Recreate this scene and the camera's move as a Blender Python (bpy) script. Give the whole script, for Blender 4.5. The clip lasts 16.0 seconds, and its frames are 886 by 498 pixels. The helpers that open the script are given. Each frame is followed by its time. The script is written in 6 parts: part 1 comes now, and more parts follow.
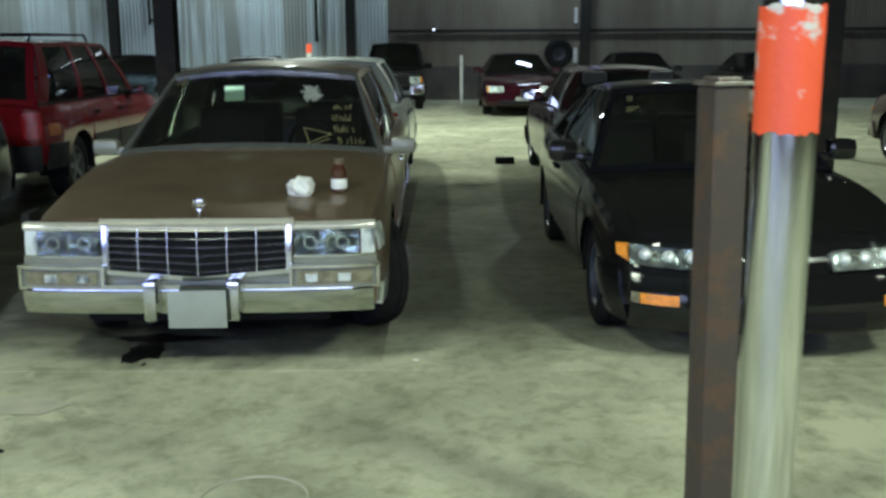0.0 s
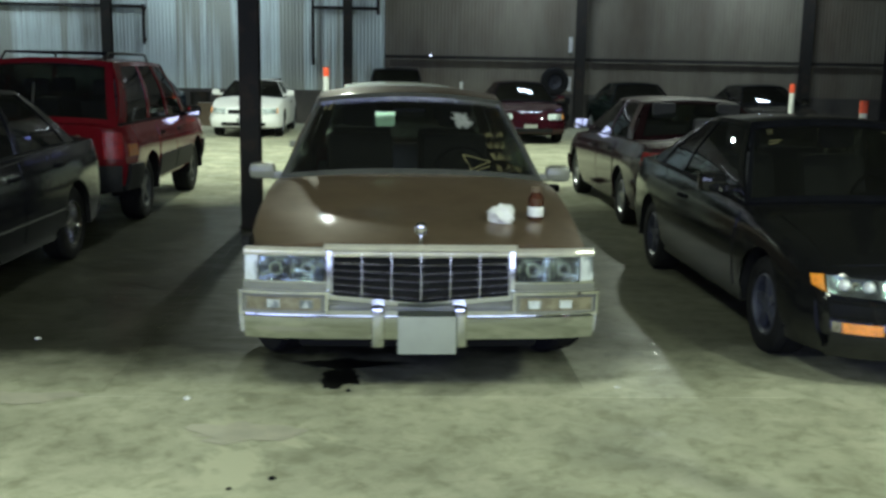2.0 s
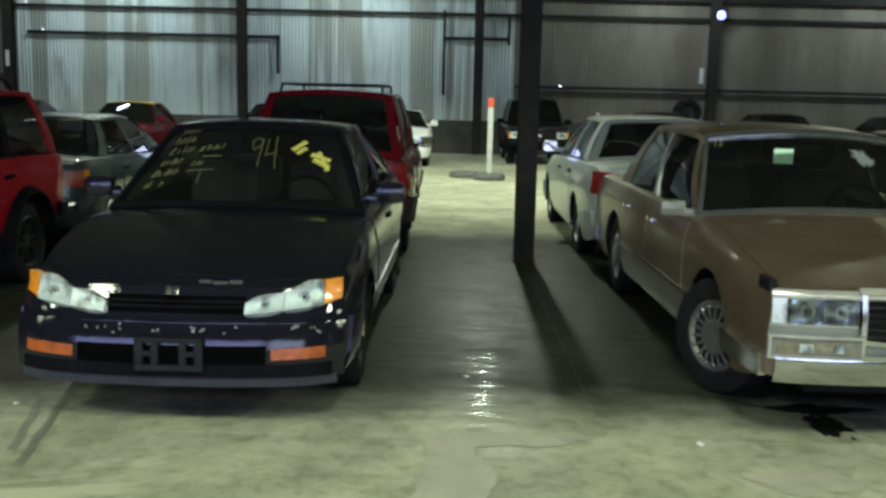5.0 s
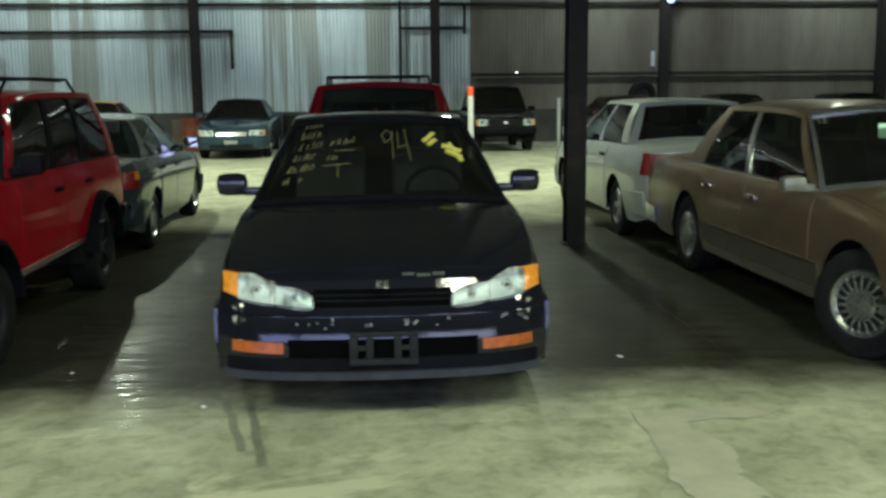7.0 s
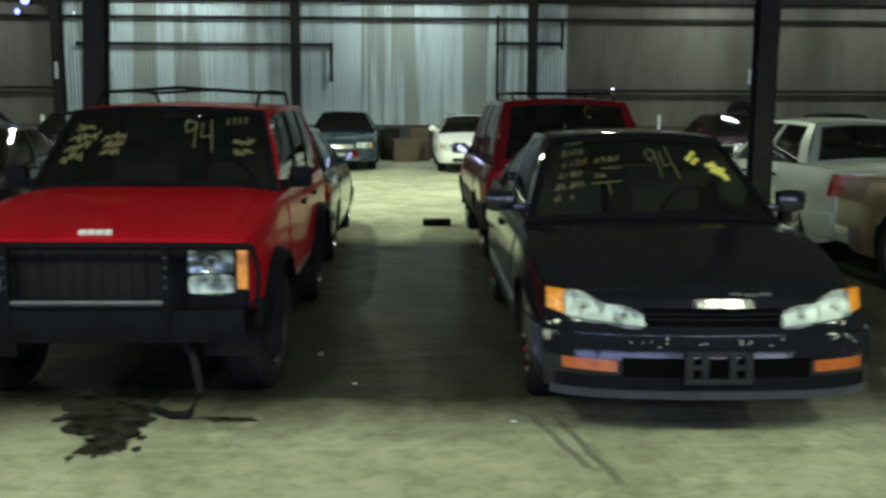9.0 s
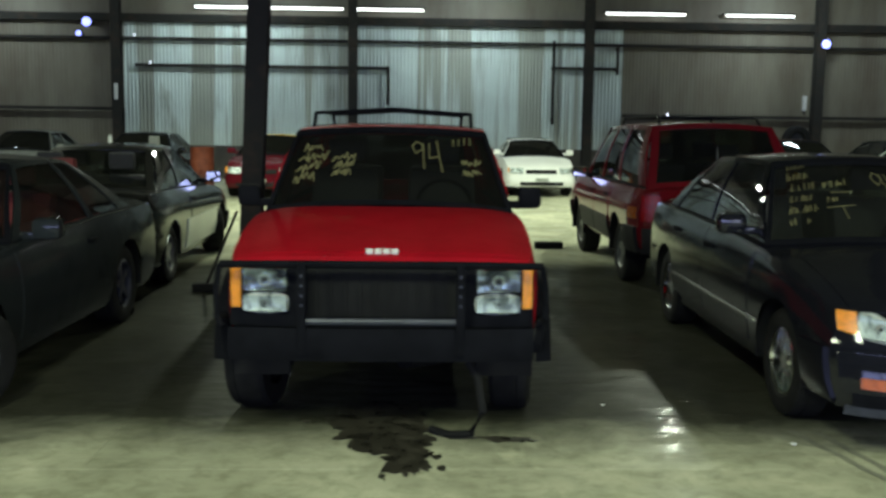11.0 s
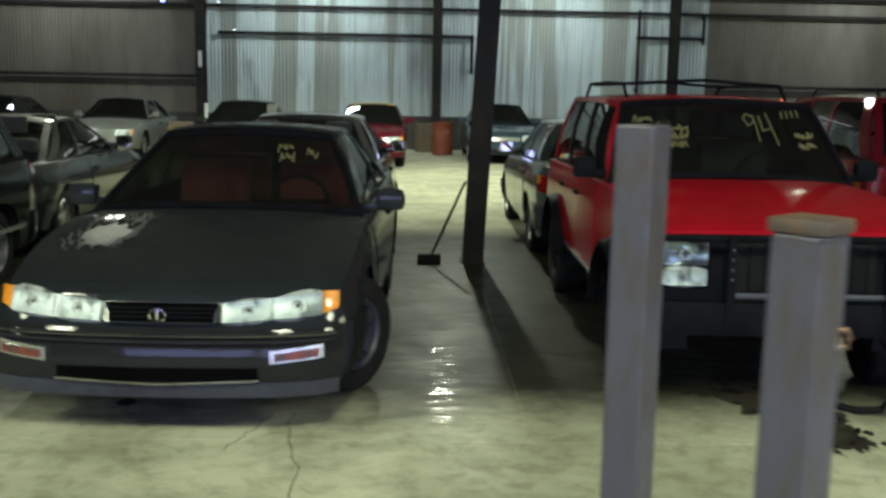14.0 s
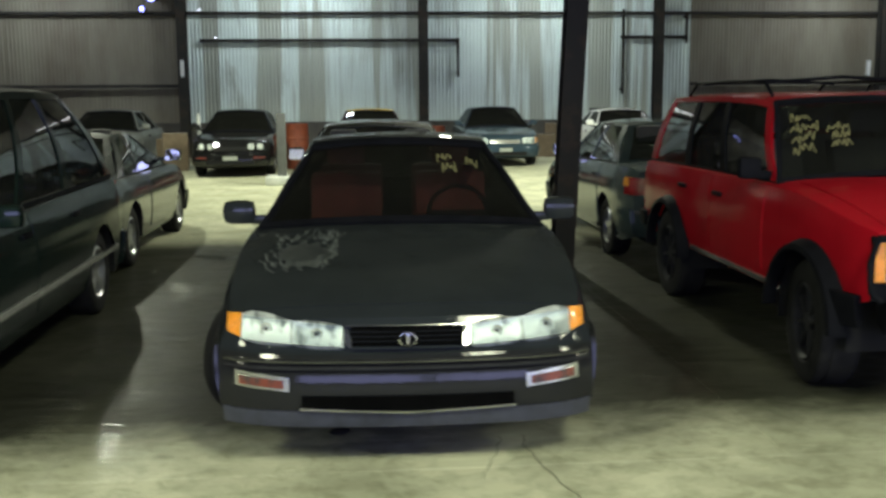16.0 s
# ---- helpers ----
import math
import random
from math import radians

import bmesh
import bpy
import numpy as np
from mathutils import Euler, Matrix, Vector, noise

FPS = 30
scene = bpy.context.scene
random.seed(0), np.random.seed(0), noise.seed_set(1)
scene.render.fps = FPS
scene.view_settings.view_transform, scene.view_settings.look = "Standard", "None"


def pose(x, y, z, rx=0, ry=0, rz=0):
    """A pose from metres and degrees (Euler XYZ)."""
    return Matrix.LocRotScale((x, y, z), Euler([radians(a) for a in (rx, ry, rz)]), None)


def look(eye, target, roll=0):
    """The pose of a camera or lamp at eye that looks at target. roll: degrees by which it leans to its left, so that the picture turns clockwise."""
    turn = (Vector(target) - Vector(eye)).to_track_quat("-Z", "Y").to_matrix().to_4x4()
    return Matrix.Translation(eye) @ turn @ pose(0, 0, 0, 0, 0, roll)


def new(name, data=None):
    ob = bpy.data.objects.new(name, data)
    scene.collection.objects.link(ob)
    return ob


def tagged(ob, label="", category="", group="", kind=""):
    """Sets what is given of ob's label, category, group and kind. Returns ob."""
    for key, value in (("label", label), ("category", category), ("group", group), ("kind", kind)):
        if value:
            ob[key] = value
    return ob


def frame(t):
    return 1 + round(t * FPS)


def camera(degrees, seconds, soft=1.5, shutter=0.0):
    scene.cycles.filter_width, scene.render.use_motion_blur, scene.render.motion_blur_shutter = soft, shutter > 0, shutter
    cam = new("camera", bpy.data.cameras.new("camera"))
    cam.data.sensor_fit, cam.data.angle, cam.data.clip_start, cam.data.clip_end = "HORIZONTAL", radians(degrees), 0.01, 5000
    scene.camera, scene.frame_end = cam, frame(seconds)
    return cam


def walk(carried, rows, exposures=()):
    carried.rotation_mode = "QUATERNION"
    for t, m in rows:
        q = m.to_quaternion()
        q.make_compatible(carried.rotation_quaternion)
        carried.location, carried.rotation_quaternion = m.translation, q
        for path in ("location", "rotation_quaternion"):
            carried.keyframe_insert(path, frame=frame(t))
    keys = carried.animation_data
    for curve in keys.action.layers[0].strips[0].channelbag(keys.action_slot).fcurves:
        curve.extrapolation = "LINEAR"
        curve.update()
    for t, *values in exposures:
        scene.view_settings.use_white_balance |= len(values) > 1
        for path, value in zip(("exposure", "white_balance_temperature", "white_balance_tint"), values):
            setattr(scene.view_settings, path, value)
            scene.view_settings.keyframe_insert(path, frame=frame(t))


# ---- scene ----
cam = camera(48.21, 16.0, soft=2.9, shutter=0.6)
# seconds, x, y, z, pitch, roll, yaw
PATH = [
    (0.0, -0.106, 0.162, 1.640, -11.75, -0.30, 0.23),
    (0.5, -0.398, 0.138, 1.651, -11.95, 1.32, -0.95),
    (1.0, -0.717, 0.154, 1.659, -11.25, -0.39, -1.90),
    (1.5, -1.071, 0.144, 1.654, -10.10, 1.81, -2.00),
    (2.0, -1.464, 0.149, 1.658, -10.33, 1.03, -2.88),
    (2.5, -1.787, 0.202, 1.652, -8.51, 0.91, -3.07),
    (3.0, -2.192, 0.278, 1.653, -8.76, 2.01, -2.29),
    (3.5, -2.641, 0.304, 1.652, -10.80, -1.79, -1.97),
    (4.0, -3.019, 0.334, 1.652, -9.94, 1.18, -0.64),
    (4.5, -3.418, 0.324, 1.659, -9.70, 0.05, 1.41),
    (4.7, -3.568, 0.322, 1.660, -9.11, 0.60, 0.94),
    (6.8, -5.045, 0.299, 1.645, -8.22, -0.63, -4.78),
    (7.0, -5.199, 0.306, 1.644, -9.31, -0.55, -4.96),
    (7.5, -5.577, 0.363, 1.650, -8.70, -0.03, -6.13),
    (8.0, -5.932, 0.412, 1.671, -8.13, -0.27, -4.65),
    (8.5, -6.245, 0.364, 1.673, -8.97, -2.14, -7.00),
    (9.0, -6.607, 0.378, 1.670, -8.51, 0.26, -2.37),
    (9.5, -6.985, 0.413, 1.679, -7.50, -0.12, -1.83),
    (9.7, -7.133, 0.416, 1.677, -7.67, 0.88, -1.75),
    (11.8, -8.630, 0.398, 1.632, -6.90, 0.00, -3.04),
    (12.0, -8.774, 0.416, 1.631, -9.53, 1.42, -5.75),
    (12.5, -9.134, 0.514, 1.641, -10.54, -1.46, -4.33),
    (13.0, -9.425, 0.552, 1.659, -8.36, -0.55, -0.34),
    (13.5, -9.836, 0.514, 1.641, -9.40, -0.04, -3.14),
    (14.0, -10.160, 0.517, 1.627, -8.91, 1.06, -1.56),
    (14.5, -10.514, 0.576, 1.633, -8.42, 1.32, -3.38),
    (15.0, -10.859, 0.626, 1.626, -8.13, 1.20, -5.40),
    (15.5, -11.238, 0.676, 1.628, -8.91, 2.06, -5.07),
    (16.0, -11.537, 0.808, 1.634, -8.71, -0.42, -4.82),
]
walk(cam, [(t, pose(x, y, z, 0, 0, yaw) @ pose(0, 0, 0, 90 + pitch, 0, 0) @ pose(0, 0, 0, 0, 0, roll)) for t, x, y, z, pitch, roll, yaw in PATH],
     exposures=[(0.0, -0.08, 5500, 26), (4.5, -0.06, 5800, 24), (9.5, 0.0, 5950, 20), (12.0, -0.10, 5950, 22), (13.5, 0.03, 6000, 25), (16.0, 0.28, 6150, 29)])

# ---- light ----
world = bpy.data.worlds.new("night")
scene.world = world
world.use_nodes = True
world.node_tree.nodes["Background"].inputs[0].default_value = (0.042, 0.048, 0.047, 1)
world.node_tree.nodes["Background"].inputs[1].default_value = 1.0
scene.view_settings.exposure = 0.0


def fill_panel(x, y, z, power, colour=(0.90, 1.0, 0.72), sx=1.2, sy=0.5):
    """A rectangular fill light added to the hall, with no fixture; it shines down until turned."""
    data = bpy.data.lights.new("fill_panel", "AREA")
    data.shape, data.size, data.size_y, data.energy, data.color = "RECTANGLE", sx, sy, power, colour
    ob = new("fill_panel", data)
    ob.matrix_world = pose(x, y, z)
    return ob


def high_bay(x, y, z, power, colour=(0.90, 1.0, 0.74), cone=104, blend=0.35, size=0.28):
    """A hooded lamp under the roof whose reflector throws a pool on the aisle below."""
    data = bpy.data.lights.new("high_bay", "SPOT")
    data.energy, data.color, data.spot_size, data.spot_blend, data.shadow_soft_size = power, colour, radians(cone), blend, size
    ob = new("high_bay", data)
    ob.matrix_world = pose(x, y, z)
    return ob


# hooded lamps over the far aisle, one on each column line
for lx in (-16.3, -9.6, -2.9, 3.8):
    high_bay(lx, 18.4, 5.4, 1650, (0.88, 1.0, 0.66), cone=150, blend=0.35, size=0.12)
# the same lamps over the near aisle, on the same lines
for lx, power in ((-23.0, 1000), (-16.3, 1050), (-9.6, 1020), (-2.95, 900), (3.8, 1250), (10.5, 1050)):
    high_bay(lx, 0.2, 5.0, power, (0.87, 1.0, 0.61), cone=164, blend=0.4, size=0.5)
# added fill: cool panels for the far wall, bluish ones unseen behind the camera
for lx in (-20.0, -13.0, -6.2, 2.5, 9.0):
    fill_panel(lx, 26.9, 5.4, 112, (0.82, 1.0, 0.92)).matrix_world = look((lx, 26.9, 5.4), (lx, 29.6, 1.9))
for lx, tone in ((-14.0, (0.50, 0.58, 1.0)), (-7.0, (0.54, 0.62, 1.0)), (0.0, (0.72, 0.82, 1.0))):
    fill_panel(lx, -8.6, 2.6, 340, tone, 6.4, 3.0).matrix_world = look((lx, -8.6, 2.6), (lx, 4.0, 1.2))

# ---- materials ----


def material(name, base, rough=0.5, metal=0.0, vary=0.0, scale=3.0, bump=0.0, bump_scale=40.0, coat=0.0, second=None, fac=(0.4, 0.65), rough_vary=0.0, spec=0.5, object_random=0.0, detail=6.0, stretch=(1, 1, 1)):
    """A procedural surface: a base colour that drifts to a second one in patches, fine relief, gloss that varies."""
    m = bpy.data.materials.new(name)
    m.use_nodes = True
    nt = m.node_tree
    b = nt.nodes["Principled BSDF"]
    b.inputs["Base Color"].default_value = (*base, 1)
    b.inputs["Roughness"].default_value = rough
    b.inputs["Metallic"].default_value = metal
    b.inputs["Specular IOR Level"].default_value = spec
    if coat:
        b.inputs["Coat Weight"].default_value = coat
        b.inputs["Coat Roughness"].default_value = 0.06
    tex = nt.nodes.new("ShaderNodeTexCoord")
    mp = nt.nodes.new("ShaderNodeMapping")
    mp.inputs["Scale"].default_value = stretch
    nt.links.new(tex.outputs["Object"], mp.inputs["Vector"])
    if second or vary:
        second = second or tuple(c * (1 - vary) for c in base)
        n = nt.nodes.new("ShaderNodeTexNoise")
        n.inputs["Scale"].default_value, n.inputs["Detail"].default_value, n.inputs["Roughness"].default_value = scale, detail, 0.62
        nt.links.new(mp.outputs["Vector"], n.inputs["Vector"])
        r = nt.nodes.new("ShaderNodeMapRange")
        r.inputs["From Min"].default_value, r.inputs["From Max"].default_value = fac
        nt.links.new(n.outputs["Fac"], r.inputs["Value"])
        mix = nt.nodes.new("ShaderNodeMix")
        mix.data_type = "RGBA"
        mix.inputs[6].default_value, mix.inputs[7].default_value = (*base, 1), (*second, 1)
        nt.links.new(r.outputs["Result"], mix.inputs[0])
        out = mix.outputs[2]
        if object_random:
            info = nt.nodes.new("ShaderNodeObjectInfo")
            hsv = nt.nodes.new("ShaderNodeHueSaturation")
            rr = nt.nodes.new("ShaderNodeMapRange")
            rr.inputs["To Min"].default_value, rr.inputs["To Max"].default_value = 1 - object_random, 1 + object_random
            nt.links.new(info.outputs["Random"], rr.inputs["Value"])
            nt.links.new(rr.outputs["Result"], hsv.inputs["Value"])
            nt.links.new(out, hsv.inputs["Color"])
            out = hsv.outputs["Color"]
        nt.links.new(out, b.inputs["Base Color"])
        if rough_vary:
            q = nt.nodes.new("ShaderNodeMapRange")
            q.inputs["From Min"].default_value, q.inputs["From Max"].default_value = 0.3, 0.7
            q.inputs["To Min"].default_value, q.inputs["To Max"].default_value = max(0.02, rough - rough_vary), rough + rough_vary
            nt.links.new(n.outputs["Fac"], q.inputs["Value"])
            nt.links.new(q.outputs["Result"], b.inputs["Roughness"])
    if bump:
        n2 = nt.nodes.new("ShaderNodeTexNoise")
        n2.inputs["Scale"].default_value, n2.inputs["Detail"].default_value = bump_scale, 4
        nt.links.new(mp.outputs["Vector"], n2.inputs["Vector"])
        bp = nt.nodes.new("ShaderNodeBump")
        bp.inputs["Strength"].default_value, bp.inputs["Distance"].default_value = bump, 0.01
        nt.links.new(n2.outputs["Fac"], bp.inputs["Height"])
        nt.links.new(bp.outputs["Normal"], b.inputs["Normal"])
    return m


def glass_material(name, tint, gloss=0.02, dust=0.0):
    """A sheet of glass: see-through with a tint, with gloss by Fresnel, and a thin film of dust."""
    m = bpy.data.materials.new(name)
    m.use_nodes = True
    nt = m.node_tree
    nt.nodes.remove(nt.nodes["Principled BSDF"])
    out = nt.nodes["Material Output"]
    tr, gl, fr, mx = (nt.nodes.new("ShaderNode" + k) for k in ("BsdfTransparent", "BsdfGlossy", "LayerWeight", "MixShader"))
    tr.inputs[0].default_value = (*tint, 1)
    gl.inputs["Roughness"].default_value = gloss
    fr.inputs["Blend"].default_value = 0.09
    nt.links.new(fr.outputs["Facing"], mx.inputs[0])
    nt.links.new(tr.outputs[0], mx.inputs[1])
    nt.links.new(gl.outputs[0], mx.inputs[2])
    last = mx
    if dust:
        df, mx2, n = nt.nodes.new("ShaderNodeBsdfDiffuse"), nt.nodes.new("ShaderNodeMixShader"), nt.nodes.new("ShaderNodeTexNoise")
        tex, rng = nt.nodes.new("ShaderNodeTexCoord"), nt.nodes.new("ShaderNodeMapRange")
        df.inputs[0].default_value = (0.32, 0.32, 0.28, 1)
        n.inputs["Scale"].default_value, n.inputs["Detail"].default_value = 5, 6
        rng.inputs["From Min"].default_value, rng.inputs["From Max"].default_value = 0.35, 0.75
        rng.inputs["To Min"].default_value, rng.inputs["To Max"].default_value = dust * 0.7, dust
        nt.links.new(tex.outputs["Object"], n.inputs["Vector"])
        nt.links.new(n.outputs["Fac"], rng.inputs["Value"])
        nt.links.new(rng.outputs["Result"], mx2.inputs[0])
        nt.links.new(mx.outputs[0], mx2.inputs[1])
        nt.links.new(df.outputs[0], mx2.inputs[2])
        last = mx2
    nt.links.new(last.outputs[0], out.inputs["Surface"])
    return m


def paint(name, c, rough=0.28, metal=0.25, coat=0.6, vary=0.18):
    """Car paint with dust and dulled clear coat."""
    m = material(name, c, 0.6 - 0.30 * metal, metal, vary=vary, scale=2.2, coat=max(0.40, coat), spec=0.012, rough_vary=0.06)
    nt = m.node_tree
    b = nt.nodes["Principled BSDF"]
    b.inputs["Coat Roughness"].default_value = 0.02 + rough * 0.10
    # the clear coat is wavy and pitted, so a lamp's glint breaks up
    n, bp, tex = nt.nodes.new("ShaderNodeTexNoise"), nt.nodes.new("ShaderNodeBump"), nt.nodes.new("ShaderNodeTexCoord")
    n.inputs["Scale"].default_value, n.inputs["Detail"].default_value, n.inputs["Roughness"].default_value = 26, 4, 0.6
    bp.inputs["Strength"].default_value, bp.inputs["Distance"].default_value = 0.16, 0.006
    nt.links.new(tex.outputs["Object"], n.inputs["Vector"])
    nt.links.new(n.outputs["Fac"], bp.inputs["Height"])
    nt.links.new(bp.outputs["Normal"], b.inputs["Coat Normal"])
    return m


def glow(name, colour, strength):
    m = bpy.data.materials.new(name)
    m.use_nodes = True
    b = m.node_tree.nodes["Principled BSDF"]
    b.inputs["Base Color"].default_value = (0.8, 0.8, 0.8, 1)
    b.inputs["Emission Color"].default_value = (*colour, 1)
    b.inputs["Emission Strength"].default_value = strength
    return m


M_BROWN = paint("brown_metallic", (0.196, 0.142, 0.088), 0.30, 0.60, 0.40)
M_BLACK = paint("black_paint", (0.008, 0.0082, 0.0082), 0.08, 0.0, 0.9)
M_NAVY = paint("blue_black_paint", (0.0078, 0.0082, 0.0120), 0.08, 0.0, 0.9)
M_GREY = paint("dark_grey_paint", (0.017, 0.020, 0.022), 0.11, 0.0, 0.0)
M_GREEN = paint("dark_green_paint", (0.006, 0.012, 0.010), 0.07, 0.0, 0.5)
M_RED = paint("red_paint", (0.33, 0.006, 0.012), 0.27, 0.0, 0.0)
M_DRED = paint("deep_red_paint", (0.13, 0.006, 0.010), 0.13, 0.0, 0.9)
M_MAROON = paint("maroon_paint", (0.022, 0.003, 0.006), 0.16, 0.2, 0.9)
M_WINE = paint("wine_dark_paint", (0.026, 0.008, 0.011), 0.13, 0.2, 0.9)
M_WHITE = paint("white_paint", (0.72, 0.73, 0.70), 0.2, 0.0, 0.4, 0.08)
M_SILVER = paint("silver_white_paint", (0.46, 0.50, 0.45), 0.2, 0.3, 0.8, 0.08)
# a darker copy of the silver, for the far car in dim light
M_DIMSILVER = paint("dimmed_silver_paint", (0.17, 0.18, 0.165), 0.3, 0.3, 0.6)
M_TEAL = paint("grey_green_paint", (0.036, 0.054, 0.056), 0.14, 0.2, 0.9)
M_BLUE = paint("blue_paint", (0.026, 0.045, 0.060), 0.15, 0.2, 0.9)
M_DARKPAINT = paint("darker_grey_paint", (0.015, 0.0155, 0.016), 0.14, 0.0, 0.42)
M_CHARCOAL = paint("charcoal_paint", (0.022, 0.027, 0.026), 0.16, 0.2, 0.9)
M_CHROME = material("chrome", (0.78, 0.79, 0.78), 0.10, 1.0, vary=0.25, scale=7, rough_vary=0.07)
M_STEELTRIM = material("bright_trim", (0.62, 0.63, 0.60), 0.24, 0.9, vary=0.2, scale=9)
M_ALLOY = material("alloy", (0.46, 0.47, 0.47), 0.34, 0.85, vary=0.3, scale=12)
M_RUBBER = material("tyre_rubber", (0.013, 0.013, 0.013), 0.8, spec=0.15, vary=0.4, scale=14, bump=0.25, bump_scale=90)
M_PLASTIC = material("black_plastic", (0.0075, 0.0078, 0.0100), 0.6, spec=0.02, vary=0.35, scale=9, bump=0.06, bump_scale=160)
M_GREYPL = material("grey_cladding", (0.11, 0.115, 0.11), 0.5, vary=0.25, scale=6, bump=0.05)
M_DARK = material("underbody_black", (0.012, 0.012, 0.012), 0.8, spec=0.1, vary=0.3, scale=5)
# flat panels of this black stand in for shade inside grilles and intakes
M_HOLESHADE = material("opening_shade", (0.003, 0.003, 0.003), 0.9, spec=0.0, vary=0.3, scale=9)
M_SEAT = material("dark_cloth", (0.03, 0.03, 0.028), 0.85, vary=0.3, scale=20)
M_REDSEAT = material("red_cloth", (0.15, 0.016, 0.014), 0.8, vary=0.3, scale=16)
# bright and dark blotches in both reflector colours stand in for reflections
M_LENS = material("lamp_reflector", (0.60, 0.64, 0.61), 0.34, 0.25, spec=0.25, second=(0.14, 0.16, 0.16), scale=6, fac=(0.47, 0.62), bump=0.5, bump_scale=22, detail=3.0, stretch=(2.2, 1.0, 1.2))
M_LENSDIM = material("blotched_lamp_reflector", (0.62, 0.66, 0.64), 0.14, 0.85, second=(0.035, 0.042, 0.042), scale=5, fac=(0.37, 0.53), bump=0.6, bump_scale=16, detail=2.0, stretch=(1.4, 1.0, 2.2))
M_BOWL = material("bright_reflector", (0.85, 0.88, 0.86), 0.3, 0.3, vary=0.2, scale=20)
M_AMBER = material("amber_lens", (0.85, 0.30, 0.015), 0.18, 0.0, vary=0.3, scale=30, bump=0.3, bump_scale=120, coat=0.6)
M_ORANGELENS = material("orange_lens", (0.40, 0.085, 0.006), 0.2, 0.0, vary=0.4, scale=24, bump=0.3, bump_scale=110, coat=0.5)
M_TAIL = material("red_lens", (0.28, 0.010, 0.010), 0.16, 0.0, vary=0.3, scale=20, bump=0.2, bump_scale=100, coat=0.7)
M_BROWNLENS = material("brown_red_lens", (0.16, 0.035, 0.022), 0.2, 0.0, second=(0.05, 0.03, 0.03), scale=14, fac=(0.42, 0.6), coat=0.5)
M_CREAM = material("cream_filler", (0.21, 0.215, 0.175), 0.3, 0.2, vary=0.15, scale=6)
M_PLATE = material("plain_white_plate", (0.27, 0.29, 0.25), 0.45, vary=0.12, scale=9)
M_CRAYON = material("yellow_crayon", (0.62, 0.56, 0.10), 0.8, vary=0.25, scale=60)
M_DARKCRAYON = material("dark_crayon", (0.135, 0.122, 0.048), 0.8, vary=0.25, scale=60)
M_PAPER = material("paper", (0.74, 0.75, 0.72), 0.8, vary=0.1, scale=20)
M_CLEAR = glass_material("clear_lamp_cover", (0.86, 0.9, 0.9), 0.35, 0.04)
M_GLASS = glass_material("tinted_glass", (0.50, 0.53, 0.50), 0.02, 0.012)
M_DARKGLASS = glass_material("dark_glass", (0.38, 0.40, 0.38), 0.02, 0.012)
M_BUMPER = material("dulled_chrome", (0.62, 0.64, 0.63), 0.13, 1.0, vary=0.1, scale=3, rough_vary=0.04)
M_EDGE = material("worn_gilt_chrome", (0.80, 0.77, 0.66), 0.32, 0.7, vary=0.2, scale=8, rough_vary=0.06)
M_SMOKED = material("smoked_chrome", (0.46, 0.46, 0.45), 0.16, 1.0, vary=0.3, scale=9)
M_CLADDING = material("satin_cladding", (0.42, 0.40, 0.31), 0.22, 0.85, vary=0.2, scale=5, rough_vary=0.06)
M_GRILLE = material("dark_chrome", (0.16, 0.16, 0.16), 0.22, 0.9, vary=0.3, scale=9)
M_BRACKET = material("dull_bracket_plastic", (0.015, 0.015, 0.017), 0.6, vary=0.4, scale=20, spec=0.2)
# the blue of cool light on the lips is put into this grey
M_BLUECAST = material("blue_cast_grey", (0.040, 0.043, 0.062), 0.45, vary=0.4, scale=11, bump=0.1)
M_TURNLENS = material("yellowed_lens", (0.22, 0.20, 0.12), 0.16, 0.0, second=(0.10, 0.09, 0.05), scale=22, bump=0.4, bump_scale=90, coat=0.5)
M_SCRAPE = material("bare_scrape", (0.30, 0.31, 0.29), 0.6, vary=0.3, scale=30)
M_YELLOW = paint("yellow_paint", (0.55, 0.36, 0.03), 0.3, 0.0, 0.3)
M_DIMRED = paint("dim_red_paint", (0.07, 0.005, 0.009), 0.2, 0.0, 0.3)
M_DUSTGLASS = glass_material("dusty_glass", (0.28, 0.30, 0.28), 0.03, 0.015)
M_TAN = paint("pinkish_tan_paint", (0.10, 0.075, 0.068), 0.2, 0.2, 0.9)
M_PVC = material("white_pipe", (0.62, 0.64, 0.60), 0.4, vary=0.2, scale=6)
M_TAG = material("pale_green_card", (0.62, 0.90, 0.62), 0.6, vary=0.1, scale=20)
M_PEELGLINT = material("primer_and_glint", (0.085, 0.095, 0.09), 0.6, vary=0.4, scale=30)
M_BAREPATCH = material("flaked_clear_coat", (0.020, 0.023, 0.024), 0.35, 0.0, second=(0.050, 0.055, 0.053), scale=11, fac=(0.45, 0.65), bump=0.3, bump_scale=60)
M_MIRROR = material("mirror", (0.8, 0.8, 0.8), 0.03, 1.0)

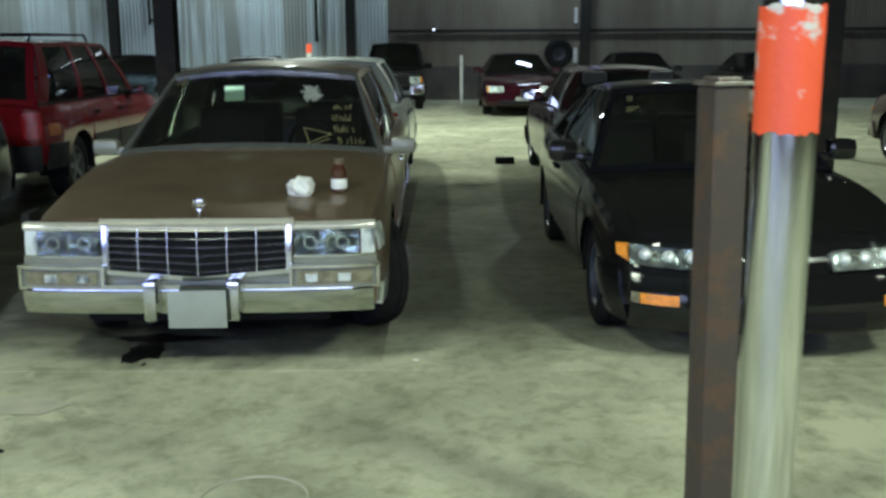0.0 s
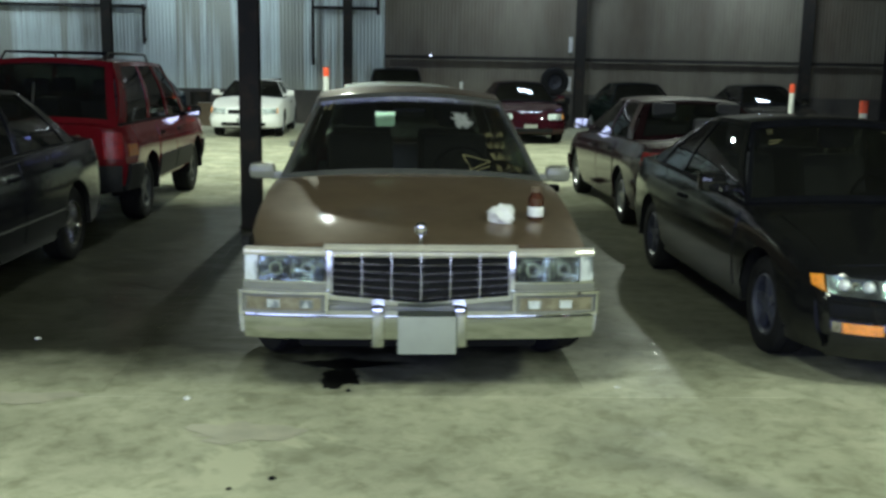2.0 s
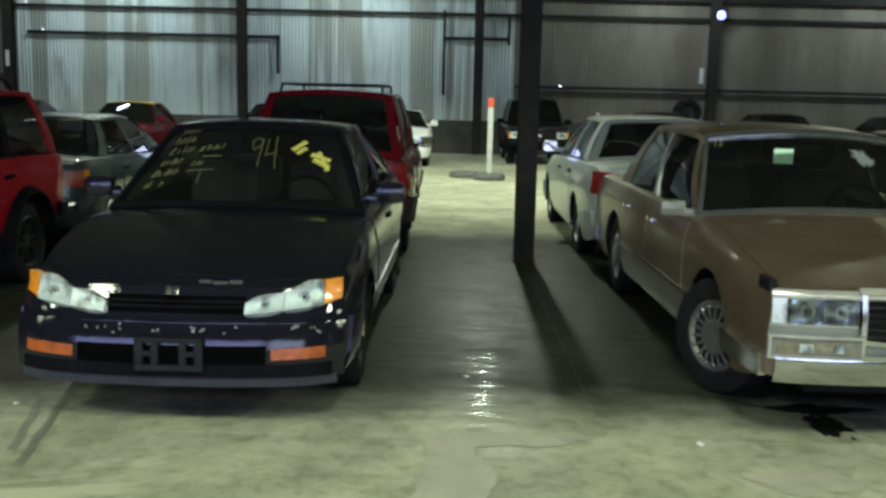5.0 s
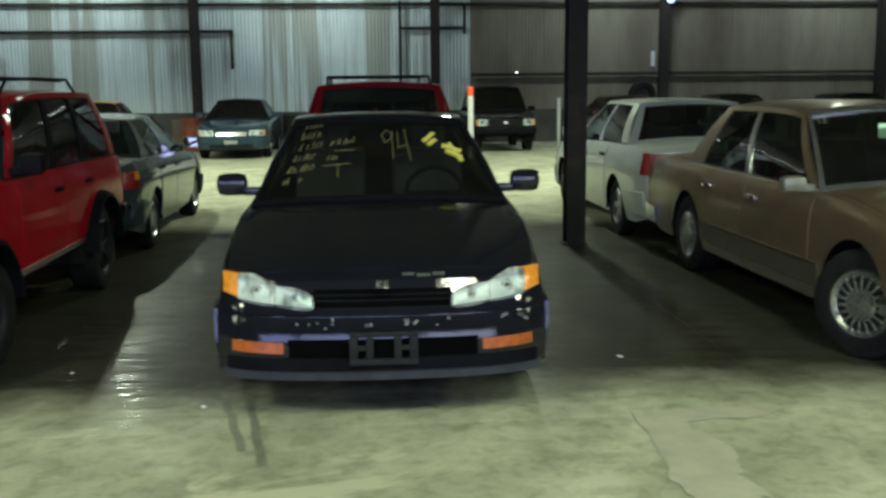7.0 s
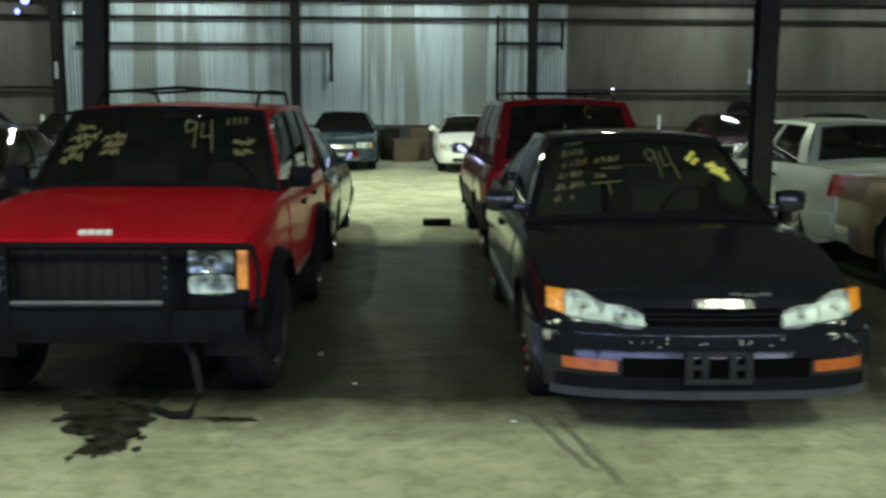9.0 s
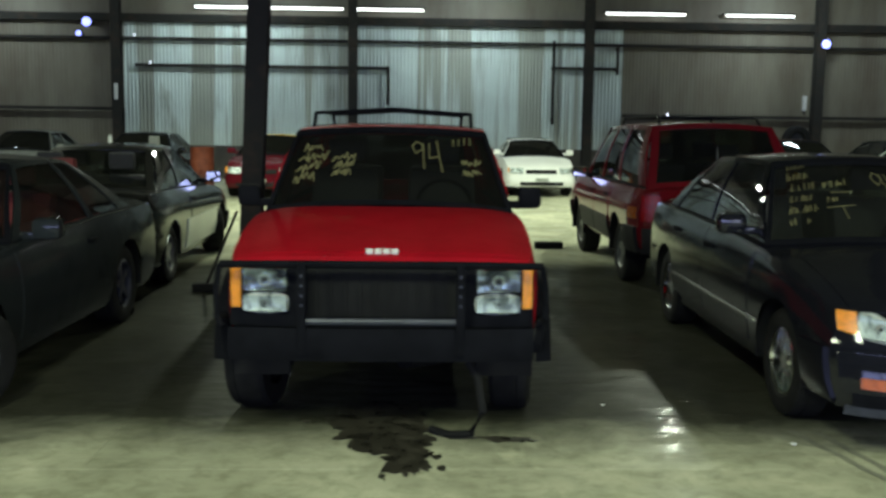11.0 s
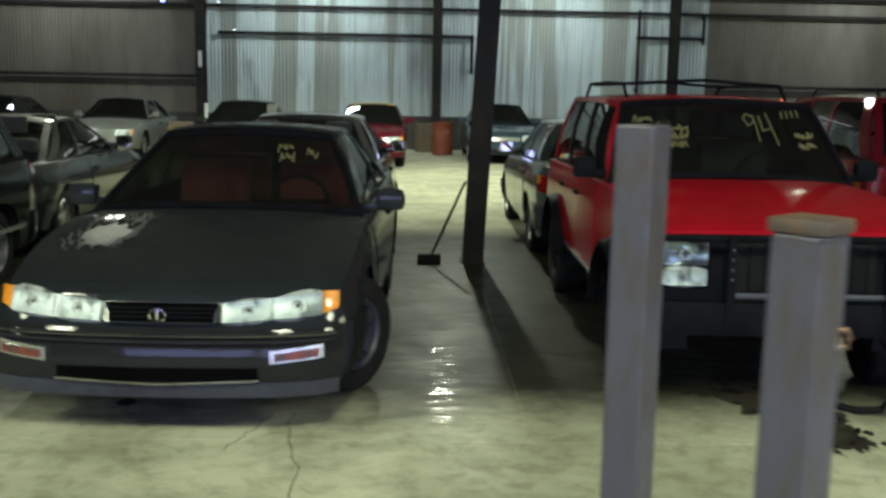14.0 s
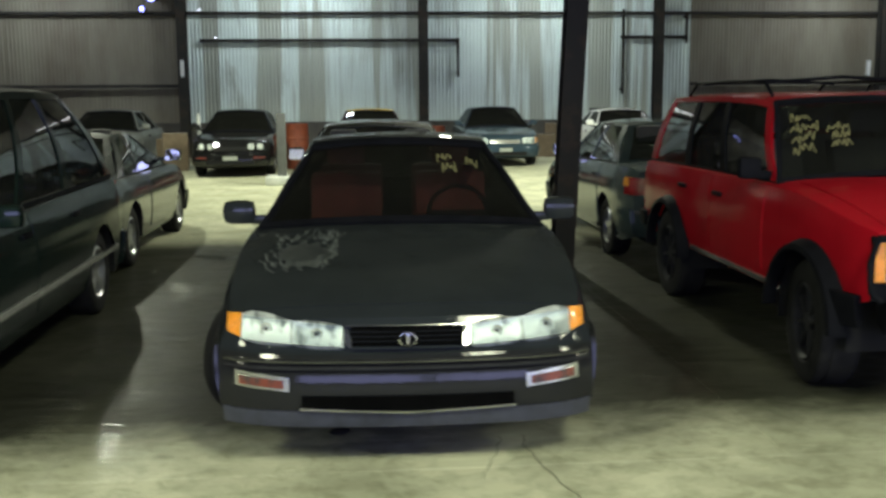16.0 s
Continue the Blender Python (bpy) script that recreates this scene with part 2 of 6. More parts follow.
# ---- mesh helpers ----


def part(name, geo, mat, parent=None, label="", smooth=True, kind="", angle=32):
    """Links verts and faces (or a bmesh) as one mesh object, under parent."""
    me = bpy.data.meshes.new(name)
    if isinstance(geo, tuple):
        me.from_pydata([tuple(v) for v in geo[0]], [], geo[1])
        me.validate()
        bm = bmesh.new()
        bm.from_mesh(me)
        bmesh.ops.recalc_face_normals(bm, faces=bm.faces)
        bm.to_mesh(me)
        bm.free()
    else:
        geo.to_mesh(me)
        geo.free()
    me.materials.append(mat)
    if smooth:
        me.shade_smooth()
        me.set_sharp_from_angle(angle=radians(angle))
    ob = new(name, me)
    if parent is not None:
        ob.parent = parent
    return tagged(ob, label, kind=kind)


def join(*geos):
    verts, faces = [], []
    for v, f in geos:
        k = len(verts)
        verts += [tuple(p) for p in v]
        faces += [tuple(i + k for i in q) for q in f]
    return verts, faces


def grid(pts):
    """A sheet from rows of points."""
    n, m = len(pts), len(pts[0])
    return [p for r in pts for p in r], [(i * m + j, i * m + j + 1, (i + 1) * m + j + 1, (i + 1) * m + j) for i in range(n - 1) for j in range(m - 1)]


def slab(pts, depth):
    """A closed slab: the sheet of points and its copy, depth behind it against the sheet's normal."""
    a = np.array(pts, float)
    n, m = a.shape[:2]
    du = np.gradient(a, axis=0)
    dv = np.gradient(a, axis=1)
    nr = np.cross(du, dv)
    nr /= np.maximum(1e-9, np.linalg.norm(nr, axis=2, keepdims=True))
    b = a - nr * depth
    v = [tuple(p) for p in a.reshape(-1, 3)] + [tuple(p) for p in b.reshape(-1, 3)]
    k = n * m
    f = []
    for i in range(n - 1):
        for j in range(m - 1):
            q = (i * m + j, i * m + j + 1, (i + 1) * m + j + 1, (i + 1) * m + j)
            f += [q, tuple(x + k for x in reversed(q))]
    edge = [i * m for i in range(n)], [i * m + m - 1 for i in range(n)], list(range(m)), [(n - 1) * m + j for j in range(m)]
    for e in edge:
        for p, q in zip(e, e[1:]):
            f.append((p, q, q + k, p + k))
    return v, f


def box(x0, x1, y0, y1, z0, z1, bevel=0.0):
    """A box with rounded edges, as a bmesh."""
    bm = bmesh.new()
    bmesh.ops.create_cube(bm, size=1)
    for v in bm.verts:
        v.co = Vector(((x0 + x1) / 2 + v.co.x * (x1 - x0), (y0 + y1) / 2 + v.co.y * (y1 - y0), (z0 + z1) / 2 + v.co.z * (z1 - z0)))
    if bevel:
        bmesh.ops.bevel(bm, geom=bm.edges[:], offset=bevel, segments=2, affect="EDGES", profile=0.6)
    return bm


def bm_geo(bm):
    bm.verts.index_update()
    g = [tuple(v.co) for v in bm.verts], [tuple(v.index for v in f.verts) for f in bm.faces]
    bm.free()
    return g


def boxg(*a):
    return bm_geo(box(*a))


def lathe(profile, axis="x", steps=28, centre=(0, 0, 0)):
    """Turns (r, h) pairs about an axis."""
    v, f = [], []
    n = len(profile)
    for i in range(steps):
        a = 2 * math.pi * i / steps
        for r, h in profile:
            p, q = r * math.cos(a), r * math.sin(a)
            w = {"x": (h, p, q), "y": (p, h, q), "z": (p, q, h)}[axis]
            v.append((w[0] + centre[0], w[1] + centre[1], w[2] + centre[2]))
    for i in range(steps):
        k, l = i * n, ((i + 1) % steps) * n
        for j in range(n - 1):
            f.append((k + j, k + j + 1, l + j + 1, l + j))
    return v, f


def tube(points, r, sides=8):
    """A round bar along points, closed at its ends."""
    v, f = [], []
    pts = [Vector(p) for p in points]
    for i, p in enumerate(pts):
        d = (pts[min(i + 1, len(pts) - 1)] - pts[max(i - 1, 0)]).normalized()
        a = d.cross(Vector((0.03, 0.11, 1)) if abs(d.z) < 0.9 else Vector((1, 0.1, 0))).normalized()
        b = d.cross(a)
        for k in range(sides):
            t = 2 * math.pi * k / sides
            v.append(tuple(p + r * (math.cos(t) * a + math.sin(t) * b)))
    for i in range(len(pts) - 1):
        for k in range(sides):
            l = (k + 1) % sides
            f.append((i * sides + k, i * sides + l, (i + 1) * sides + l, (i + 1) * sides + k))
    f += [tuple(range(sides))[::-1], tuple((len(pts) - 1) * sides + k for k in range(sides))]
    return v, f


def curve(pts):
    """A smooth curve through (x, y) pairs that does not overshoot."""
    xs, ys = np.array([p[0] for p in pts], float), np.array([p[1] for p in pts], float)
    if len(xs) < 3:
        return lambda x: float(np.interp(x, xs, ys))
    d = np.diff(ys) / np.diff(xs)
    m = np.zeros(len(xs))
    m[0], m[-1] = d[0], d[-1]
    for i in range(1, len(xs) - 1):
        m[i] = 0 if d[i - 1] * d[i] <= 0 else 2 * d[i - 1] * d[i] / (d[i - 1] + d[i])

    def fn(x):
        x = min(max(x, xs[0]), xs[-1])
        i = min(int(np.searchsorted(xs, x, side="right")) - 1, len(xs) - 2)
        h = xs[i + 1] - xs[i]
        t = (x - xs[i]) / h
        return float((2 * t**3 - 3 * t**2 + 1) * ys[i] + (t**3 - 2 * t**2 + t) * h * m[i] + (3 * t**2 - 2 * t**3) * ys[i + 1] + (t**3 - t**2) * h * m[i + 1])

    return fn


def lerp(a, b, t):
    return a + (b - a) * t


def lin(a, b, n):
    return [lerp(a, b, i / n) for i in range(n + 1)]


# ---- cars ----
SIDE = [(0, 0.93), (0.12, 0.965), (0.38, 0.995), (0.62, 1.0), (0.85, 0.975), (1, 0.93)]


class Car:
    """A car whose nose looks along -y, with its front at y = 0; the shape comes from a few profiles."""

    def __init__(s, name, label, paintm, L, W, top, shoulder, width, wheels, r, rocker=0.24, side=SIDE, crown=3.0, bow=0.10, corner=0.16, lean=((0, 0), (1, 0)), tbow=0.08, tcorner=0.12, tlean=((0, 0), (1, 0)), step=0.07, arch=0.05, ends=(0.30, 0.30), group="", fascia=None, category="car"):
        s.L, s.W, s.r, s.rocker, s.step, s.paint = L, W, r, rocker, step, paintm
        s.top, s.shoulder, s.width = curve(top), curve(shoulder), curve(width)
        s.side, s.crown, s.wheels = curve(side), crown, wheels
        s.bow, s.corner, s.tbow, s.tcorner, s.lean, s.tlean = bow, corner, tbow, tcorner, curve(lean), curve(tlean)
        s.arch = r + arch
        s.ends = ends
        s.root = tagged(new(name), label, category, group)

    def bottom(s, y):
        zr = s.rocker
        z = zr + (s.ends[0] - zr) * max(0, 1 - y / 0.5) ** 1.0 + (s.ends[1] - zr) * max(0, 1 - (s.L - y) / 0.5)
        for yw in s.wheels:
            d = abs(y - yw)
            if d < s.arch:
                z = max(z, s.r + math.sqrt(s.arch**2 - d * d))
        return z

    def fade(s, y, x, z):
        """How far a point is set back from the flat ends: the nose and tail bow in plan and lean in profile."""
        u = abs(x) / (s.W / 2)
        kf, kt = max(0, 1 - y / 0.8) ** 2, max(0, 1 - (s.L - y) / 0.8) ** 2
        return kf * (s.bow * u * u + s.corner * u**7 + s.lean(z)) - kt * (s.tbow * u * u + s.tcorner * u**7 + s.tlean(z))

    def side_x(s, y, z):
        zs = s.shoulder(y)
        return s.width(y) * s.side(min(1, max(0, (z - s.rocker) / (zs - s.rocker))))

    def top_z(s, x, y):
        xs = s.side_x(y, s.shoulder(y))
        zs = s.shoulder(y)
        return zs + (s.top(y) - zs) * (1 - min(1, abs(x) / xs) ** s.crown)

    def side_pt(s, y, z, sign, off=0.0):
        x = s.side_x(y, z) + off
        return (sign * x, y + s.fade(y, x, z), z)

    def top_pt(s, x, y, off=0.0):
        z = s.top_z(x, y) + off
        return (x, y + s.fade(y, x, z), z)

    def nose_pt(s, x, z, off=0.0):
        return (x, s.fade(0, x, z) - off, z)

    def tail_pt(s, x, z, off=0.0):
        return (x, s.L + s.fade(s.L, x, z) + off, z)

    def shell(s, open_from=None, open_to=None, K=9, m=12):
        """The body: hood, sides, deck, nose and tail in one skin, open under the cabin."""
        ys = set(lin(0, s.L, max(8, int(s.L / s.step))))
        for yw in s.wheels:
            ys |= {yw + s.arch * c for c in (-1.0, -0.985, -0.94, -0.86, -0.7, -0.5, -0.25, 0, 0.25, 0.5, 0.7, 0.86, 0.94, 0.985, 1.0)}
        ys = sorted(y for y in ys if 0 <= y <= s.L)
        ys = [y for i, y in enumerate(ys) if i == 0 or y - ys[i - 1] > 0.004]
        v, f, idx = [], [], {}

        def add(key, p):
            idx[key] = len(v)
            v.append(p)

        for i, y in enumerate(ys):
            zb, zs = s.bottom(y), s.shoulder(y)
            for sg in (1, -1):
                for k in range(K + 1):
                    add((i, sg, "s", k), s.side_pt(y, lerp(zb, zs, k / K), sg))
                xs = s.side_x(y, zs)
                for j in range(1, m + 1):
                    if j == m and sg == -1:
                        idx[(i, sg, "t", m)] = idx[(i, 1, "t", m)]
                        continue
                    add((i, sg, "t", j), s.top_pt(sg * xs * (1 - (j / m) ** 1.25), y))
                idx[(i, sg, "t", 0)] = idx[(i, sg, "s", K)]
        for i in range(len(ys) - 1):
            for sg in (1, -1):
                for k in range(K):
                    f.append((idx[(i, sg, "s", k)], idx[(i + 1, sg, "s", k)], idx[(i + 1, sg, "s", k + 1)], idx[(i, sg, "s", k + 1)]))
                for j in range(m):
                    if open_from is not None and open_from < ys[i] and ys[i + 1] < open_to and j >= 1:
                        continue
                    f.append((idx[(i, sg, "t", j)], idx[(i + 1, sg, "t", j)], idx[(i + 1, sg, "t", j + 1)], idx[(i, sg, "t", j + 1)]))
        for e, y in ((0, 0.0), (len(ys) - 1, s.L)):
            zb = s.bottom(y)
            for sg in (1, -1):
                xs = s.side_x(y, s.shoulder(y))
                cols = []
                for j in range(m + 1):
                    x = xs * (1 - (j / m) ** 1.25)
                    col = []
                    for k in range(K + 1):
                        if j == 0:
                            col.append(idx[(e, sg, "s", k)])
                        elif k == K:
                            col.append(idx[(e, sg, "t", j)])
                        else:
                            zt = s.top_z(x, y)
                            z = lerp(zb, zt, k / K)
                            xx = x / xs * s.side_x(y, lerp(zb, s.shoulder(y), k / K))
                            key = (e, "c", round(sg * xx, 5), k)
                            if key not in idx:
                                add(key, (sg * xx, y + s.fade(y, xx, z), z))
                            col.append(idx[key])
                    cols.append(col)
                for a, b in zip(cols, cols[1:]):
                    for k in range(K):
                        f.append((a[k], b[k], b[k + 1], a[k + 1]))
        part("body", (v, f), s.paint, s.root)
        hw = s.width(s.L / 2)
        g = [boxg(-hw + 0.30, hw - 0.30, 0.22, s.L - 0.2, s.rocker - 0.03, s.rocker + 0.24, 0.03)]
        ya, yb = s.wheels[0] + s.arch + 0.03, s.wheels[1] - s.arch - 0.03
        g.append(boxg(-hw + 0.10, hw - 0.10, ya, yb, s.rocker + 0.01, s.rocker + 0.12, 0.02))
        part("underbody", join(*g), M_DARK, s.root)
        for yw in s.wheels:
            for sg in (1, -1):
                pts = [[(sg * x, yw + (s.arch + 0.01) * math.cos(a), s.r + (s.arch + 0.01) * math.sin(a)) for a in lin(-0.15, math.pi + 0.15, 14)] for x in (s.side_x(yw, 0.6) - 0.025, hw - 0.34)]
                cap = [[(sg * (hw - 0.34), yw + q * (s.arch + 0.01) * math.cos(a), s.r + q * (s.arch + 0.01) * math.sin(a)) for a in lin(-0.15, math.pi + 0.15, 14)] for q in (0.02, 1.0)]
                part("wheel_well", join(grid(pts), grid(cap)), M_DARK, s.root)

    # -- panels laid on the skin --
    def nose_panel(s, name, x0, x1, z00, z01, z10=None, z11=None, off=0.01, depth=0.04, mat=None, label="", n=10, nz=2, parent=None, tail=False, bulge=0.0, tilt=0.0):
        """A panel on the nose or tail between x0 and x1; heights z00 to z01 at x0, z10 to z11 at x1."""
        z10, z11 = (z00 if z10 is None else z10), (z01 if z11 is None else z11)
        fn = s.tail_pt if tail else s.nose_pt
        pts = []
        hollow = mat in (M_LENS, M_LENSDIM) and parent is None and not tail and abs(x1 - x0) > 0.1
        bowls = 2 if abs(x1 - x0) > 0.26 else 1
        if hollow:
            n, nz = 28, 8

        def lift(a, b):
            if hollow:
                return off + 0.016 - 0.012 * abs(math.sin(bowls * math.pi * a)) ** 0.6 * math.sin(math.pi * b) ** 0.6
            return off + bulge * math.sin(math.pi * b) + tilt * b

        for a in lin(0, 1, n):
            lo, hi = lerp(z00, z10, a), lerp(z01, z11, a)
            pts.append([fn(lerp(x0, x1, a), lerp(lo, hi, b), lift(a, b)) for b in lin(0, 1, nz)])
        g = slab(pts, depth if not tail else -depth)
        ob = part(name, g, mat or s.paint, parent or s.root, label)
        if hollow:
            d = 0.004 if depth > 0 else -0.004
            rim = [[fn(lerp(x0, x1, a), lerp(lerp(z00, z10, a), lerp(z01, z11, a), b), off + 0.024) for b in lin(0, 1, 4)] for a in lin(0, 1, 10)]
            part("lens_cover", slab(rim, d), M_CLEAR, ob, "clear glass cover").visible_shadow = False
            for k in range(bowls):
                a = (k + 0.5) / bowls
                lo, hi = lerp(z00, z10, a), lerp(z01, z11, a)
                cen = fn(lerp(x0, x1, a), (lo + hi) / 2, off + 0.008)
                rd = (hi - lo) * 0.30
                part("bulb_ring", lathe([(rd * 0.62, 0.002), (rd * 0.70, -0.007), (rd * 0.92, -0.007), (rd, 0.002)], "y", 18, cen), M_CHROME, ob)
                part("bulb", lathe([(0.0, -0.010), (rd * 0.25, -0.009), (rd * 0.36, -0.002), (rd * 0.40, 0.004)], "y", 12, cen), M_BRACKET, ob)
            if bowls == 2:
                rib = [[fn(lerp(x0, x1, a), lerp(lerp(z00, z10, a), lerp(z01, z11, a), b), off + 0.020) for b in lin(0.04, 0.96, 4)] for a in (0.495, 0.505)]
                part("lamp_rib", slab(rib, 0.006 if depth > 0 else -0.006), M_GREYPL, ob)
        return ob

    def side_panel(s, name, y0, y1, z0, z1, off=0.006, depth=0.03, mat=None, sign=1, label="", n=10, nz=5, parent=None):
        """A panel on the flank; z0 and z1 may be functions of y."""
        f0 = z0 if callable(z0) else (lambda y: z0)
        f1 = z1 if callable(z1) else (lambda y: z1)
        pts = [[s.side_pt(y, lerp(f0(y), f1(y), b), sign, off) for b in lin(0, 1, nz)] for y in lin(y0, y1, n)]
        return part(name, slab(pts, depth * sign), mat or s.paint, parent or s.root, label)

    def top_panel(s, name, x0, x1, y0, y1, off=0.005, depth=0.03, mat=None, label="", n=12, ny=12, parent=None, taper=1.0):
        """A panel on the hood or deck."""
        pts = [[s.top_pt(lerp(x0, x1, a) * lerp(1, taper, b), lerp(y0, y1, b), off) for b in lin(0, 1, ny)] for a in lin(0, 1, n)]
        return part(name, slab(pts, depth), mat or s.paint, parent or s.root, label)

    # -- cabin --
    def cabin(s, y0, y1, y2, y3, zroof, wr, glass=None, pillar=(0.045, 0.47, 0.90), crown=0.035, wbow=0.16, rbow=0.10, inset=0.035, trim=None, splits=(), sun=0.10, z0=None, z3=None, roof_z2=None, bulge=0.03, vlow=0.05, vhigh=0.93, roofmat=None, bmat=None, rear_glass=True):
        """Windscreen base and top, back window top and base (y), roof height and half width; pillar: where the A, B and C posts stand along the flank."""
        glass = glass or M_GLASS
        trim = trim or M_PLASTIC
        roof_z2 = roof_z2 or zroof
        base = curve([(0, y0 + wbow), (1, y3 - rbow)])
        rail = curve([(0, y1 + 0.05), (1, y2 - 0.03)])

        def base_pt(u):
            y = base(u)
            return Vector((s.side_x(y, s.shoulder(y)) - inset, y, s.shoulder(y) - 0.004))

        rz = curve([(0, zroof - crown - 0.036), (0.12, zroof - crown - 0.006), (0.42, (zroof + roof_z2) / 2 - crown + 0.012), (0.9, roof_z2 - crown + 0.006), (1, roof_z2 - crown - 0.008)])

        def rail_pt(u):
            return Vector((wr * (1 - 0.05 * (2 * u - 1) ** 2), rail(u), rz(u)))

        def S(u, v, sg, off=0.0):
            p = base_pt(u).lerp(rail_pt(u), v)
            p.x += bulge * math.sin(math.pi * v) + off
            return (sg * p.x, p.y, p.z)

        s.S = S

        def screen(ya, yb, bw, tb, u, a, v, off=0.0):
            """Point across (a: -1..1) and up (v) a window between the flanks' ends at u."""
            bp, rp = base_pt(u), rail_pt(u)
            ztop_c = (zroof - 0.036 if u == 0 else roof_z2 - 0.008)
            zbase = lerp(s.top(min(max(ya, 0), s.L)), bp.z, abs(a) ** 2.2) + 0.004
            lo = Vector((a * bp.x, lerp(ya, bp.y, a * a), zbase))
            hi = Vector((a * rp.x, lerp(yb, rp.y, a * a), lerp(ztop_c, rp.z, a * a)))
            p = lo.lerp(hi, v)
            d = -1 if u == 0 else 1
            p.y += d * (0.018 * math.sin(math.pi * v) + off)
            p.z += off * 0.4
            return tuple(p)

        s.ws = lambda a, v, off=0.0: screen(y0, y1, wbow, 0, 0, a, v, off)
        s.rw = lambda a, v, off=0.0: screen(y3, y2, rbow, 0, 1, a, v, off)

        def pane(name, pts, depth=0.006):
            ob = part(name, slab(pts, depth), glass, s.root)
            ob.visible_shadow = False
            return ob

        pane("windscreen", [[s.ws(a, v) for a in lin(-0.985, 0.985, 14)] for v in lin(0.02, 0.97, 8)])
        strip = lambda fn, a0, a1, v0, v1, n=10, d=0.02: slab([[fn(lerp(a0, a1, i), lerp(v0, v1, j), 0.004) for i in lin(0, 1, n)] for j in lin(0, 1, 4)], d)
        for q in ((-1, 1, 0.95, 1.01), (-1, 1, -0.01, 0.05), (-1.005, -0.965, 0, 1), (0.965, 1.005, 0, 1)):
            part("screen_trim", strip(s.ws, *q), trim, s.root)
        if rear_glass:
            pane("rear_window", [[s.rw(a, v) for a in lin(-0.95, 0.95, 12)] for v in lin(0.06, 0.94, 6)])
        for w in (1, -1):
            part("rear_pillar", slab([[s.rw(w * a, v, 0.004) for a in lin(0.88, 1.0, 3)] for v in lin(0, 1, 6)], 0.02 * w), s.paint, s.root)
        for q in ((-1, 1, 0.93, 1.01), (-1, 1, -0.02, 0.08)):
            part("rear_window_trim", strip(s.rw, *q), s.paint, s.root)
        ra = []
        for b in lin(0, 1, 12):
            row = []
            for a in lin(-1, 1, 12):
                rp = rail_pt(b)
                yy = lerp(lerp(y1, y2, b), rp.y, a * a)
                row.append((a * rp.x, yy, rp.z + crown * (1 - abs(a) ** 2.6) + (0 if abs(a) < 1 else 0)))
            ra.append(row)
        part("roof", slab(ra, -0.03), roofmat or s.paint, s.root)
        us = [pillar[0]] + list(pillar[1:-1]) + [pillar[-1]]
        for sg in (1, -1):
            q = lambda u0, u1, v0, v1, nu=4, nv=6, off=0.0, d=0.02: slab([[S(lerp(u0, u1, i), lerp(v0, v1, j), sg, off) for j in lin(0, 1, nv)] for i in lin(0, 1, nu)], d * sg)
            part("front_pillar", q(0, us[0], 0, 1), s.paint, s.root)
            part("roof_rail", q(0, 1, vhigh, 1.0, 16, 2), s.paint, s.root)
            part("waist_trim", q(0, 1, -0.02, vlow, 16, 2, 0.003), bmat or trim, s.root)
            part("rear_quarter", q(us[-1], 1, 0, 1), s.paint, s.root)
            for up in us[1:-1]:
                part("door_pillar", q(up - 0.018, up + 0.018, vlow, vhigh, 2, 6, 0.002), bmat or s.paint, s.root)
            for u0, u1 in zip(us, us[1:]):
                g0 = u0 + (0.018 if u0 != us[0] else 0)
                g1 = u1 - (0.018 if u1 != us[-1] else 0)
                pane("side_window", [[S(lerp(g0, g1, i), lerp(vlow, vhigh, j), sg, -0.008) for j in lin(0, 1, 6)] for i in lin(0, 1, 6)], 0.006 * sg)

    def interior(s, y, z, seat=None, wheel=True, rows=(0.62,), w=0.5, h=0.76):
        """Dashboard, seats and steering wheel; y, z: where the dashboard's top lies."""
        seat = seat or M_SEAT
        hw = s.width(y) - 0.18
        part("dashboard", join(boxg(-hw, hw, y - 0.15, y + 0.30, z - 0.30, z - 0.02, 0.05)), M_PLASTIC, s.root)
        if wheel:
            pts = [(0.36 + 0.185 * math.cos(a), y + 0.40 - 0.06 * math.sin(a), z + 0.0 + 0.175 * math.sin(a)) for a in lin(0, 2 * math.pi, 22)]
            part("steering_wheel", join(tube(pts, 0.016, 6), tube([(0.19, y + 0.40, z), (0.53, y + 0.40, z)], 0.02, 6)), M_PLASTIC, s.root)
        for d in rows:
            for sg in (1, -1):
                x = sg * 0.36
                bm = box(x - w / 2, x + w / 2, y + d + 0.28, y + d + 0.44, z - 0.55, z - 0.55 + h, 0.05)
                for vv in bm.verts:
                    vv.co.y += (vv.co.z - z + 0.55) * 0.3
                part("seat_back", bm, seat, s.root)
                bm = box(x - 0.13, x + 0.13, y + d + 0.48, y + d + 0.57, z - 0.50 + h, z - 0.33 + h, 0.035)
                part("headrest", bm, seat, s.root)

    def add_wheels(s, style="alloy", tw=0.2, inset=0.015, steer=0.0, mat=None, spokes=5):
        """Four wheels, each a tyre on a rim."""
        r = s.r
        rr = r * 0.63
        tyre = lathe([(rr, tw / 2 - 0.012), (rr + 0.012, tw / 2), (r * 0.86, tw / 2 + 0.006), (r - 0.012, tw / 2 - 0.008), (r, tw / 2 - 0.03), (r, tw / 2 - 0.06), (r - 0.006, tw / 2 - 0.062), (r - 0.006, tw / 2 - 0.068), (r, tw / 2 - 0.07), (r, 0.0), (r, -tw / 2 + 0.03), (r - 0.02, -tw / 2 + 0.005), (rr, -tw / 2 + 0.01)], "x", 36)
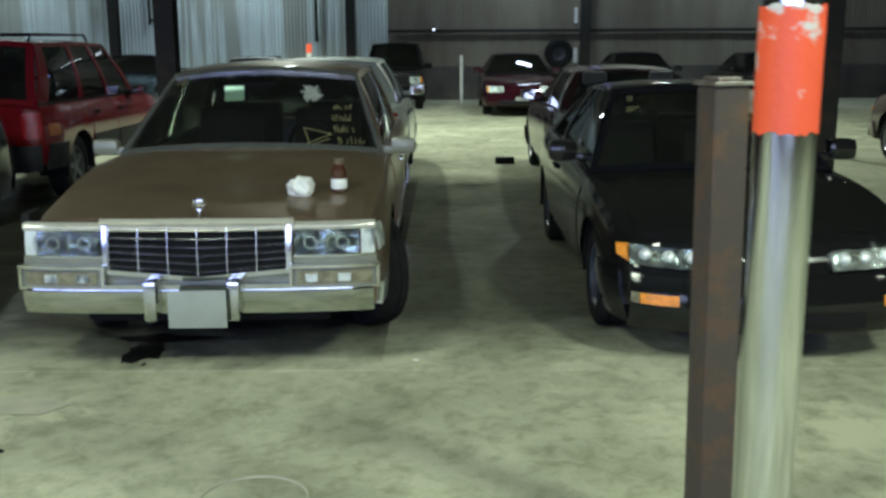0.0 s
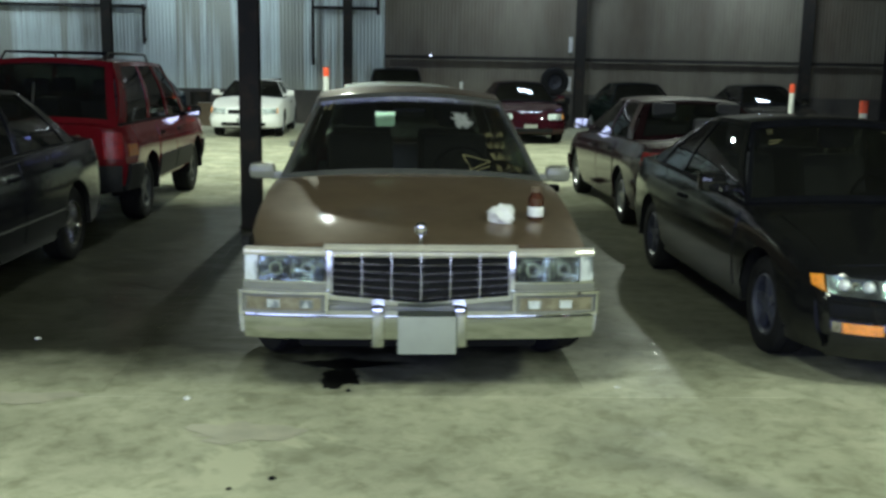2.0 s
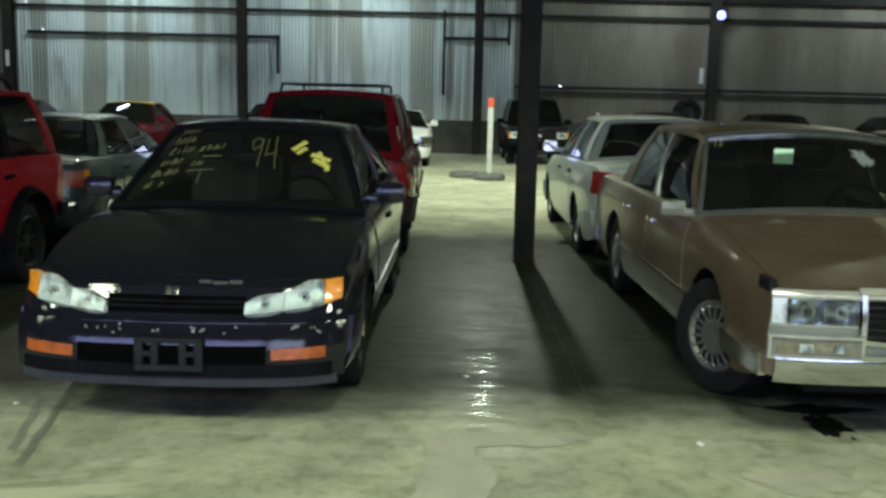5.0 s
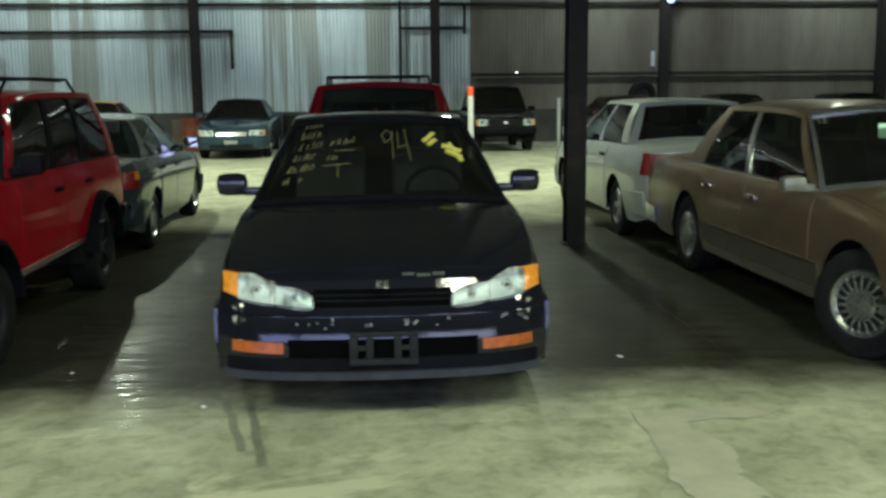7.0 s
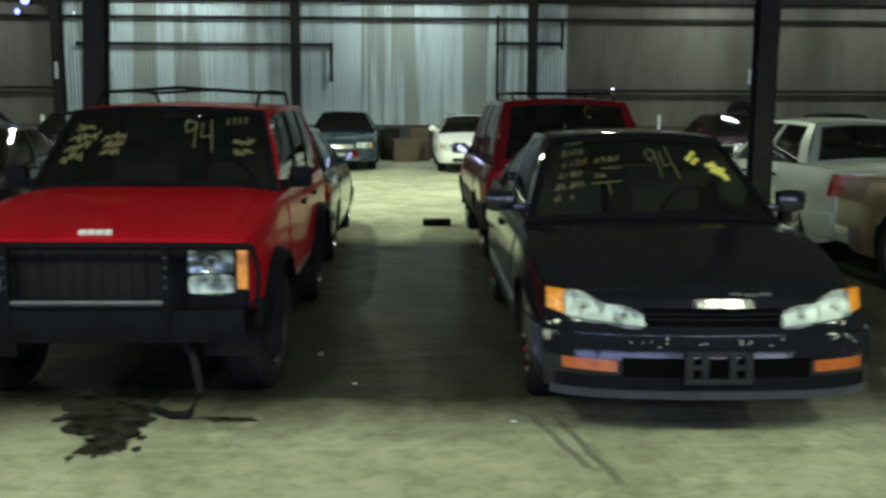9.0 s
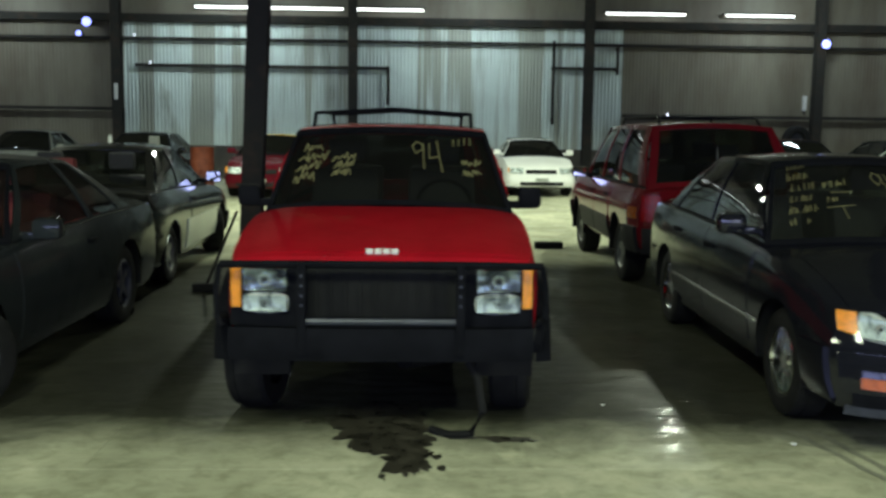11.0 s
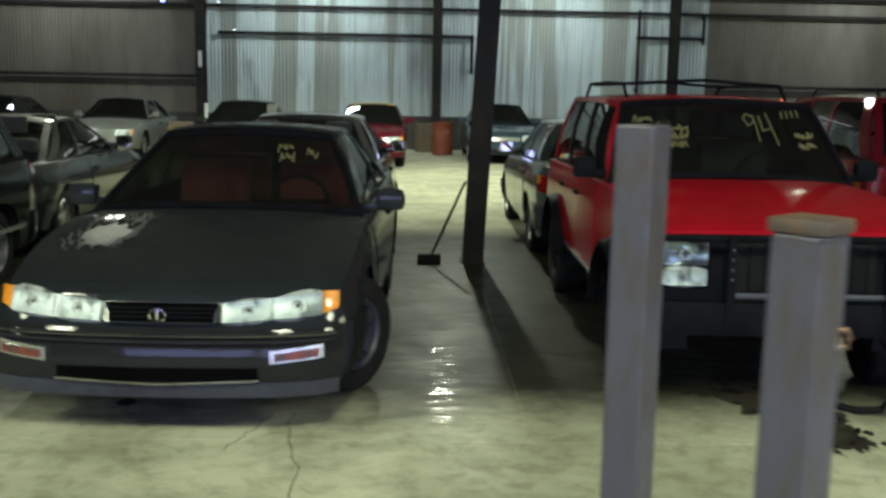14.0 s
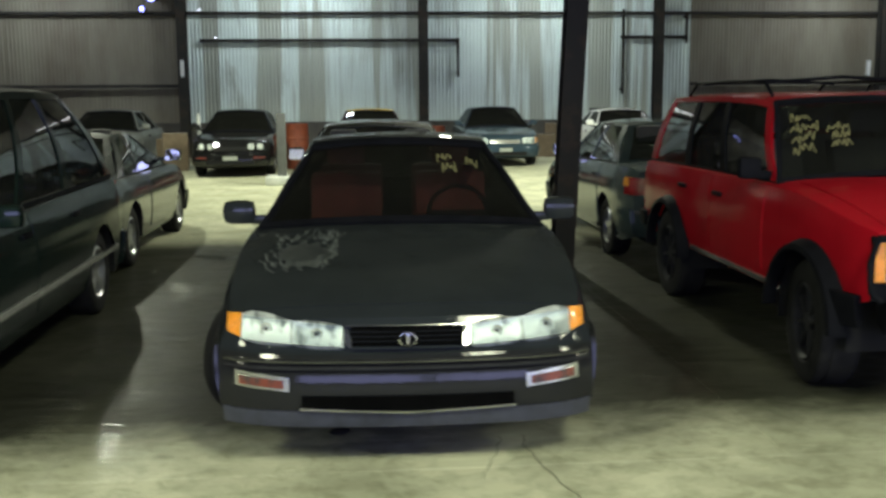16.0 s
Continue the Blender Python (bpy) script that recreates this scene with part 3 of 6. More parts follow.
        if style == "alloy":
            rim = [lathe([(rr, tw / 2 - 0.012), (rr - 0.012, tw / 2 - 0.004), (rr - 0.025, tw / 2 - 0.02), (rr - 0.03, -tw / 2 + 0.02)], "x", 30), lathe([(0.0, tw / 2 - 0.02), (0.05, tw / 2 - 0.022), (0.062, tw / 2 - 0.04), (0.062, tw / 2 - 0.08)], "x", 20)]
            for k in range(spokes):
                a = 2 * math.pi * k / spokes + 0.2
                bm = box(tw / 2 - 0.055, tw / 2 - 0.025, -0.15 * rr if spokes < 8 else -0.05 * rr, 0.15 * rr if spokes < 8 else 0.05 * rr, 0.04, rr - 0.008, 0.008)
                bmesh.ops.rotate(bm, verts=bm.verts, cent=(0, 0, 0), matrix=Matrix.Rotation(a, 3, "X"))
                rim.append(bm_geo(bm))
            rim.append(lathe([(0.0, tw / 2 - 0.10), (rr - 0.02, tw / 2 - 0.10)], "x", 20))
        else:
            rim = [lathe([(rr, tw / 2 - 0.012), (rr - 0.01, tw / 2), (rr - 0.03, tw / 2 - 0.004), (rr - 0.05, tw / 2 - 0.016), (0.10, tw / 2 - 0.006), (0.085, tw / 2 + 0.012), (0.0, tw / 2 + 0.016)], "x", 36)]
            for k in range(18):
                a = 2 * math.pi * k / 18
                bm = box(tw / 2 - 0.02, tw / 2 - 0.004, -0.010, 0.010, 0.10, rr - 0.03, 0.004)
                bmesh.ops.rotate(bm, verts=bm.verts, cent=(0, 0, 0), matrix=Matrix.Rotation(a, 3, "X"))
                rim.append(bm_geo(bm))
        rim = join(*rim)
        # a dark ring stands in for the shade within the cover's slots
        slots = lathe([(rr - 0.035, tw / 2 - 0.0135), (0.105, tw / 2 - 0.0045)], "x", 36) if style == "cover" else None
        first = None
        for i, yw in enumerate(s.wheels):
            for sg in (1, -1):
                x = s.side_x(yw, s.r) - tw / 2 - inset
                if first is None:
                    w = new("wheel")
                    w.parent = s.root
                    t = part("tyre", tyre, M_RUBBER, w, "black rubber tyre")
                    m = part("rim", rim, mat or M_ALLOY, w)
                    first = (t.data, m.data)
                    if slots:
                        k = part("slot_shade", slots, M_DARK, w, "dark ring painted as shade in the wheel cover's slots")
                        first += (k.data,)
                else:
                    w = new("wheel")
                    w.parent = s.root
                    for nm, d in zip(("tyre", "rim", "slot_shade"), first):
                        o = new(nm, d)
                        o.parent = w
                w.matrix_basis = pose(sg * x, yw, r, 0, 0, (0 if sg == 1 else 180) + (steer if i == 0 else 0))

    def mirror(s, y, z, mat=None, size=(0.20, 0.10, 0.13), out=0.02):
        for sg in (1, -1):
            x = s.side_x(y, s.shoulder(y)) + out
            a, b = (x, x + size[0]) if sg == 1 else (-x - size[0], -x)
            m = part("wing_mirror", box(a, b, y - size[1] / 2, y + size[1] / 2, z, z + size[2], min(size) * 0.42), mat or s.paint, s.root)
            part("mirror_arm", box(min(sg * (x - 0.09), sg * (x + 0.03)), max(sg * (x - 0.09), sg * (x + 0.03)), y - 0.03, y + 0.03, z + 0.0, z + 0.05, 0.01), mat or s.paint, m)
            part("mirror_glass", box(a + 0.015, b - 0.015, y + size[1] / 2 - 0.003, y + size[1] / 2 + 0.004, z + 0.015, z + size[2] - 0.015), M_MIRROR, m)

    def doors(s, spans, z0, z1, handle=M_PLASTIC, hz=None):
        for sg in (1, -1):
            for y0, y1 in spans:
                hi = (lambda y: s.shoulder(y) - z1)
                d = s.side_panel("door", y0, y1, z0, hi, 0.006, 0.02, None, sg, n=8, nz=8)
                z = (s.shoulder(y1) - 0.13) if hz is None else hz
                p = s.side_pt(y1 - 0.14, z, sg, 0.012)
                part("door_handle", box(p[0] - 0.014, p[0] + 0.014, p[1] - 0.085, p[1] + 0.085, z - 0.016, z + 0.016, 0.008), handle, d)

    def stroke(s, name, pts, mat, w=0.012, rear=False):
        """A crayon stroke on the windscreen through (a, v) points."""
        fn = s.rw if rear else s.ws
        dense = []
        for p, q in zip(pts, pts[1:]):
            dense += [(lerp(p[0], q[0], t), lerp(p[1], q[1], t)) for t in lin(0, 1, 3)]
        hw = w / 2
        rows_ = [[], []]
        P = [Vector(fn(a, v, 0.006)) for a, v in dense]
        for i, p in enumerate(P):
            d = P[min(i + 1, len(P) - 1)] - P[max(i - 1, 0)]
            if d.length < 1e-6:
                d = Vector((1, 0, 0))
            nrm = d.normalized().cross(Vector((0, -0.8, 0.6)))
            rows_[0].append(tuple(p + nrm * hw))
            rows_[1].append(tuple(p - nrm * hw))
        return slab(rows_, 0.002)

    def marks(s, name, strokes, mat, w=0.012):
        head = None
        for k in strokes:
            ob = part(name if head is None else "stroke", s.stroke(name, k, mat, w), mat, head or s.root, smooth=False)
            head = head or ob
        return head

    def place(s, x, y, turn=0):
        s.root.matrix_world = pose(x, y, 0, 0, 0, turn)
        return s


# ---- the hall ----


def concrete(name, tone, shine, edge=None, shiny=0.035, relief=0.4, sealed=0.0):
    """Worn power-floated concrete: pale and dark patches at three scales; tone: scales the colour, below 1 it paints
    shade into the bays, shine: its least and most roughness.
    """
    m = bpy.data.materials.new(name)
    m.use_nodes = True
    nt = m.node_tree
    b = nt.nodes["Principled BSDF"]
    b.inputs["Specular IOR Level"].default_value = shiny
    b.inputs["Coat Weight"].default_value, b.inputs["Coat Roughness"].default_value = sealed if edge is None else 0.0, 0.08
    tex = nt.nodes.new("ShaderNodeTexCoord")

    def noise_fac(scale, detail, lo, hi, dist=0.0):
        n, r = nt.nodes.new("ShaderNodeTexNoise"), nt.nodes.new("ShaderNodeMapRange")
        n.inputs["Scale"].default_value, n.inputs["Detail"].default_value, n.inputs["Roughness"].default_value, n.inputs["Distortion"].default_value = scale, detail, 0.65, dist
        r.inputs["From Min"].default_value, r.inputs["From Max"].default_value = lo, hi
        nt.links.new(tex.outputs["Object"], n.inputs["Vector"])
        nt.links.new(n.outputs["Fac"], r.inputs["Value"])
        return r.outputs["Result"]

    def blend(fac, a, c, kind="MIX"):
        x = nt.nodes.new("ShaderNodeMix")
        x.data_type, x.blend_type = "RGBA", kind
        nt.links.new(fac, x.inputs[0])
        for k, v in ((6, a), (7, c)):
            if isinstance(v, tuple):
                x.inputs[k].default_value = (*v, 1)
            else:
                nt.links.new(v, x.inputs[k])
        return x.outputs[2]

    big, mid, fine, grit = noise_fac(0.45, 4, 0.40, 0.62, 0.3), noise_fac(1.5, 10, 0.42, 0.70, 0.25), noise_fac(8.0, 10, 0.46, 0.66, 0.4), noise_fac(70, 3, 0.35, 0.75)
    pale = noise_fac(0.8, 5, 0.60, 0.64, 0.5)

    def slab_colour(tone):
        c = blend(big, tuple(k * tone for k in (0.56, 0.56, 0.41)), tuple(k * tone for k in (0.40, 0.405, 0.29)))
        c = blend(mid, c, tuple(k * tone for k in (0.295, 0.30, 0.21)))
        c = blend(fine, c, (0.70, 0.71, 0.67), "MULTIPLY")
        c = blend(grit, c, (0.86, 0.86, 0.84), "MULTIPLY")
        return blend(pale, c, tuple(k * tone for k in (0.50, 0.50, 0.355)))

    c = slab_colour(tone)
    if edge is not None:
        # the painted shade fades out at front and rear along a ragged line
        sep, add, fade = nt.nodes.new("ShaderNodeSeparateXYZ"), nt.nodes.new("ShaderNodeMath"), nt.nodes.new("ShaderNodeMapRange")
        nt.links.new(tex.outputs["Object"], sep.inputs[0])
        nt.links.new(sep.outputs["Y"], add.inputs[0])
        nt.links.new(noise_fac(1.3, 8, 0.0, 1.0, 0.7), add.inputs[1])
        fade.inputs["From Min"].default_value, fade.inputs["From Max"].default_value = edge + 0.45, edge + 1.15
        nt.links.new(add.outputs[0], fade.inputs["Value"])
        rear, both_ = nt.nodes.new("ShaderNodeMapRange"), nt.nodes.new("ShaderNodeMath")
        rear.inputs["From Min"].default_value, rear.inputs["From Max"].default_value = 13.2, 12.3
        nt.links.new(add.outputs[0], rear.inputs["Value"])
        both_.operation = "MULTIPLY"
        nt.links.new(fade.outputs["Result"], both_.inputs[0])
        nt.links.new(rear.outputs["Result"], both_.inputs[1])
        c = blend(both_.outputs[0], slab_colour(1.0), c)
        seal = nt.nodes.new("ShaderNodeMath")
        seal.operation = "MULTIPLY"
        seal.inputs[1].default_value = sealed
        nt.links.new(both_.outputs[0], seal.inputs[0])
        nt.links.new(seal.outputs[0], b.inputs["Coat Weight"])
    nt.links.new(c, b.inputs["Base Color"])
    rr = nt.nodes.new("ShaderNodeMapRange")
    rr.inputs["To Min"].default_value, rr.inputs["To Max"].default_value = shine
    nt.links.new(noise_fac(2.6, 7, 0.35, 0.65, 0.5), rr.inputs["Value"])
    if edge is None:
        nt.links.new(rr.outputs["Result"], b.inputs["Roughness"])
    else:
        rmix = nt.nodes.new("ShaderNodeMix")
        rmix.inputs[2].default_value = 0.37
        nt.links.new(both_.outputs[0], rmix.inputs[0])
        nt.links.new(rr.outputs["Result"], rmix.inputs[3])
        nt.links.new(rmix.outputs[0], b.inputs["Roughness"])
    bp = nt.nodes.new("ShaderNodeBump")
    bp.inputs["Strength"].default_value, bp.inputs["Distance"].default_value = relief, 0.006
    if edge is None:
        nt.links.new(noise_fac(5.0, 10, 0.2, 0.8), bp.inputs["Height"])
    else:
        # trowel marks run across the bays
        mp, wv = nt.nodes.new("ShaderNodeMapping"), nt.nodes.new("ShaderNodeTexNoise")
        mp.inputs["Scale"].default_value = (1.0, 3.6, 1.0)
        wv.inputs["Scale"].default_value, wv.inputs["Detail"].default_value = 2.2, 3
        nt.links.new(tex.outputs["Object"], mp.inputs["Vector"])
        nt.links.new(mp.outputs["Vector"], wv.inputs["Vector"])
        nt.links.new(wv.outputs["Fac"], bp.inputs["Height"])
        bp.inputs["Distance"].default_value = 0.02
    nt.links.new(bp.outputs["Normal"], b.inputs["Normal"])
    nt.links.new(bp.outputs["Normal"], b.inputs["Coat Normal"])
    return m


M_FLOOR = concrete("worn_concrete", 1.0, (0.30, 0.62))
M_BAYSHADE = concrete("shaded_polished_concrete", 0.102, (0.34, 0.52), 5.2, 0.03, 0.60, 0.14)


def streaked_sheet(name, base, stain, amount):
    """Galvanised sheeting: pale zinc, with broad grey weathered bands that run down from the eaves in ragged lengths, fine runs and dull blotches."""
    m = bpy.data.materials.new(name)
    m.use_nodes = True
    nt = m.node_tree
    b = nt.nodes["Principled BSDF"]
    b.inputs["Roughness"].default_value, b.inputs["Metallic"].default_value = 0.5, 0.2
    tex = nt.nodes.new("ShaderNodeTexCoord")

    def fac(sx, sz, scale, detail, lo, hi, dist=0.0, shift=0.0):
        mp, n, r = nt.nodes.new("ShaderNodeMapping"), nt.nodes.new("ShaderNodeTexNoise"), nt.nodes.new("ShaderNodeMapRange")
        mp.inputs["Scale"].default_value = (sx, 1.0, sz)
        mp.inputs["Location"].default_value = (shift, 0, 0)
        n.inputs["Scale"].default_value, n.inputs["Detail"].default_value, n.inputs["Distortion"].default_value = scale, detail, dist
        r.inputs["From Min"].default_value, r.inputs["From Max"].default_value = lo, hi
        nt.links.new(tex.outputs["Object"], mp.inputs["Vector"])
        nt.links.new(mp.outputs["Vector"], n.inputs["Vector"])
        nt.links.new(n.outputs["Fac"], r.inputs["Value"])
        return r.outputs["Result"]

    def mix(f, a, c):
        x = nt.nodes.new("ShaderNodeMix")
        x.data_type = "RGBA"
        nt.links.new(f, x.inputs[0])
        for k, v in ((6, a), (7, c)):
            if isinstance(v, tuple):
                x.inputs[k].default_value = (*v, 1)
            else:
                nt.links.new(v, x.inputs[k])
        return x.outputs[2]

    c = mix(fac(0.5, 0.5, 1.0, 5, 0.35, 0.7), base, tuple(k * 0.78 for k in base))
    c = mix(fac(2.1, 0.07, 1.0, 2.0, 0.535 - amount, 0.575 - amount, 0.08), c, stain)
    c = mix(fac(1.1, 0.30, 1.0, 7, 0.58 - amount, 0.70 - amount, 0.4, 7.0), c, tuple(k * 0.85 for k in stain))
    c = mix(fac(6.0, 0.35, 1.0, 7, 0.54, 0.84), c, tuple(k * 0.75 for k in stain))
    nt.links.new(c, b.inputs["Base Color"])
    return m


M_SHEET = streaked_sheet("galvanised_sheet", (0.60, 0.69, 0.63), (0.33, 0.35, 0.285), 0.0)
M_DSHEET = material("dull_sheet", (0.160, 0.146, 0.102), 0.6, 0.1, second=(0.095, 0.077, 0.050), scale=0.8, fac=(0.4, 0.7), stretch=(1.2, 1.2, 0.3), object_random=0.06)
M_STEEL = material("painted_steel", (0.022, 0.021, 0.018), 0.7, 0.0, spec=0.12, second=(0.045, 0.032, 0.022), scale=4, fac=(0.5, 0.75), bump=0.1)
M_BASEWALL = material("dirty_block_wall", (0.07, 0.064, 0.052), 0.85, second=(0.035, 0.032, 0.028), scale=1.4, fac=(0.35, 0.65), bump=0.3)
M_ROOF = material("roof_sheet", (0.06, 0.06, 0.055), 0.6, 0.3, vary=0.4, scale=1.0)
XL, XR, YB, YF, ZC = -34.0, 20.0, 29.65, -9.0, 6.6

floor = tagged(part("floor", slab([[(x, y, 0) for y in lin(YF, YB + 0.3, 4)] for x in lin(XL, XR, 4)], 0.2), M_FLOOR, smooth=False), "worn pale concrete floor with stains", "floor", kind="structure")
# the parking bays' slabs: polished, with the shade between cars put into their colour
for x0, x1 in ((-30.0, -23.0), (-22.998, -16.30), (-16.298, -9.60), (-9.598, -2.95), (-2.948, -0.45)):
    part("bay_slab", box(x0, x1, 5.0, 12.9, 0.0, 0.0015), M_BAYSHADE, floor, "polished bay slab with shade painted in", smooth=False)
# a lighter painted shade for the gap beside the black coupe
M_BAYHALFSHADE = concrete("half_shaded_concrete", 0.32, (0.34, 0.50), 5.35, 0.03, 0.4, 0.05)
part("bay_slab", box(-0.448, 3.85, 5.0, 12.9, 0.0, 0.0015), M_BAYHALFSHADE, floor, "bay slab with lighter shade painted in", smooth=False)
tagged(part("ceiling", box(XL, XR, YF, YB + 0.3, ZC, ZC + 0.15), M_ROOF, smooth=False), "dark sheet metal roof deck", "ceiling", kind="structure")
for nm, b in (("wall_west", (XL - 0.2, XL, YF, YB + 0.3, 0, ZC)), ("wall_east", (XR, XR + 0.2, YF, YB + 0.3, 0, ZC)), ("wall_south", (XL, XR, YF - 0.2, YF, 0, ZC))):
    tagged(part(nm, box(*b), M_DSHEET, smooth=False), "dull grey sheet metal wall", "wall", kind="structure")
north = tagged(part("wall_north", box(XL, XR, YB + 0.06, YB + 0.26, 0, ZC), M_DSHEET, smooth=False), "corrugated sheet metal wall, bright new sheets in the middle bays", "wall", kind="structure")
part("base_course", box(XL, XR, YB - 0.10, YB + 0.055, 0.0, 0.97), M_BASEWALL, north, smooth=False)

# ---- parked cars, front row ----
FRONT, MIDDLE, FAR = "cars of the front row", "cars of the middle row", "cars of the far row"


def sedan(name, label, paintm, L=4.7, W=1.78, H=1.40, nose=0.68, cowl=0.92, deck=0.96, tail=0.90, y0=1.25, y1=2.05, y2=3.25, y3=3.95, wr=0.56, wheels=(0.93, 3.65), r=0.30, rocker=0.22, group="", doors=((1.42, 2.45), (2.47, 3.35)), glass=None, step=0.07, fine=True, seat=None, pillar=(0.05, 0.50, 0.90), style="alloy", trim=None, bow=0.12, corner=0.20, tbow=0.10, tcorner=0.14, steer=0.0, rim=None, front_in=0.10, spokes=5, roofmat=None, wbow=0.20, bmat=None, side=SIDE, hood_taper=1.0, crown=2.6, lean=None, roof_drop=0.02, mirror_lift=0.0):
    """A saloon or coupe with its shell, cabin, wheels, doors, mirrors and interior; lamps and bumpers follow for each."""
    c = Car(name, label, paintm, L, W,
            top=[(0, nose), (0.12, nose + 0.05), (y0 * 0.6, lerp(nose, cowl, 0.68)), (y0, cowl), (y3, deck), (L - 0.25, deck - 0.005), (L, tail)],
            shoulder=[(0, nose - 0.02), (0.15, nose + 0.015), (y0, cowl - 0.055), (y3, deck - 0.05), (L - 0.25, deck - 0.05), (L, tail - 0.03)],
            width=[(0, W / 2 - front_in), (0.35, W / 2 - 0.025), (1.0, W / 2), (L - 1.1, W / 2), (L - 0.3, W / 2 - 0.035), (L, W / 2 - 0.09)],
            wheels=wheels, r=r, rocker=rocker, bow=bow, corner=corner, tbow=tbow, tcorner=tcorner, step=step, group=group, side=side, crown=crown,
            lean=lean or [(0.15, 0.05), (0.3, 0.0), (nose - 0.18, 0.02), (nose, 0.10)], tlean=[(0.2, 0.06), (0.4, 0.0), (0.6, 0.02), (tail, 0.07)])
    c.shell(y0 + 0.12, y3 - 0.15)
    c.cabin(y0, y1, y2, y3, H, wr, glass, pillar, trim=trim, roofmat=roofmat, wbow=wbow, bmat=bmat, roof_z2=H - roof_drop)
    c.add_wheels(style, steer=steer, mat=rim, spokes=spokes)
    if fine:
        c.top_panel("hood", -(W / 2 - 0.17), W / 2 - 0.17, 0.10, y0 - 0.03, taper=hood_taper)
        c.top_panel("boot_lid", -(W / 2 - 0.22), W / 2 - 0.22, y3 + 0.06, L - 0.06)
    c.doors(doors, rocker + 0.09, 0.03)
    c.mirror(y0 + 0.42, cowl + 0.01 + mirror_lift, size=(0.19, 0.12, 0.14))
    c.interior(y0 + 0.28, cowl - 0.02, seat, rows=(0.62, 1.45) if y3 - y0 > 2.5 else (0.62,))
    return c


def bumper(c, z0, z1, mat=None, off=0.06, tail=False, wrap=0.45, name="bumper", w=None, label="", depth=0.10, bulge=0.02, tilt=0.0):
    """A bumper across the nose or tail with its ends carried round the corners."""
    w = w or (c.width(0 if not tail else c.L) * 0.985)
    b = c.nose_panel(name, -w, w, z0, z1, off=off, depth=depth, mat=mat, label=label, n=24, nz=6, tail=tail, bulge=bulge, tilt=tilt)
    for sg in (1, -1):
        ya, yb = (0.02, wrap) if not tail else (c.L - wrap, c.L - 0.02)
        c.side_panel("bumper_end", ya, yb, z0, z1, off * 0.45, 0.04, mat, sg, parent=b, n=6)
    return b


def scribble(a0, a1, v0, v1, n, seed, lines=3):
    """Bars in place of notes that cannot be read: short slanted strokes set close in lines."""
    rnd = random.Random(seed)
    out = []
    for l in range(lines):
        v, h = lerp(v1, v0, l / max(1, lines - 1)), (v1 - v0) / lines * 0.85
        a = a0 + rnd.uniform(0, 0.15) * (a1 - a0)
        end = a1 - rnd.uniform(0, 0.3) * (a1 - a0)
        while a < end:
            k = rnd.uniform(0.5, 1.0) * h
            lift = (a - a0) * 0.12
            out.append([(a, v + lift), (a + rnd.uniform(-0.012, 0.022), v + lift + k)])
            if rnd.random() < 0.55:
                w = rnd.uniform(0.015, 0.035)
                out.append([(a, v + lift + k * rnd.uniform(0, 1)), (a + w, v + lift + k * rnd.uniform(0, 1))])
            a += rnd.uniform(0.018, 0.040) * (2.6 if rnd.random() < 0.12 else 1)
    return out


def scrawl(a0, a1, v0, v1, seed, lines=4, step=0.022):
    """Bars in place of notes that cannot be read: one unsteady up and down stroke a line."""
    rnd = random.Random(seed)
    out = []
    for l in range(lines):
        v, h = lerp(v1, v0, (l + 0.5) / lines), (v1 - v0) / lines
        n = max(5, int((a1 - a0) * rnd.uniform(0.65, 1.0) / step))
        a = a0 + rnd.uniform(0, 0.1) * (a1 - a0)
        out.append([(a + i * step + rnd.uniform(-0.6, 0.6) * step, v + (1 if i % 2 else -1) * h * rnd.uniform(0.10, 0.58) + i * step * 0.10) for i in range(n)])
    return out


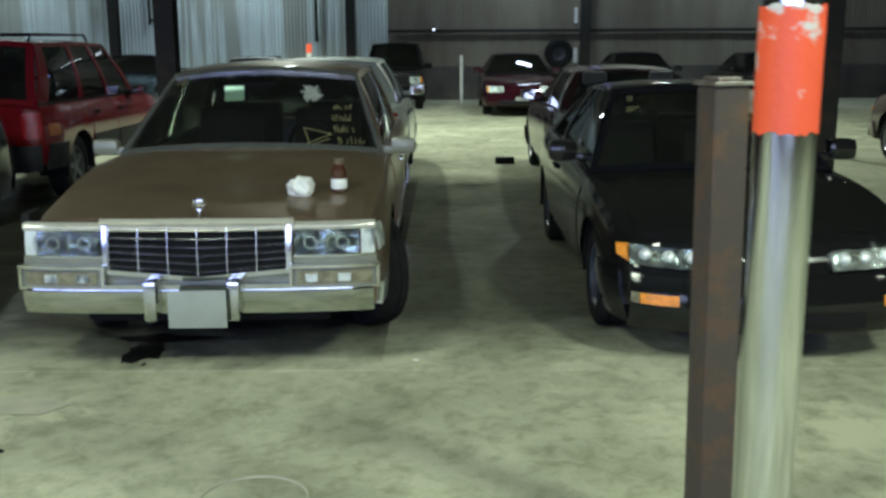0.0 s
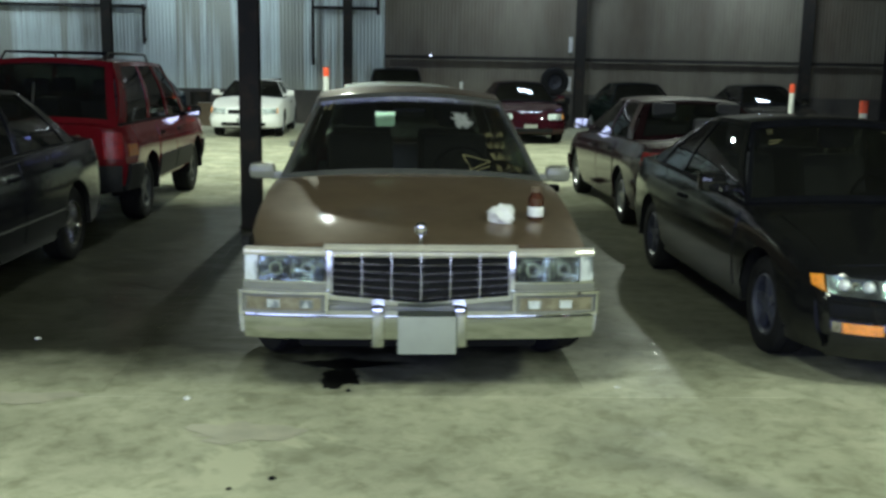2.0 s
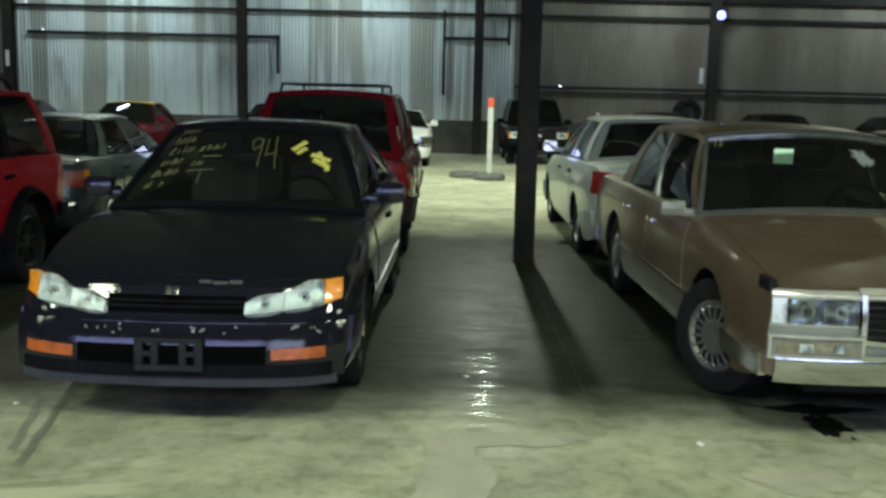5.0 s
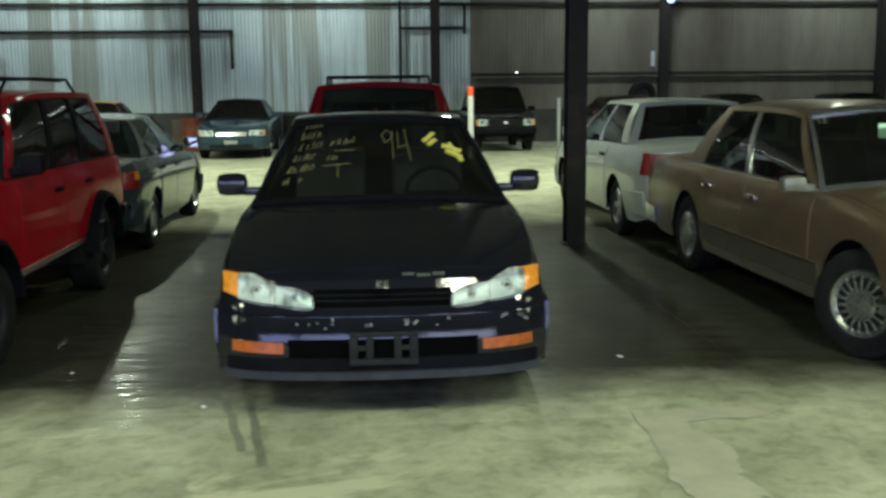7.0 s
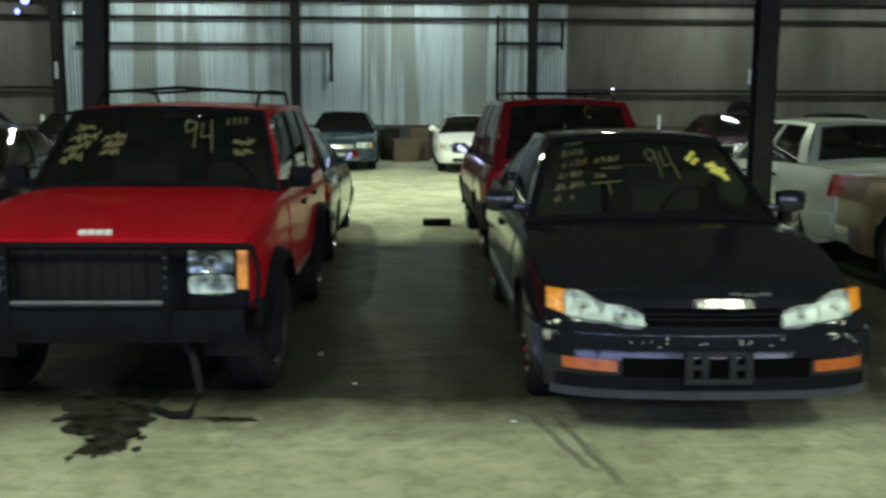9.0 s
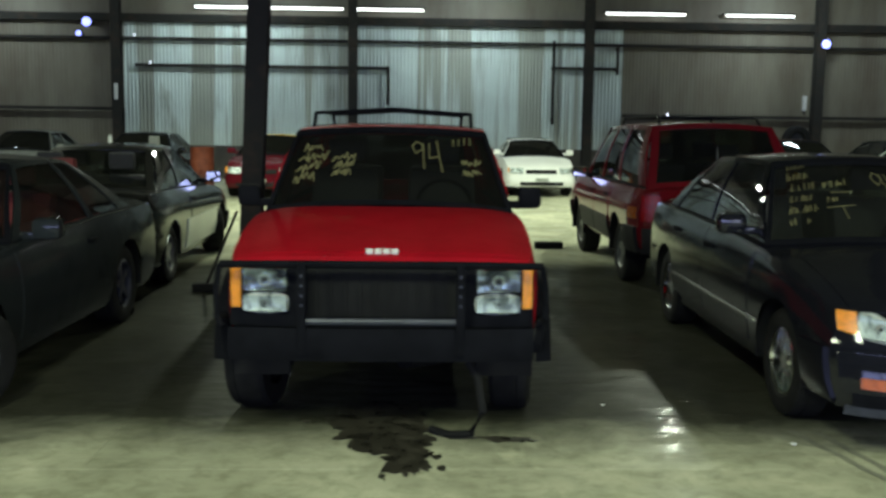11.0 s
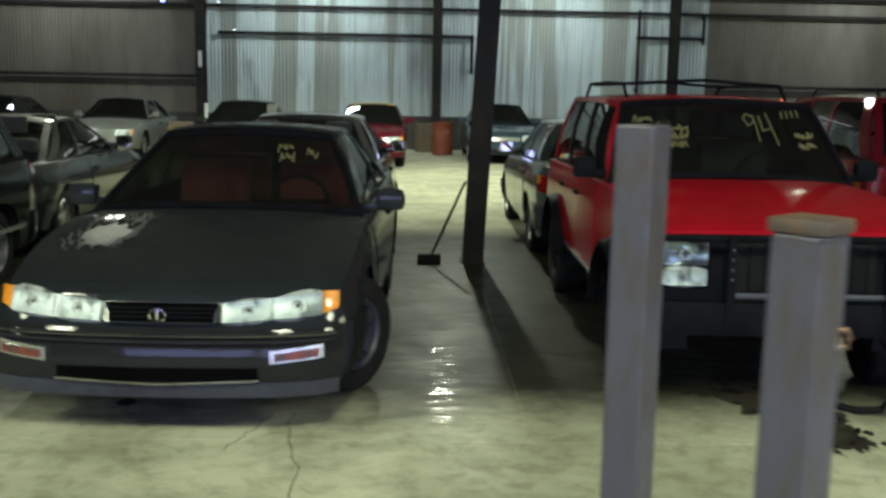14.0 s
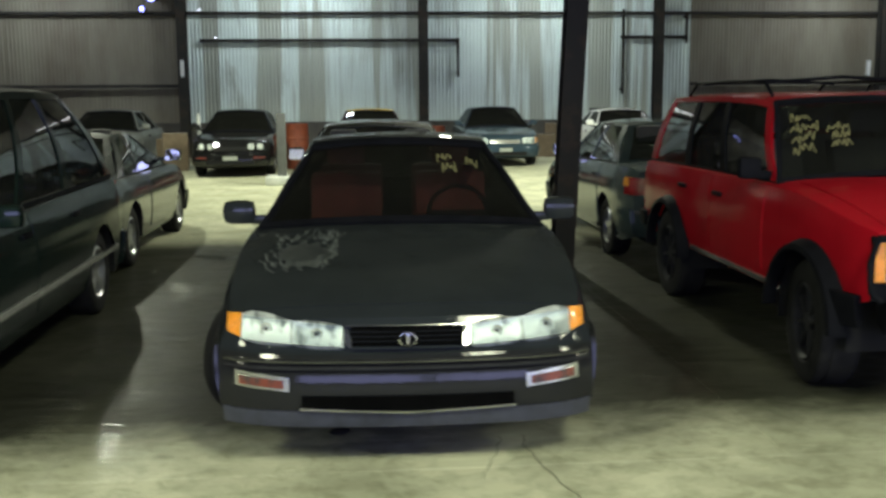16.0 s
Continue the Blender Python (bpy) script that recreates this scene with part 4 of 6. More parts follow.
def brown_saloon():
    c = Car("saloon_car", "brown metallic saloon car with chrome grille and bumper, dented front wing", M_BROWN, 5.2, 1.84,
            top=[(0, 0.775), (0.1, 0.80), (0.8, 0.885), (1.42, 0.99), (4.2, 1.0), (5.05, 0.98), (5.2, 0.90)],
            shoulder=[(0, 0.755), (0.15, 0.775), (1.4, 0.935), (4.2, 0.95), (5.05, 0.93), (5.2, 0.84)],
            width=[(0, 0.875), (0.3, 0.90), (1.0, 0.92), (4.3, 0.92), (5.2, 0.87)], wheels=(0.98, 3.90), r=0.335, rocker=0.25, bow=0.03, corner=0.05, tbow=0.04, tcorner=0.06,
            side=[(0, 0.955), (0.15, 0.985), (0.5, 1.0), (0.75, 0.995), (0.92, 0.975), (1, 0.945)], crown=4.0, lean=[(0, 0), (0.7, 0.0), (0.80, 0.03)], ends=(0.36, 0.36), group=FRONT)
    c.shell(1.6, 4.0)
    c.cabin(1.42, 2.20, 3.72, 4.18, 1.505, 0.66, M_GLASS, (0.05, 0.47, 0.86), trim=M_STEELTRIM, wbow=0.16, rbow=0.08, bmat=M_STEELTRIM, crown=0.05)
    c.add_wheels("cover", mat=M_STEELTRIM, steer=27)
    c.top_panel("hood", -0.80, 0.80, 0.06, 1.38)
    c.top_panel("boot_lid", -0.76, 0.76, 4.24, 5.12)
    c.doors(((1.55, 2.62), (2.64, 3.52)), 0.36, 0.02, M_CHROME)
    c.mirror(1.70, 0.935, M_CREAM, size=(0.17, 0.10, 0.105), out=0.012)
    c.interior(1.68, 0.96, M_DARK, rows=(0.62, 1.45))
    # front end
    c.nose_panel("hood_edge", -0.87, 0.87, 0.745, 0.787, off=0.020, depth=0.03, mat=M_EDGE, n=24, nz=4, bulge=0.012, label="pale worn chrome edge of the hood")
    c.nose_panel("header_rail", -0.475, 0.475, 0.772, 0.808, off=0.040, mat=M_EDGE, n=16, nz=4, bulge=0.014)
    gr = c.nose_panel("grille", -0.44, 0.44, 0.52, 0.765, off=0.012, depth=0.03, mat=M_DARK, n=12)
    c.nose_panel("under_grille", -0.47, 0.47, 0.44, 0.505, off=0.016, depth=0.03, mat=M_CREAM, n=12)
    for i in range(6):
        f = (i + 0.6) / 6.1
        for sg in (1, -1):
            zc, ze = lerp(0.515, 0.765, f), lerp(0.555, 0.765, f)
            c.nose_panel("grille_bar", 0.0, sg * 0.435, zc - 0.005, zc + 0.005, ze - 0.005, ze + 0.005, off=0.026, depth=0.012 * sg, mat=M_SMOKED, parent=gr, n=5, nz=4, bulge=0.006)
    for x in lin(-0.435, 0.435, 6):
        z = 0.515 + 0.04 * abs(x) / 0.435
        c.nose_panel("grille_upright", x - 0.0022, x + 0.0022, z, 0.765, off=0.034, depth=0.014, mat=M_STEELTRIM, parent=gr, n=1)
    for sg in (1, -1):
        c.nose_panel("grille_frame", 0.0, sg * 0.46, 0.498, 0.522, 0.538, 0.562, off=0.045, depth=0.03 * sg, mat=M_BUMPER, n=8)
        c.nose_panel("grille_frame_side", sg * 0.44, sg * 0.462, 0.54, 0.775, off=0.045, depth=0.03 * sg, mat=M_BUMPER, n=2)
        c.nose_panel("lower_filler", 0.0, sg * 0.47, 0.475, 0.498, 0.515, 0.538, off=0.028, depth=0.03 * sg, mat=M_CREAM, n=8)
        h = c.nose_panel("headlight", sg * 0.475, sg * 0.79, 0.624, 0.746, off=0.014, depth=0.03 * sg, mat=M_LENSDIM, n=8)
        c.nose_panel("lamp_divider", sg * 0.632, sg * 0.644, 0.624, 0.746, off=0.022, depth=0.02 * sg, mat=M_CHROME, parent=h, n=1)
        c.nose_panel("corner_lamp", sg * 0.80, sg * 0.865, 0.624, 0.746, off=0.016, depth=0.03 * sg, mat=M_LENS, n=6, label="wrapped corner lamp")
        if sg == 1:
            c.side_panel("side_lamp", 0.06, 0.24, 0.62, 0.742, 0.01, 0.02, M_LENS, sg, n=4, nz=2)
        c.nose_panel("lamp_bezel", sg * 0.468, sg * 0.872, 0.612, 0.624, off=0.022, depth=0.03 * sg, mat=M_BUMPER, n=10, nz=1)
        c.nose_panel("filler", sg * 0.465, sg * 0.875, 0.578, 0.612, off=0.02, depth=0.03 * sg, mat=M_CREAM, n=10, label="cream painted bumper filler")
        t = c.nose_panel("turn_lamp_frame", sg * 0.455, sg * 0.89, 0.460, 0.578, off=0.056, depth=0.05 * sg, mat=M_CREAM, n=12)
        for z in (0.460, 0.565):
            c.nose_panel("chrome_rail", sg * 0.45, sg * 0.892, z, z + 0.015, off=0.074, depth=0.02 * sg, mat=M_CHROME, n=12, nz=1, parent=t)
        for x in (0.452, 0.876):
            c.nose_panel("chrome_end", sg * x, sg * (x + 0.014), 0.475, 0.565, off=0.074, depth=0.02 * sg, mat=M_CHROME, n=1, nz=3, parent=t)
        c.nose_panel("turn_lamp_recess", sg * 0.49, sg * 0.855, 0.484, 0.550, off=0.062, depth=0.02 * sg, mat=M_TURNLENS, n=8, parent=t)
        for x in (0.56, 0.72):
            c.nose_panel("turn_lamp", sg * (x - 0.03), sg * (x + 0.03), 0.498, 0.536, off=0.072, depth=0.02 * sg, mat=M_LENS, n=4, parent=t)
        x = 0.2 * sg - 0.01
        part("bumper_guard", box(x - 0.032, x + 0.032, -0.16, 0.0, 0.325, 0.525, 0.018), M_BUMPER, c.root)
    b = bumper(c, 0.345, 0.460, M_BUMPER, 0.068, wrap=0.62, label="chrome front bumper", bulge=0.008, tilt=0.03)
    c.nose_panel("bumper_top", -0.46, 0.46, 0.460, 0.490, off=0.075, depth=0.08, mat=M_BUMPER, parent=b, n=14)
    c.nose_panel("valance", -0.60, 0.60, 0.27, 0.35, off=-0.10, depth=0.05, mat=M_DARK)
    part("registration_plate", box(-0.115, 0.165, -0.195, -0.182, 0.305, 0.490, 0.004), M_PLATE, c.root, "blank pale front plate")
    oz = 0.80
    pts = [(0.026 * math.cos(a), 0.075, oz + 0.070 + 0.030 * math.sin(a)) for a in lin(0.5, 2 * math.pi + 0.1, 18)]
    part("hood_emblem", join(tube(pts, 0.007, 6), boxg(-0.008, 0.008, 0.06, 0.09, oz - 0.01, oz + 0.045, 0.003), boxg(-0.014, 0.014, 0.07, 0.08, oz + 0.052, oz + 0.088, 0.003)), M_CHROME, c.root, "upright chrome wreath emblem")
    for sg in (1, -1):
        c.side_panel("side_moulding", 1.40, 3.52, 0.485, 0.508, 0.020, 0.02, M_CHROME, sg, nz=3)
        c.side_panel("lower_cladding", 1.40, 3.52, 0.35, 0.483, 0.012, 0.02, M_CLADDING, sg, n=12, nz=6, label="satin metal lower flank panel")
        c.side_panel("sill_trim", 1.42, 3.50, 0.26, 0.345, 0.008, 0.02, M_CLADDING, sg, nz=3)
        c.nose_panel("tail_lamp", sg * 0.66, sg * 0.85, 0.45, 0.84, off=0.02, depth=0.03 * sg, mat=M_TAIL, tail=True)
    bumper(c, 0.32, 0.48, M_CHROME, 0.08, tail=True)
    part("torn_trim", bm_geo(box(-0.885, -0.84, 0.06, 0.22, 0.765, 0.83, 0.015)), M_DARK, c.root, "torn dark rubber at the dented corner")
    c.marks("price_note", [[(-0.90, 0.86), (-0.90, 0.92)], [(-0.86, 0.92), (-0.83, 0.92), (-0.86, 0.86), (-0.82, 0.86)]], M_DARKCRAYON, 0.008)
    c.marks("crayon_note", [[(0.42, 0.06), (0.64, 0.20), (0.42, 0.26), (0.47, 0.06), (0.62, 0.14)]], M_DARKCRAYON, 0.007)
    c.marks("crayon_lines", scribble(0.66, 0.90, 0.08, 0.50, 12, 77, 4), M_DARKCRAYON, 0.006)
    rnd = random.Random(15)
    ring = [[(0.50 + 0.11 * d * (0.5 + 0.9 * rnd.random()) * math.cos(a), 0.70 + 0.12 * d * (0.5 + 0.9 * rnd.random()) * math.sin(a)) for a in lin(0, 2 * math.pi, 40)] for d in (0.05, 0.5, 0.85)]
    for q in ring:
        q[-1] = q[0]
    part("windscreen_patch", slab([[c.ws(a, v, 0.007) for a, v in q] for q in ring], 0.002), M_SCRAPE, c.root, "ragged white patch on the windscreen", smooth=False)
    m = part("rear_view_mirror", box(-0.12, 0.10, 2.02, 2.05, 1.33, 1.385, 0.012), M_PLASTIC, c.root)
    part("parking_tag", box(-0.24, -0.11, 1.975, 1.98, 1.265, 1.365, 0.002), M_TAG, m, "pale green hanging tag")
    c.place(-1.33, 4.93, 0.8)
    return c


def accord():
    c = sedan("saloon_car", "blue-black saloon car with yellow crayon notes on its windscreen", M_NAVY, L=4.66, W=1.76, H=1.475, nose=0.705, cowl=0.965, deck=1.03, y0=1.20, y1=1.98, y2=3.25, y3=3.98, wr=0.585, wheels=(0.90, 3.60), r=0.315, group=FRONT, bow=0.10, corner=0.16, rocker=0.24, front_in=0.045, rim=M_CHROME, spokes=9)
    c.nose_panel("grille", -0.34, 0.34, 0.585, 0.665, off=0.006, mat=M_HOLESHADE)
    for z in (0.61, 0.635):
        c.nose_panel("grille_bar", -0.35, 0.35, z, z + 0.010, off=0.014, depth=0.012, mat=M_PLASTIC, nz=1)
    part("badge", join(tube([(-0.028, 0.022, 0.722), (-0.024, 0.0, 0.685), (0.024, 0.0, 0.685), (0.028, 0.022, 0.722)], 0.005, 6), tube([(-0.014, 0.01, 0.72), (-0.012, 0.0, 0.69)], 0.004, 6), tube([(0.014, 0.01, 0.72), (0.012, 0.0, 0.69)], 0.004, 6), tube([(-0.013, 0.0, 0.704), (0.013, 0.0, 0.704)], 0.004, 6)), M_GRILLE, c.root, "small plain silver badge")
    # pale slivers stand in for a broken glint along the hood edge
    for x0, x1, y0, y1 in ((0.10, 0.16, 0.028, 0.046), (0.17, 0.24, 0.016, 0.038), (0.25, 0.31, 0.024, 0.050)):
        c.top_panel("hood_glint", x0, x1, y0, y1, 0.007, 0.01, M_PEELGLINT, n=4, ny=2, label="pale sliver painted as a glint on the hood edge")
    for sg in (1, -1):
        c.nose_panel("headlight", sg * 0.345, sg * 0.715, 0.585, 0.64, 0.622, 0.735, off=0.012, depth=0.04 * sg, mat=M_LENS, n=12)
        c.nose_panel("turn_lamp", sg * 0.72, sg * 0.80, 0.625, 0.74, 0.645, 0.742, off=0.012, depth=0.04 * sg, mat=M_AMBER, n=5, label="amber turn lamp")
    b = bumper(c, 0.27, 0.545, M_NAVY, 0.045, label="scuffed dark bumper", wrap=0.5)
    for sg in (1, -1):
        c.nose_panel("fog_lamp", sg * 0.485, sg * 0.74, 0.376, 0.430, 0.382, 0.436, off=0.075, depth=0.02 * sg, mat=M_ORANGELENS, parent=b)
    c.nose_panel("intake", -0.46, 0.46, 0.355, 0.445, off=0.068, depth=0.02, mat=M_HOLESHADE, parent=b)
    # an added black strip keeps the bumper's lower face dark, as in shade
    c.nose_panel("shade_band", -0.77, 0.77, 0.287, 0.352, off=0.066, depth=0.02, mat=M_PLASTIC, parent=b, n=20)
    hole = [(-0.165, 0.165, 0.46, 0.485), (-0.165, 0.165, 0.322, 0.352), (-0.165, -0.125, 0.352, 0.46), (0.125, 0.165, 0.352, 0.46), (-0.085, -0.05, 0.352, 0.46), (0.05, 0.085, 0.352, 0.46), (-0.125, -0.085, 0.395, 0.42), (0.085, 0.125, 0.395, 0.42)]
    part("plate_bracket", join(*[boxg(a, b_, -0.088, -0.066, z0, z1, 0.004) for a, b_, z0, z1 in hole]), M_BRACKET, b, "bare plastic plate bracket with holes")
    c.nose_panel("lip", -0.79, 0.79, 0.235, 0.285, off=0.055, depth=0.05, mat=M_BLUECAST, label="grey scraped lower lip with a painted blue cast", n=20)
    rnd = random.Random(5)
    chips = []
    for i in range(24):
        x, z = rnd.choice((-0.42, -0.30, -0.12, 0.13, 0.32, 0.62, 0.70)) + rnd.gauss(0, 0.05), 0.515 + rnd.gauss(0, 0.016)
        w = rnd.uniform(0.001, 0.006)
        chips.append(slab([[c.nose_pt(a, q, 0.069) for q in (z, z + rnd.uniform(0.004, 0.016))] for a in (x - w, x, x + w * 0.7)], 0.003))
    part("paint_chips", join(*chips), M_SCRAPE, c.root, "white paint chips", smooth=False, kind="stuff")
    c.marks("crayon_note", scribble(-0.84, -0.58, 0.22, 0.90, 16, 3, 6) + scribble(-0.50, -0.26, 0.48, 0.66, 16, 31, 2) + [[(-0.52, 0.42), (-0.26, 0.44)], [(-0.38, 0.43), (-0.36, 0.28)], [(-0.44, 0.60), (-0.24, 0.60)]], M_DARKCRAYON, 0.006)
    c.marks("crayon_year", [[(0.13, 0.80), (0.08, 0.84), (0.03, 0.78), (0.06, 0.68), (0.13, 0.74), (0.14, 0.82), (0.13, 0.48)], [(0.20, 0.82), (0.19, 0.62), (0.29, 0.66)], [(0.28, 0.86), (0.295, 0.46)]], M_DARKCRAYON, 0.006)
    c.marks("crayon_price", [[(0.46, 0.70), (0.60, 0.82)], [(0.50, 0.66), (0.60, 0.74)], [(0.64, 0.66), (0.82, 0.60)], [(0.66, 0.60), (0.80, 0.52)], [(0.72, 0.70), (0.78, 0.48)]], M_CRAYON, 0.035)
    # bright strips stand in for highlights on the moulding and the shoulder crease
    for sg in (1, -1):
        c.side_panel("side_moulding", 1.25, 3.30, 0.475, 0.490, 0.012, 0.015, M_STEELTRIM, sg, nz=1)
        c.side_panel("crease_glint", 1.25, 3.55, lambda y: c.shoulder(y) - 0.026, lambda y: c.shoulder(y) - 0.018, 0.008, 0.012, M_GRILLE, sg, nz=1)
    c.place(-5.085, 5.02, -1.2)


def legend():
    c = sedan("coupe_car", "dark grey coupe with chrome edged grille and damaged hood paint", M_GREY, L=4.80, W=1.82, H=1.40, nose=0.672, cowl=0.935, deck=0.97, y0=1.32, y1=2.15, y2=3.20, y3=4.05, wr=0.57, wheels=(0.88, 3.55), r=0.32, group=FRONT, doors=((1.45, 2.85),), pillar=(0.05, 0.60, 0.88), glass=M_DARKGLASS, seat=M_REDSEAT, bow=0.09, corner=0.16, steer=-32, front_in=0.06, rim=M_BLUECAST, mirror_lift=-0.05)
    g = c.nose_panel("grille", -0.25, 0.25, 0.562, 0.640, off=0.012, mat=M_HOLESHADE)
    for z in (0.578, 0.597, 0.616):
        c.nose_panel("grille_bar", -0.25, 0.25, z, z + 0.006, off=0.02, depth=0.01, mat=M_PLASTIC, nz=1, parent=g)
    for x0, x1, z0, z1, z2, z3, m in ((-0.275, -0.245, 0.568, 0.650, 0.553, 0.590, M_SMOKED), (0.245, 0.275, 0.553, 0.590, 0.568, 0.650, M_SMOKED), (-0.262, 0.262, 0.642, 0.647, 0.642, 0.647, M_SMOKED), (-0.24, 0.24, 0.550, 0.560, 0.550, 0.560, M_GREY)):
        c.nose_panel("grille_edge", x0, x1, z0, z1, z2, z3, off=0.024, depth=0.02, mat=m, n=6, nz=1, parent=g)
    part("badge", join(tube([(0.036 * math.cos(a), -0.025, 0.601 + 0.030 * math.sin(a)) for a in lin(0, 2 * math.pi, 14)], 0.005, 5), boxg(-0.006, 0.006, -0.03, -0.02, 0.58, 0.625, 0.002)), M_CHROME, c.root, "round plain chrome badge")
    for sg in (1, -1):
        c.nose_panel("headlight", sg * 0.285, sg * 0.735, 0.560, 0.645, 0.586, 0.688, off=0.012, depth=0.04 * sg, mat=M_LENS, n=12)
        c.nose_panel("turn_lamp", sg * 0.74, sg * 0.808, 0.588, 0.689, 0.606, 0.684, off=0.012, depth=0.04 * sg, mat=M_AMBER, n=5, label="amber turn lamp")
    b = bumper(c, 0.28, 0.535, M_DARKPAINT, 0.055, wrap=0.55)
    c.nose_panel("bumper_trim", -0.81, 0.81, 0.503, 0.524, off=0.080, depth=0.02, mat=M_GRILLE, parent=b, n=24, nz=4, bulge=0.008)
    c.nose_panel("bumper_trim_low", -0.81, 0.81, 0.476, 0.492, off=0.084, depth=0.02, mat=M_BRACKET, parent=b, n=24, nz=3, bulge=0.006)
    for sg in (1, -1):
        c.nose_panel("fog_lamp", sg * 0.515, sg * 0.755, 0.385, 0.445, 0.405, 0.47, off=0.085, depth=0.02 * sg, mat=M_STEELTRIM, parent=b)
        c.nose_panel("red_lens", sg * 0.540, sg * 0.735, 0.400, 0.434, 0.414, 0.452, off=0.094, depth=0.012 * sg, mat=M_BROWNLENS, parent=b)
    c.nose_panel("intake", -0.46, 0.46, 0.308, 0.366, off=0.083, depth=0.02, mat=M_HOLESHADE, parent=b)
    for sg in (1, -1):
        c.nose_panel("intake_edge", 0.0, sg * 0.47, 0.290, 0.299, 0.306, 0.316, off=0.09, depth=0.02 * sg, mat=M_SMOKED, parent=b, n=10, nz=2)
    c.nose_panel("lip", -0.82, 0.82, 0.218, 0.292, off=0.066, depth=0.05, mat=M_BLUECAST, n=20, label="grey scraped chin tinted blue as by cool light")
    c.marks("crayon_note", scrawl(0.38, 0.60, 0.58, 0.84, 9, 2) + scrawl(0.66, 0.84, 0.66, 0.80, 10, 1), M_DARKCRAYON, 0.010)
    # bare patches on the hood
    rnd = random.Random(11)
    gs = []
    for i in range(110):
        x, y = rnd.uniform(-0.66, -0.34), rnd.uniform(0.55, 1.05)
        if ((x + 0.51) / 0.15) ** 2 + ((y - 0.8) / 0.25) ** 2 < rnd.uniform(0.25, 0.8):
            continue
        w, l, k = rnd.uniform(0.003, 0.010), rnd.uniform(0.05, 0.20), rnd.uniform(-0.4, 0.4)
        p = [(x + k * t * l + 0.01 * math.sin(9 * t + i), y + t * l) for t in lin(0, 1, 4)]
        gs.append(slab([[c.top_pt(a, b_, 0.008) for a, b_ in p], [c.top_pt(a + w, b_, 0.008) for a, b_ in p]], -0.001))
    ring = [[(-0.51 + 0.15 * d * (0.75 + 0.5 * noise.noise(Vector((math.cos(a) * 2, math.sin(a) * 2, 4)))) * math.cos(a), 0.80 + 0.24 * d * (0.75 + 0.5 * noise.noise(Vector((math.cos(a) * 2, math.sin(a) * 2, 4)))) * math.sin(a)) for a in lin(0, 2 * math.pi, 36)] for d in (0.02, 0.4, 0.75, 1.1)]
    for q in ring:
        q[-1] = q[0]
    part("bare_patch", slab([[c.top_pt(a, b_, 0.007) for a, b_ in q] for q in ring], -0.001), M_BAREPATCH, c.root, "dull bare patch in the hood paint", smooth=False)
    part("peeled_paint", join(*gs), M_PEELGLINT, c.root, "pale peeled paint streaks", smooth=False, kind="stuff")
    c.place(-11.34, 5.0, -1.6)


def integra():
    c = sedan("coupe_car", "black hatchback coupe with amber bumper lamps", M_BLACK, L=4.38, W=1.71, H=1.37, nose=0.635, cowl=0.87, deck=0.95, y0=1.22, y1=2.02, y2=2.95, y3=3.85, wr=0.545, wheels=(0.88, 3.43), r=0.295, group=FRONT, doors=((1.35, 2.65),), pillar=(0.05, 0.62, 0.88), glass=M_DARKGLASS, bow=0.14, corner=0.2, rim=M_BLUECAST)
    for sg in (1, -1):
        c.nose_panel("headlight", sg * 0.26, sg * 0.735, 0.505, 0.60, 0.52, 0.612, off=0.012, depth=0.04 * sg, mat=M_LENSDIM, n=12)
        c.nose_panel("turn_lamp", sg * 0.74, sg * 0.79, 0.525, 0.612, 0.55, 0.605, off=0.012, depth=0.04 * sg, mat=M_AMBER, n=5, label="amber turn lamp")
    for sg in (1, -1):
        for x, z in ((0.33, 0.555), (0.44, 0.559), (0.55, 0.563), (0.66, 0.566)):
            part("lamp_bowl", lathe([(0.0, -0.030), (0.012, -0.028), (0.024, -0.018), (0.031, -0.004), (0.034, 0.01)], "y", 16, c.nose_pt(sg * x, z, 0.016)), M_BOWL, c.root)
    c.nose_panel("nose_strip", -0.25, 0.25, 0.55, 0.568, off=0.012, mat=M_GRILLE)
    b = bumper(c, 0.19, 0.475, M_BLACK, 0.05, wrap=0.5)
    for sg in (1, -1):
        c.nose_panel("bumper_lamp", sg * 0.52, sg * 0.70, 0.335, 0.388, off=0.08, depth=0.02 * sg, mat=M_AMBER, parent=b)
        c.nose_panel("bumper_lamp_end", sg * 0.705, sg * 0.74, 0.335, 0.388, off=0.08, depth=0.02 * sg, mat=M_TURNLENS, parent=b)
    # a flat dark panel stands in for the shaded intake
    c.nose_panel("intake", -0.42, 0.42, 0.22, 0.30, off=0.078, depth=0.02, mat=M_DARK, parent=b)
    c.marks("crayon_note", [[(-0.80, 0.86), (-0.80, 0.93)], [(-0.76, 0.86), (-0.76, 0.93)], [(-0.80, 0.77), (-0.66, 0.77)], [(-0.80, 0.73), (-0.70, 0.74)], [(0.50, 0.62), (0.60, 0.42), (0.80, 0.30)], [(0.50, 0.62), (0.62, 0.60)], [(0.70, 0.90), (0.84, 0.88)]], M_DARKCRAYON, 0.008)
    c.place(1.58, 5.0, 0.5)


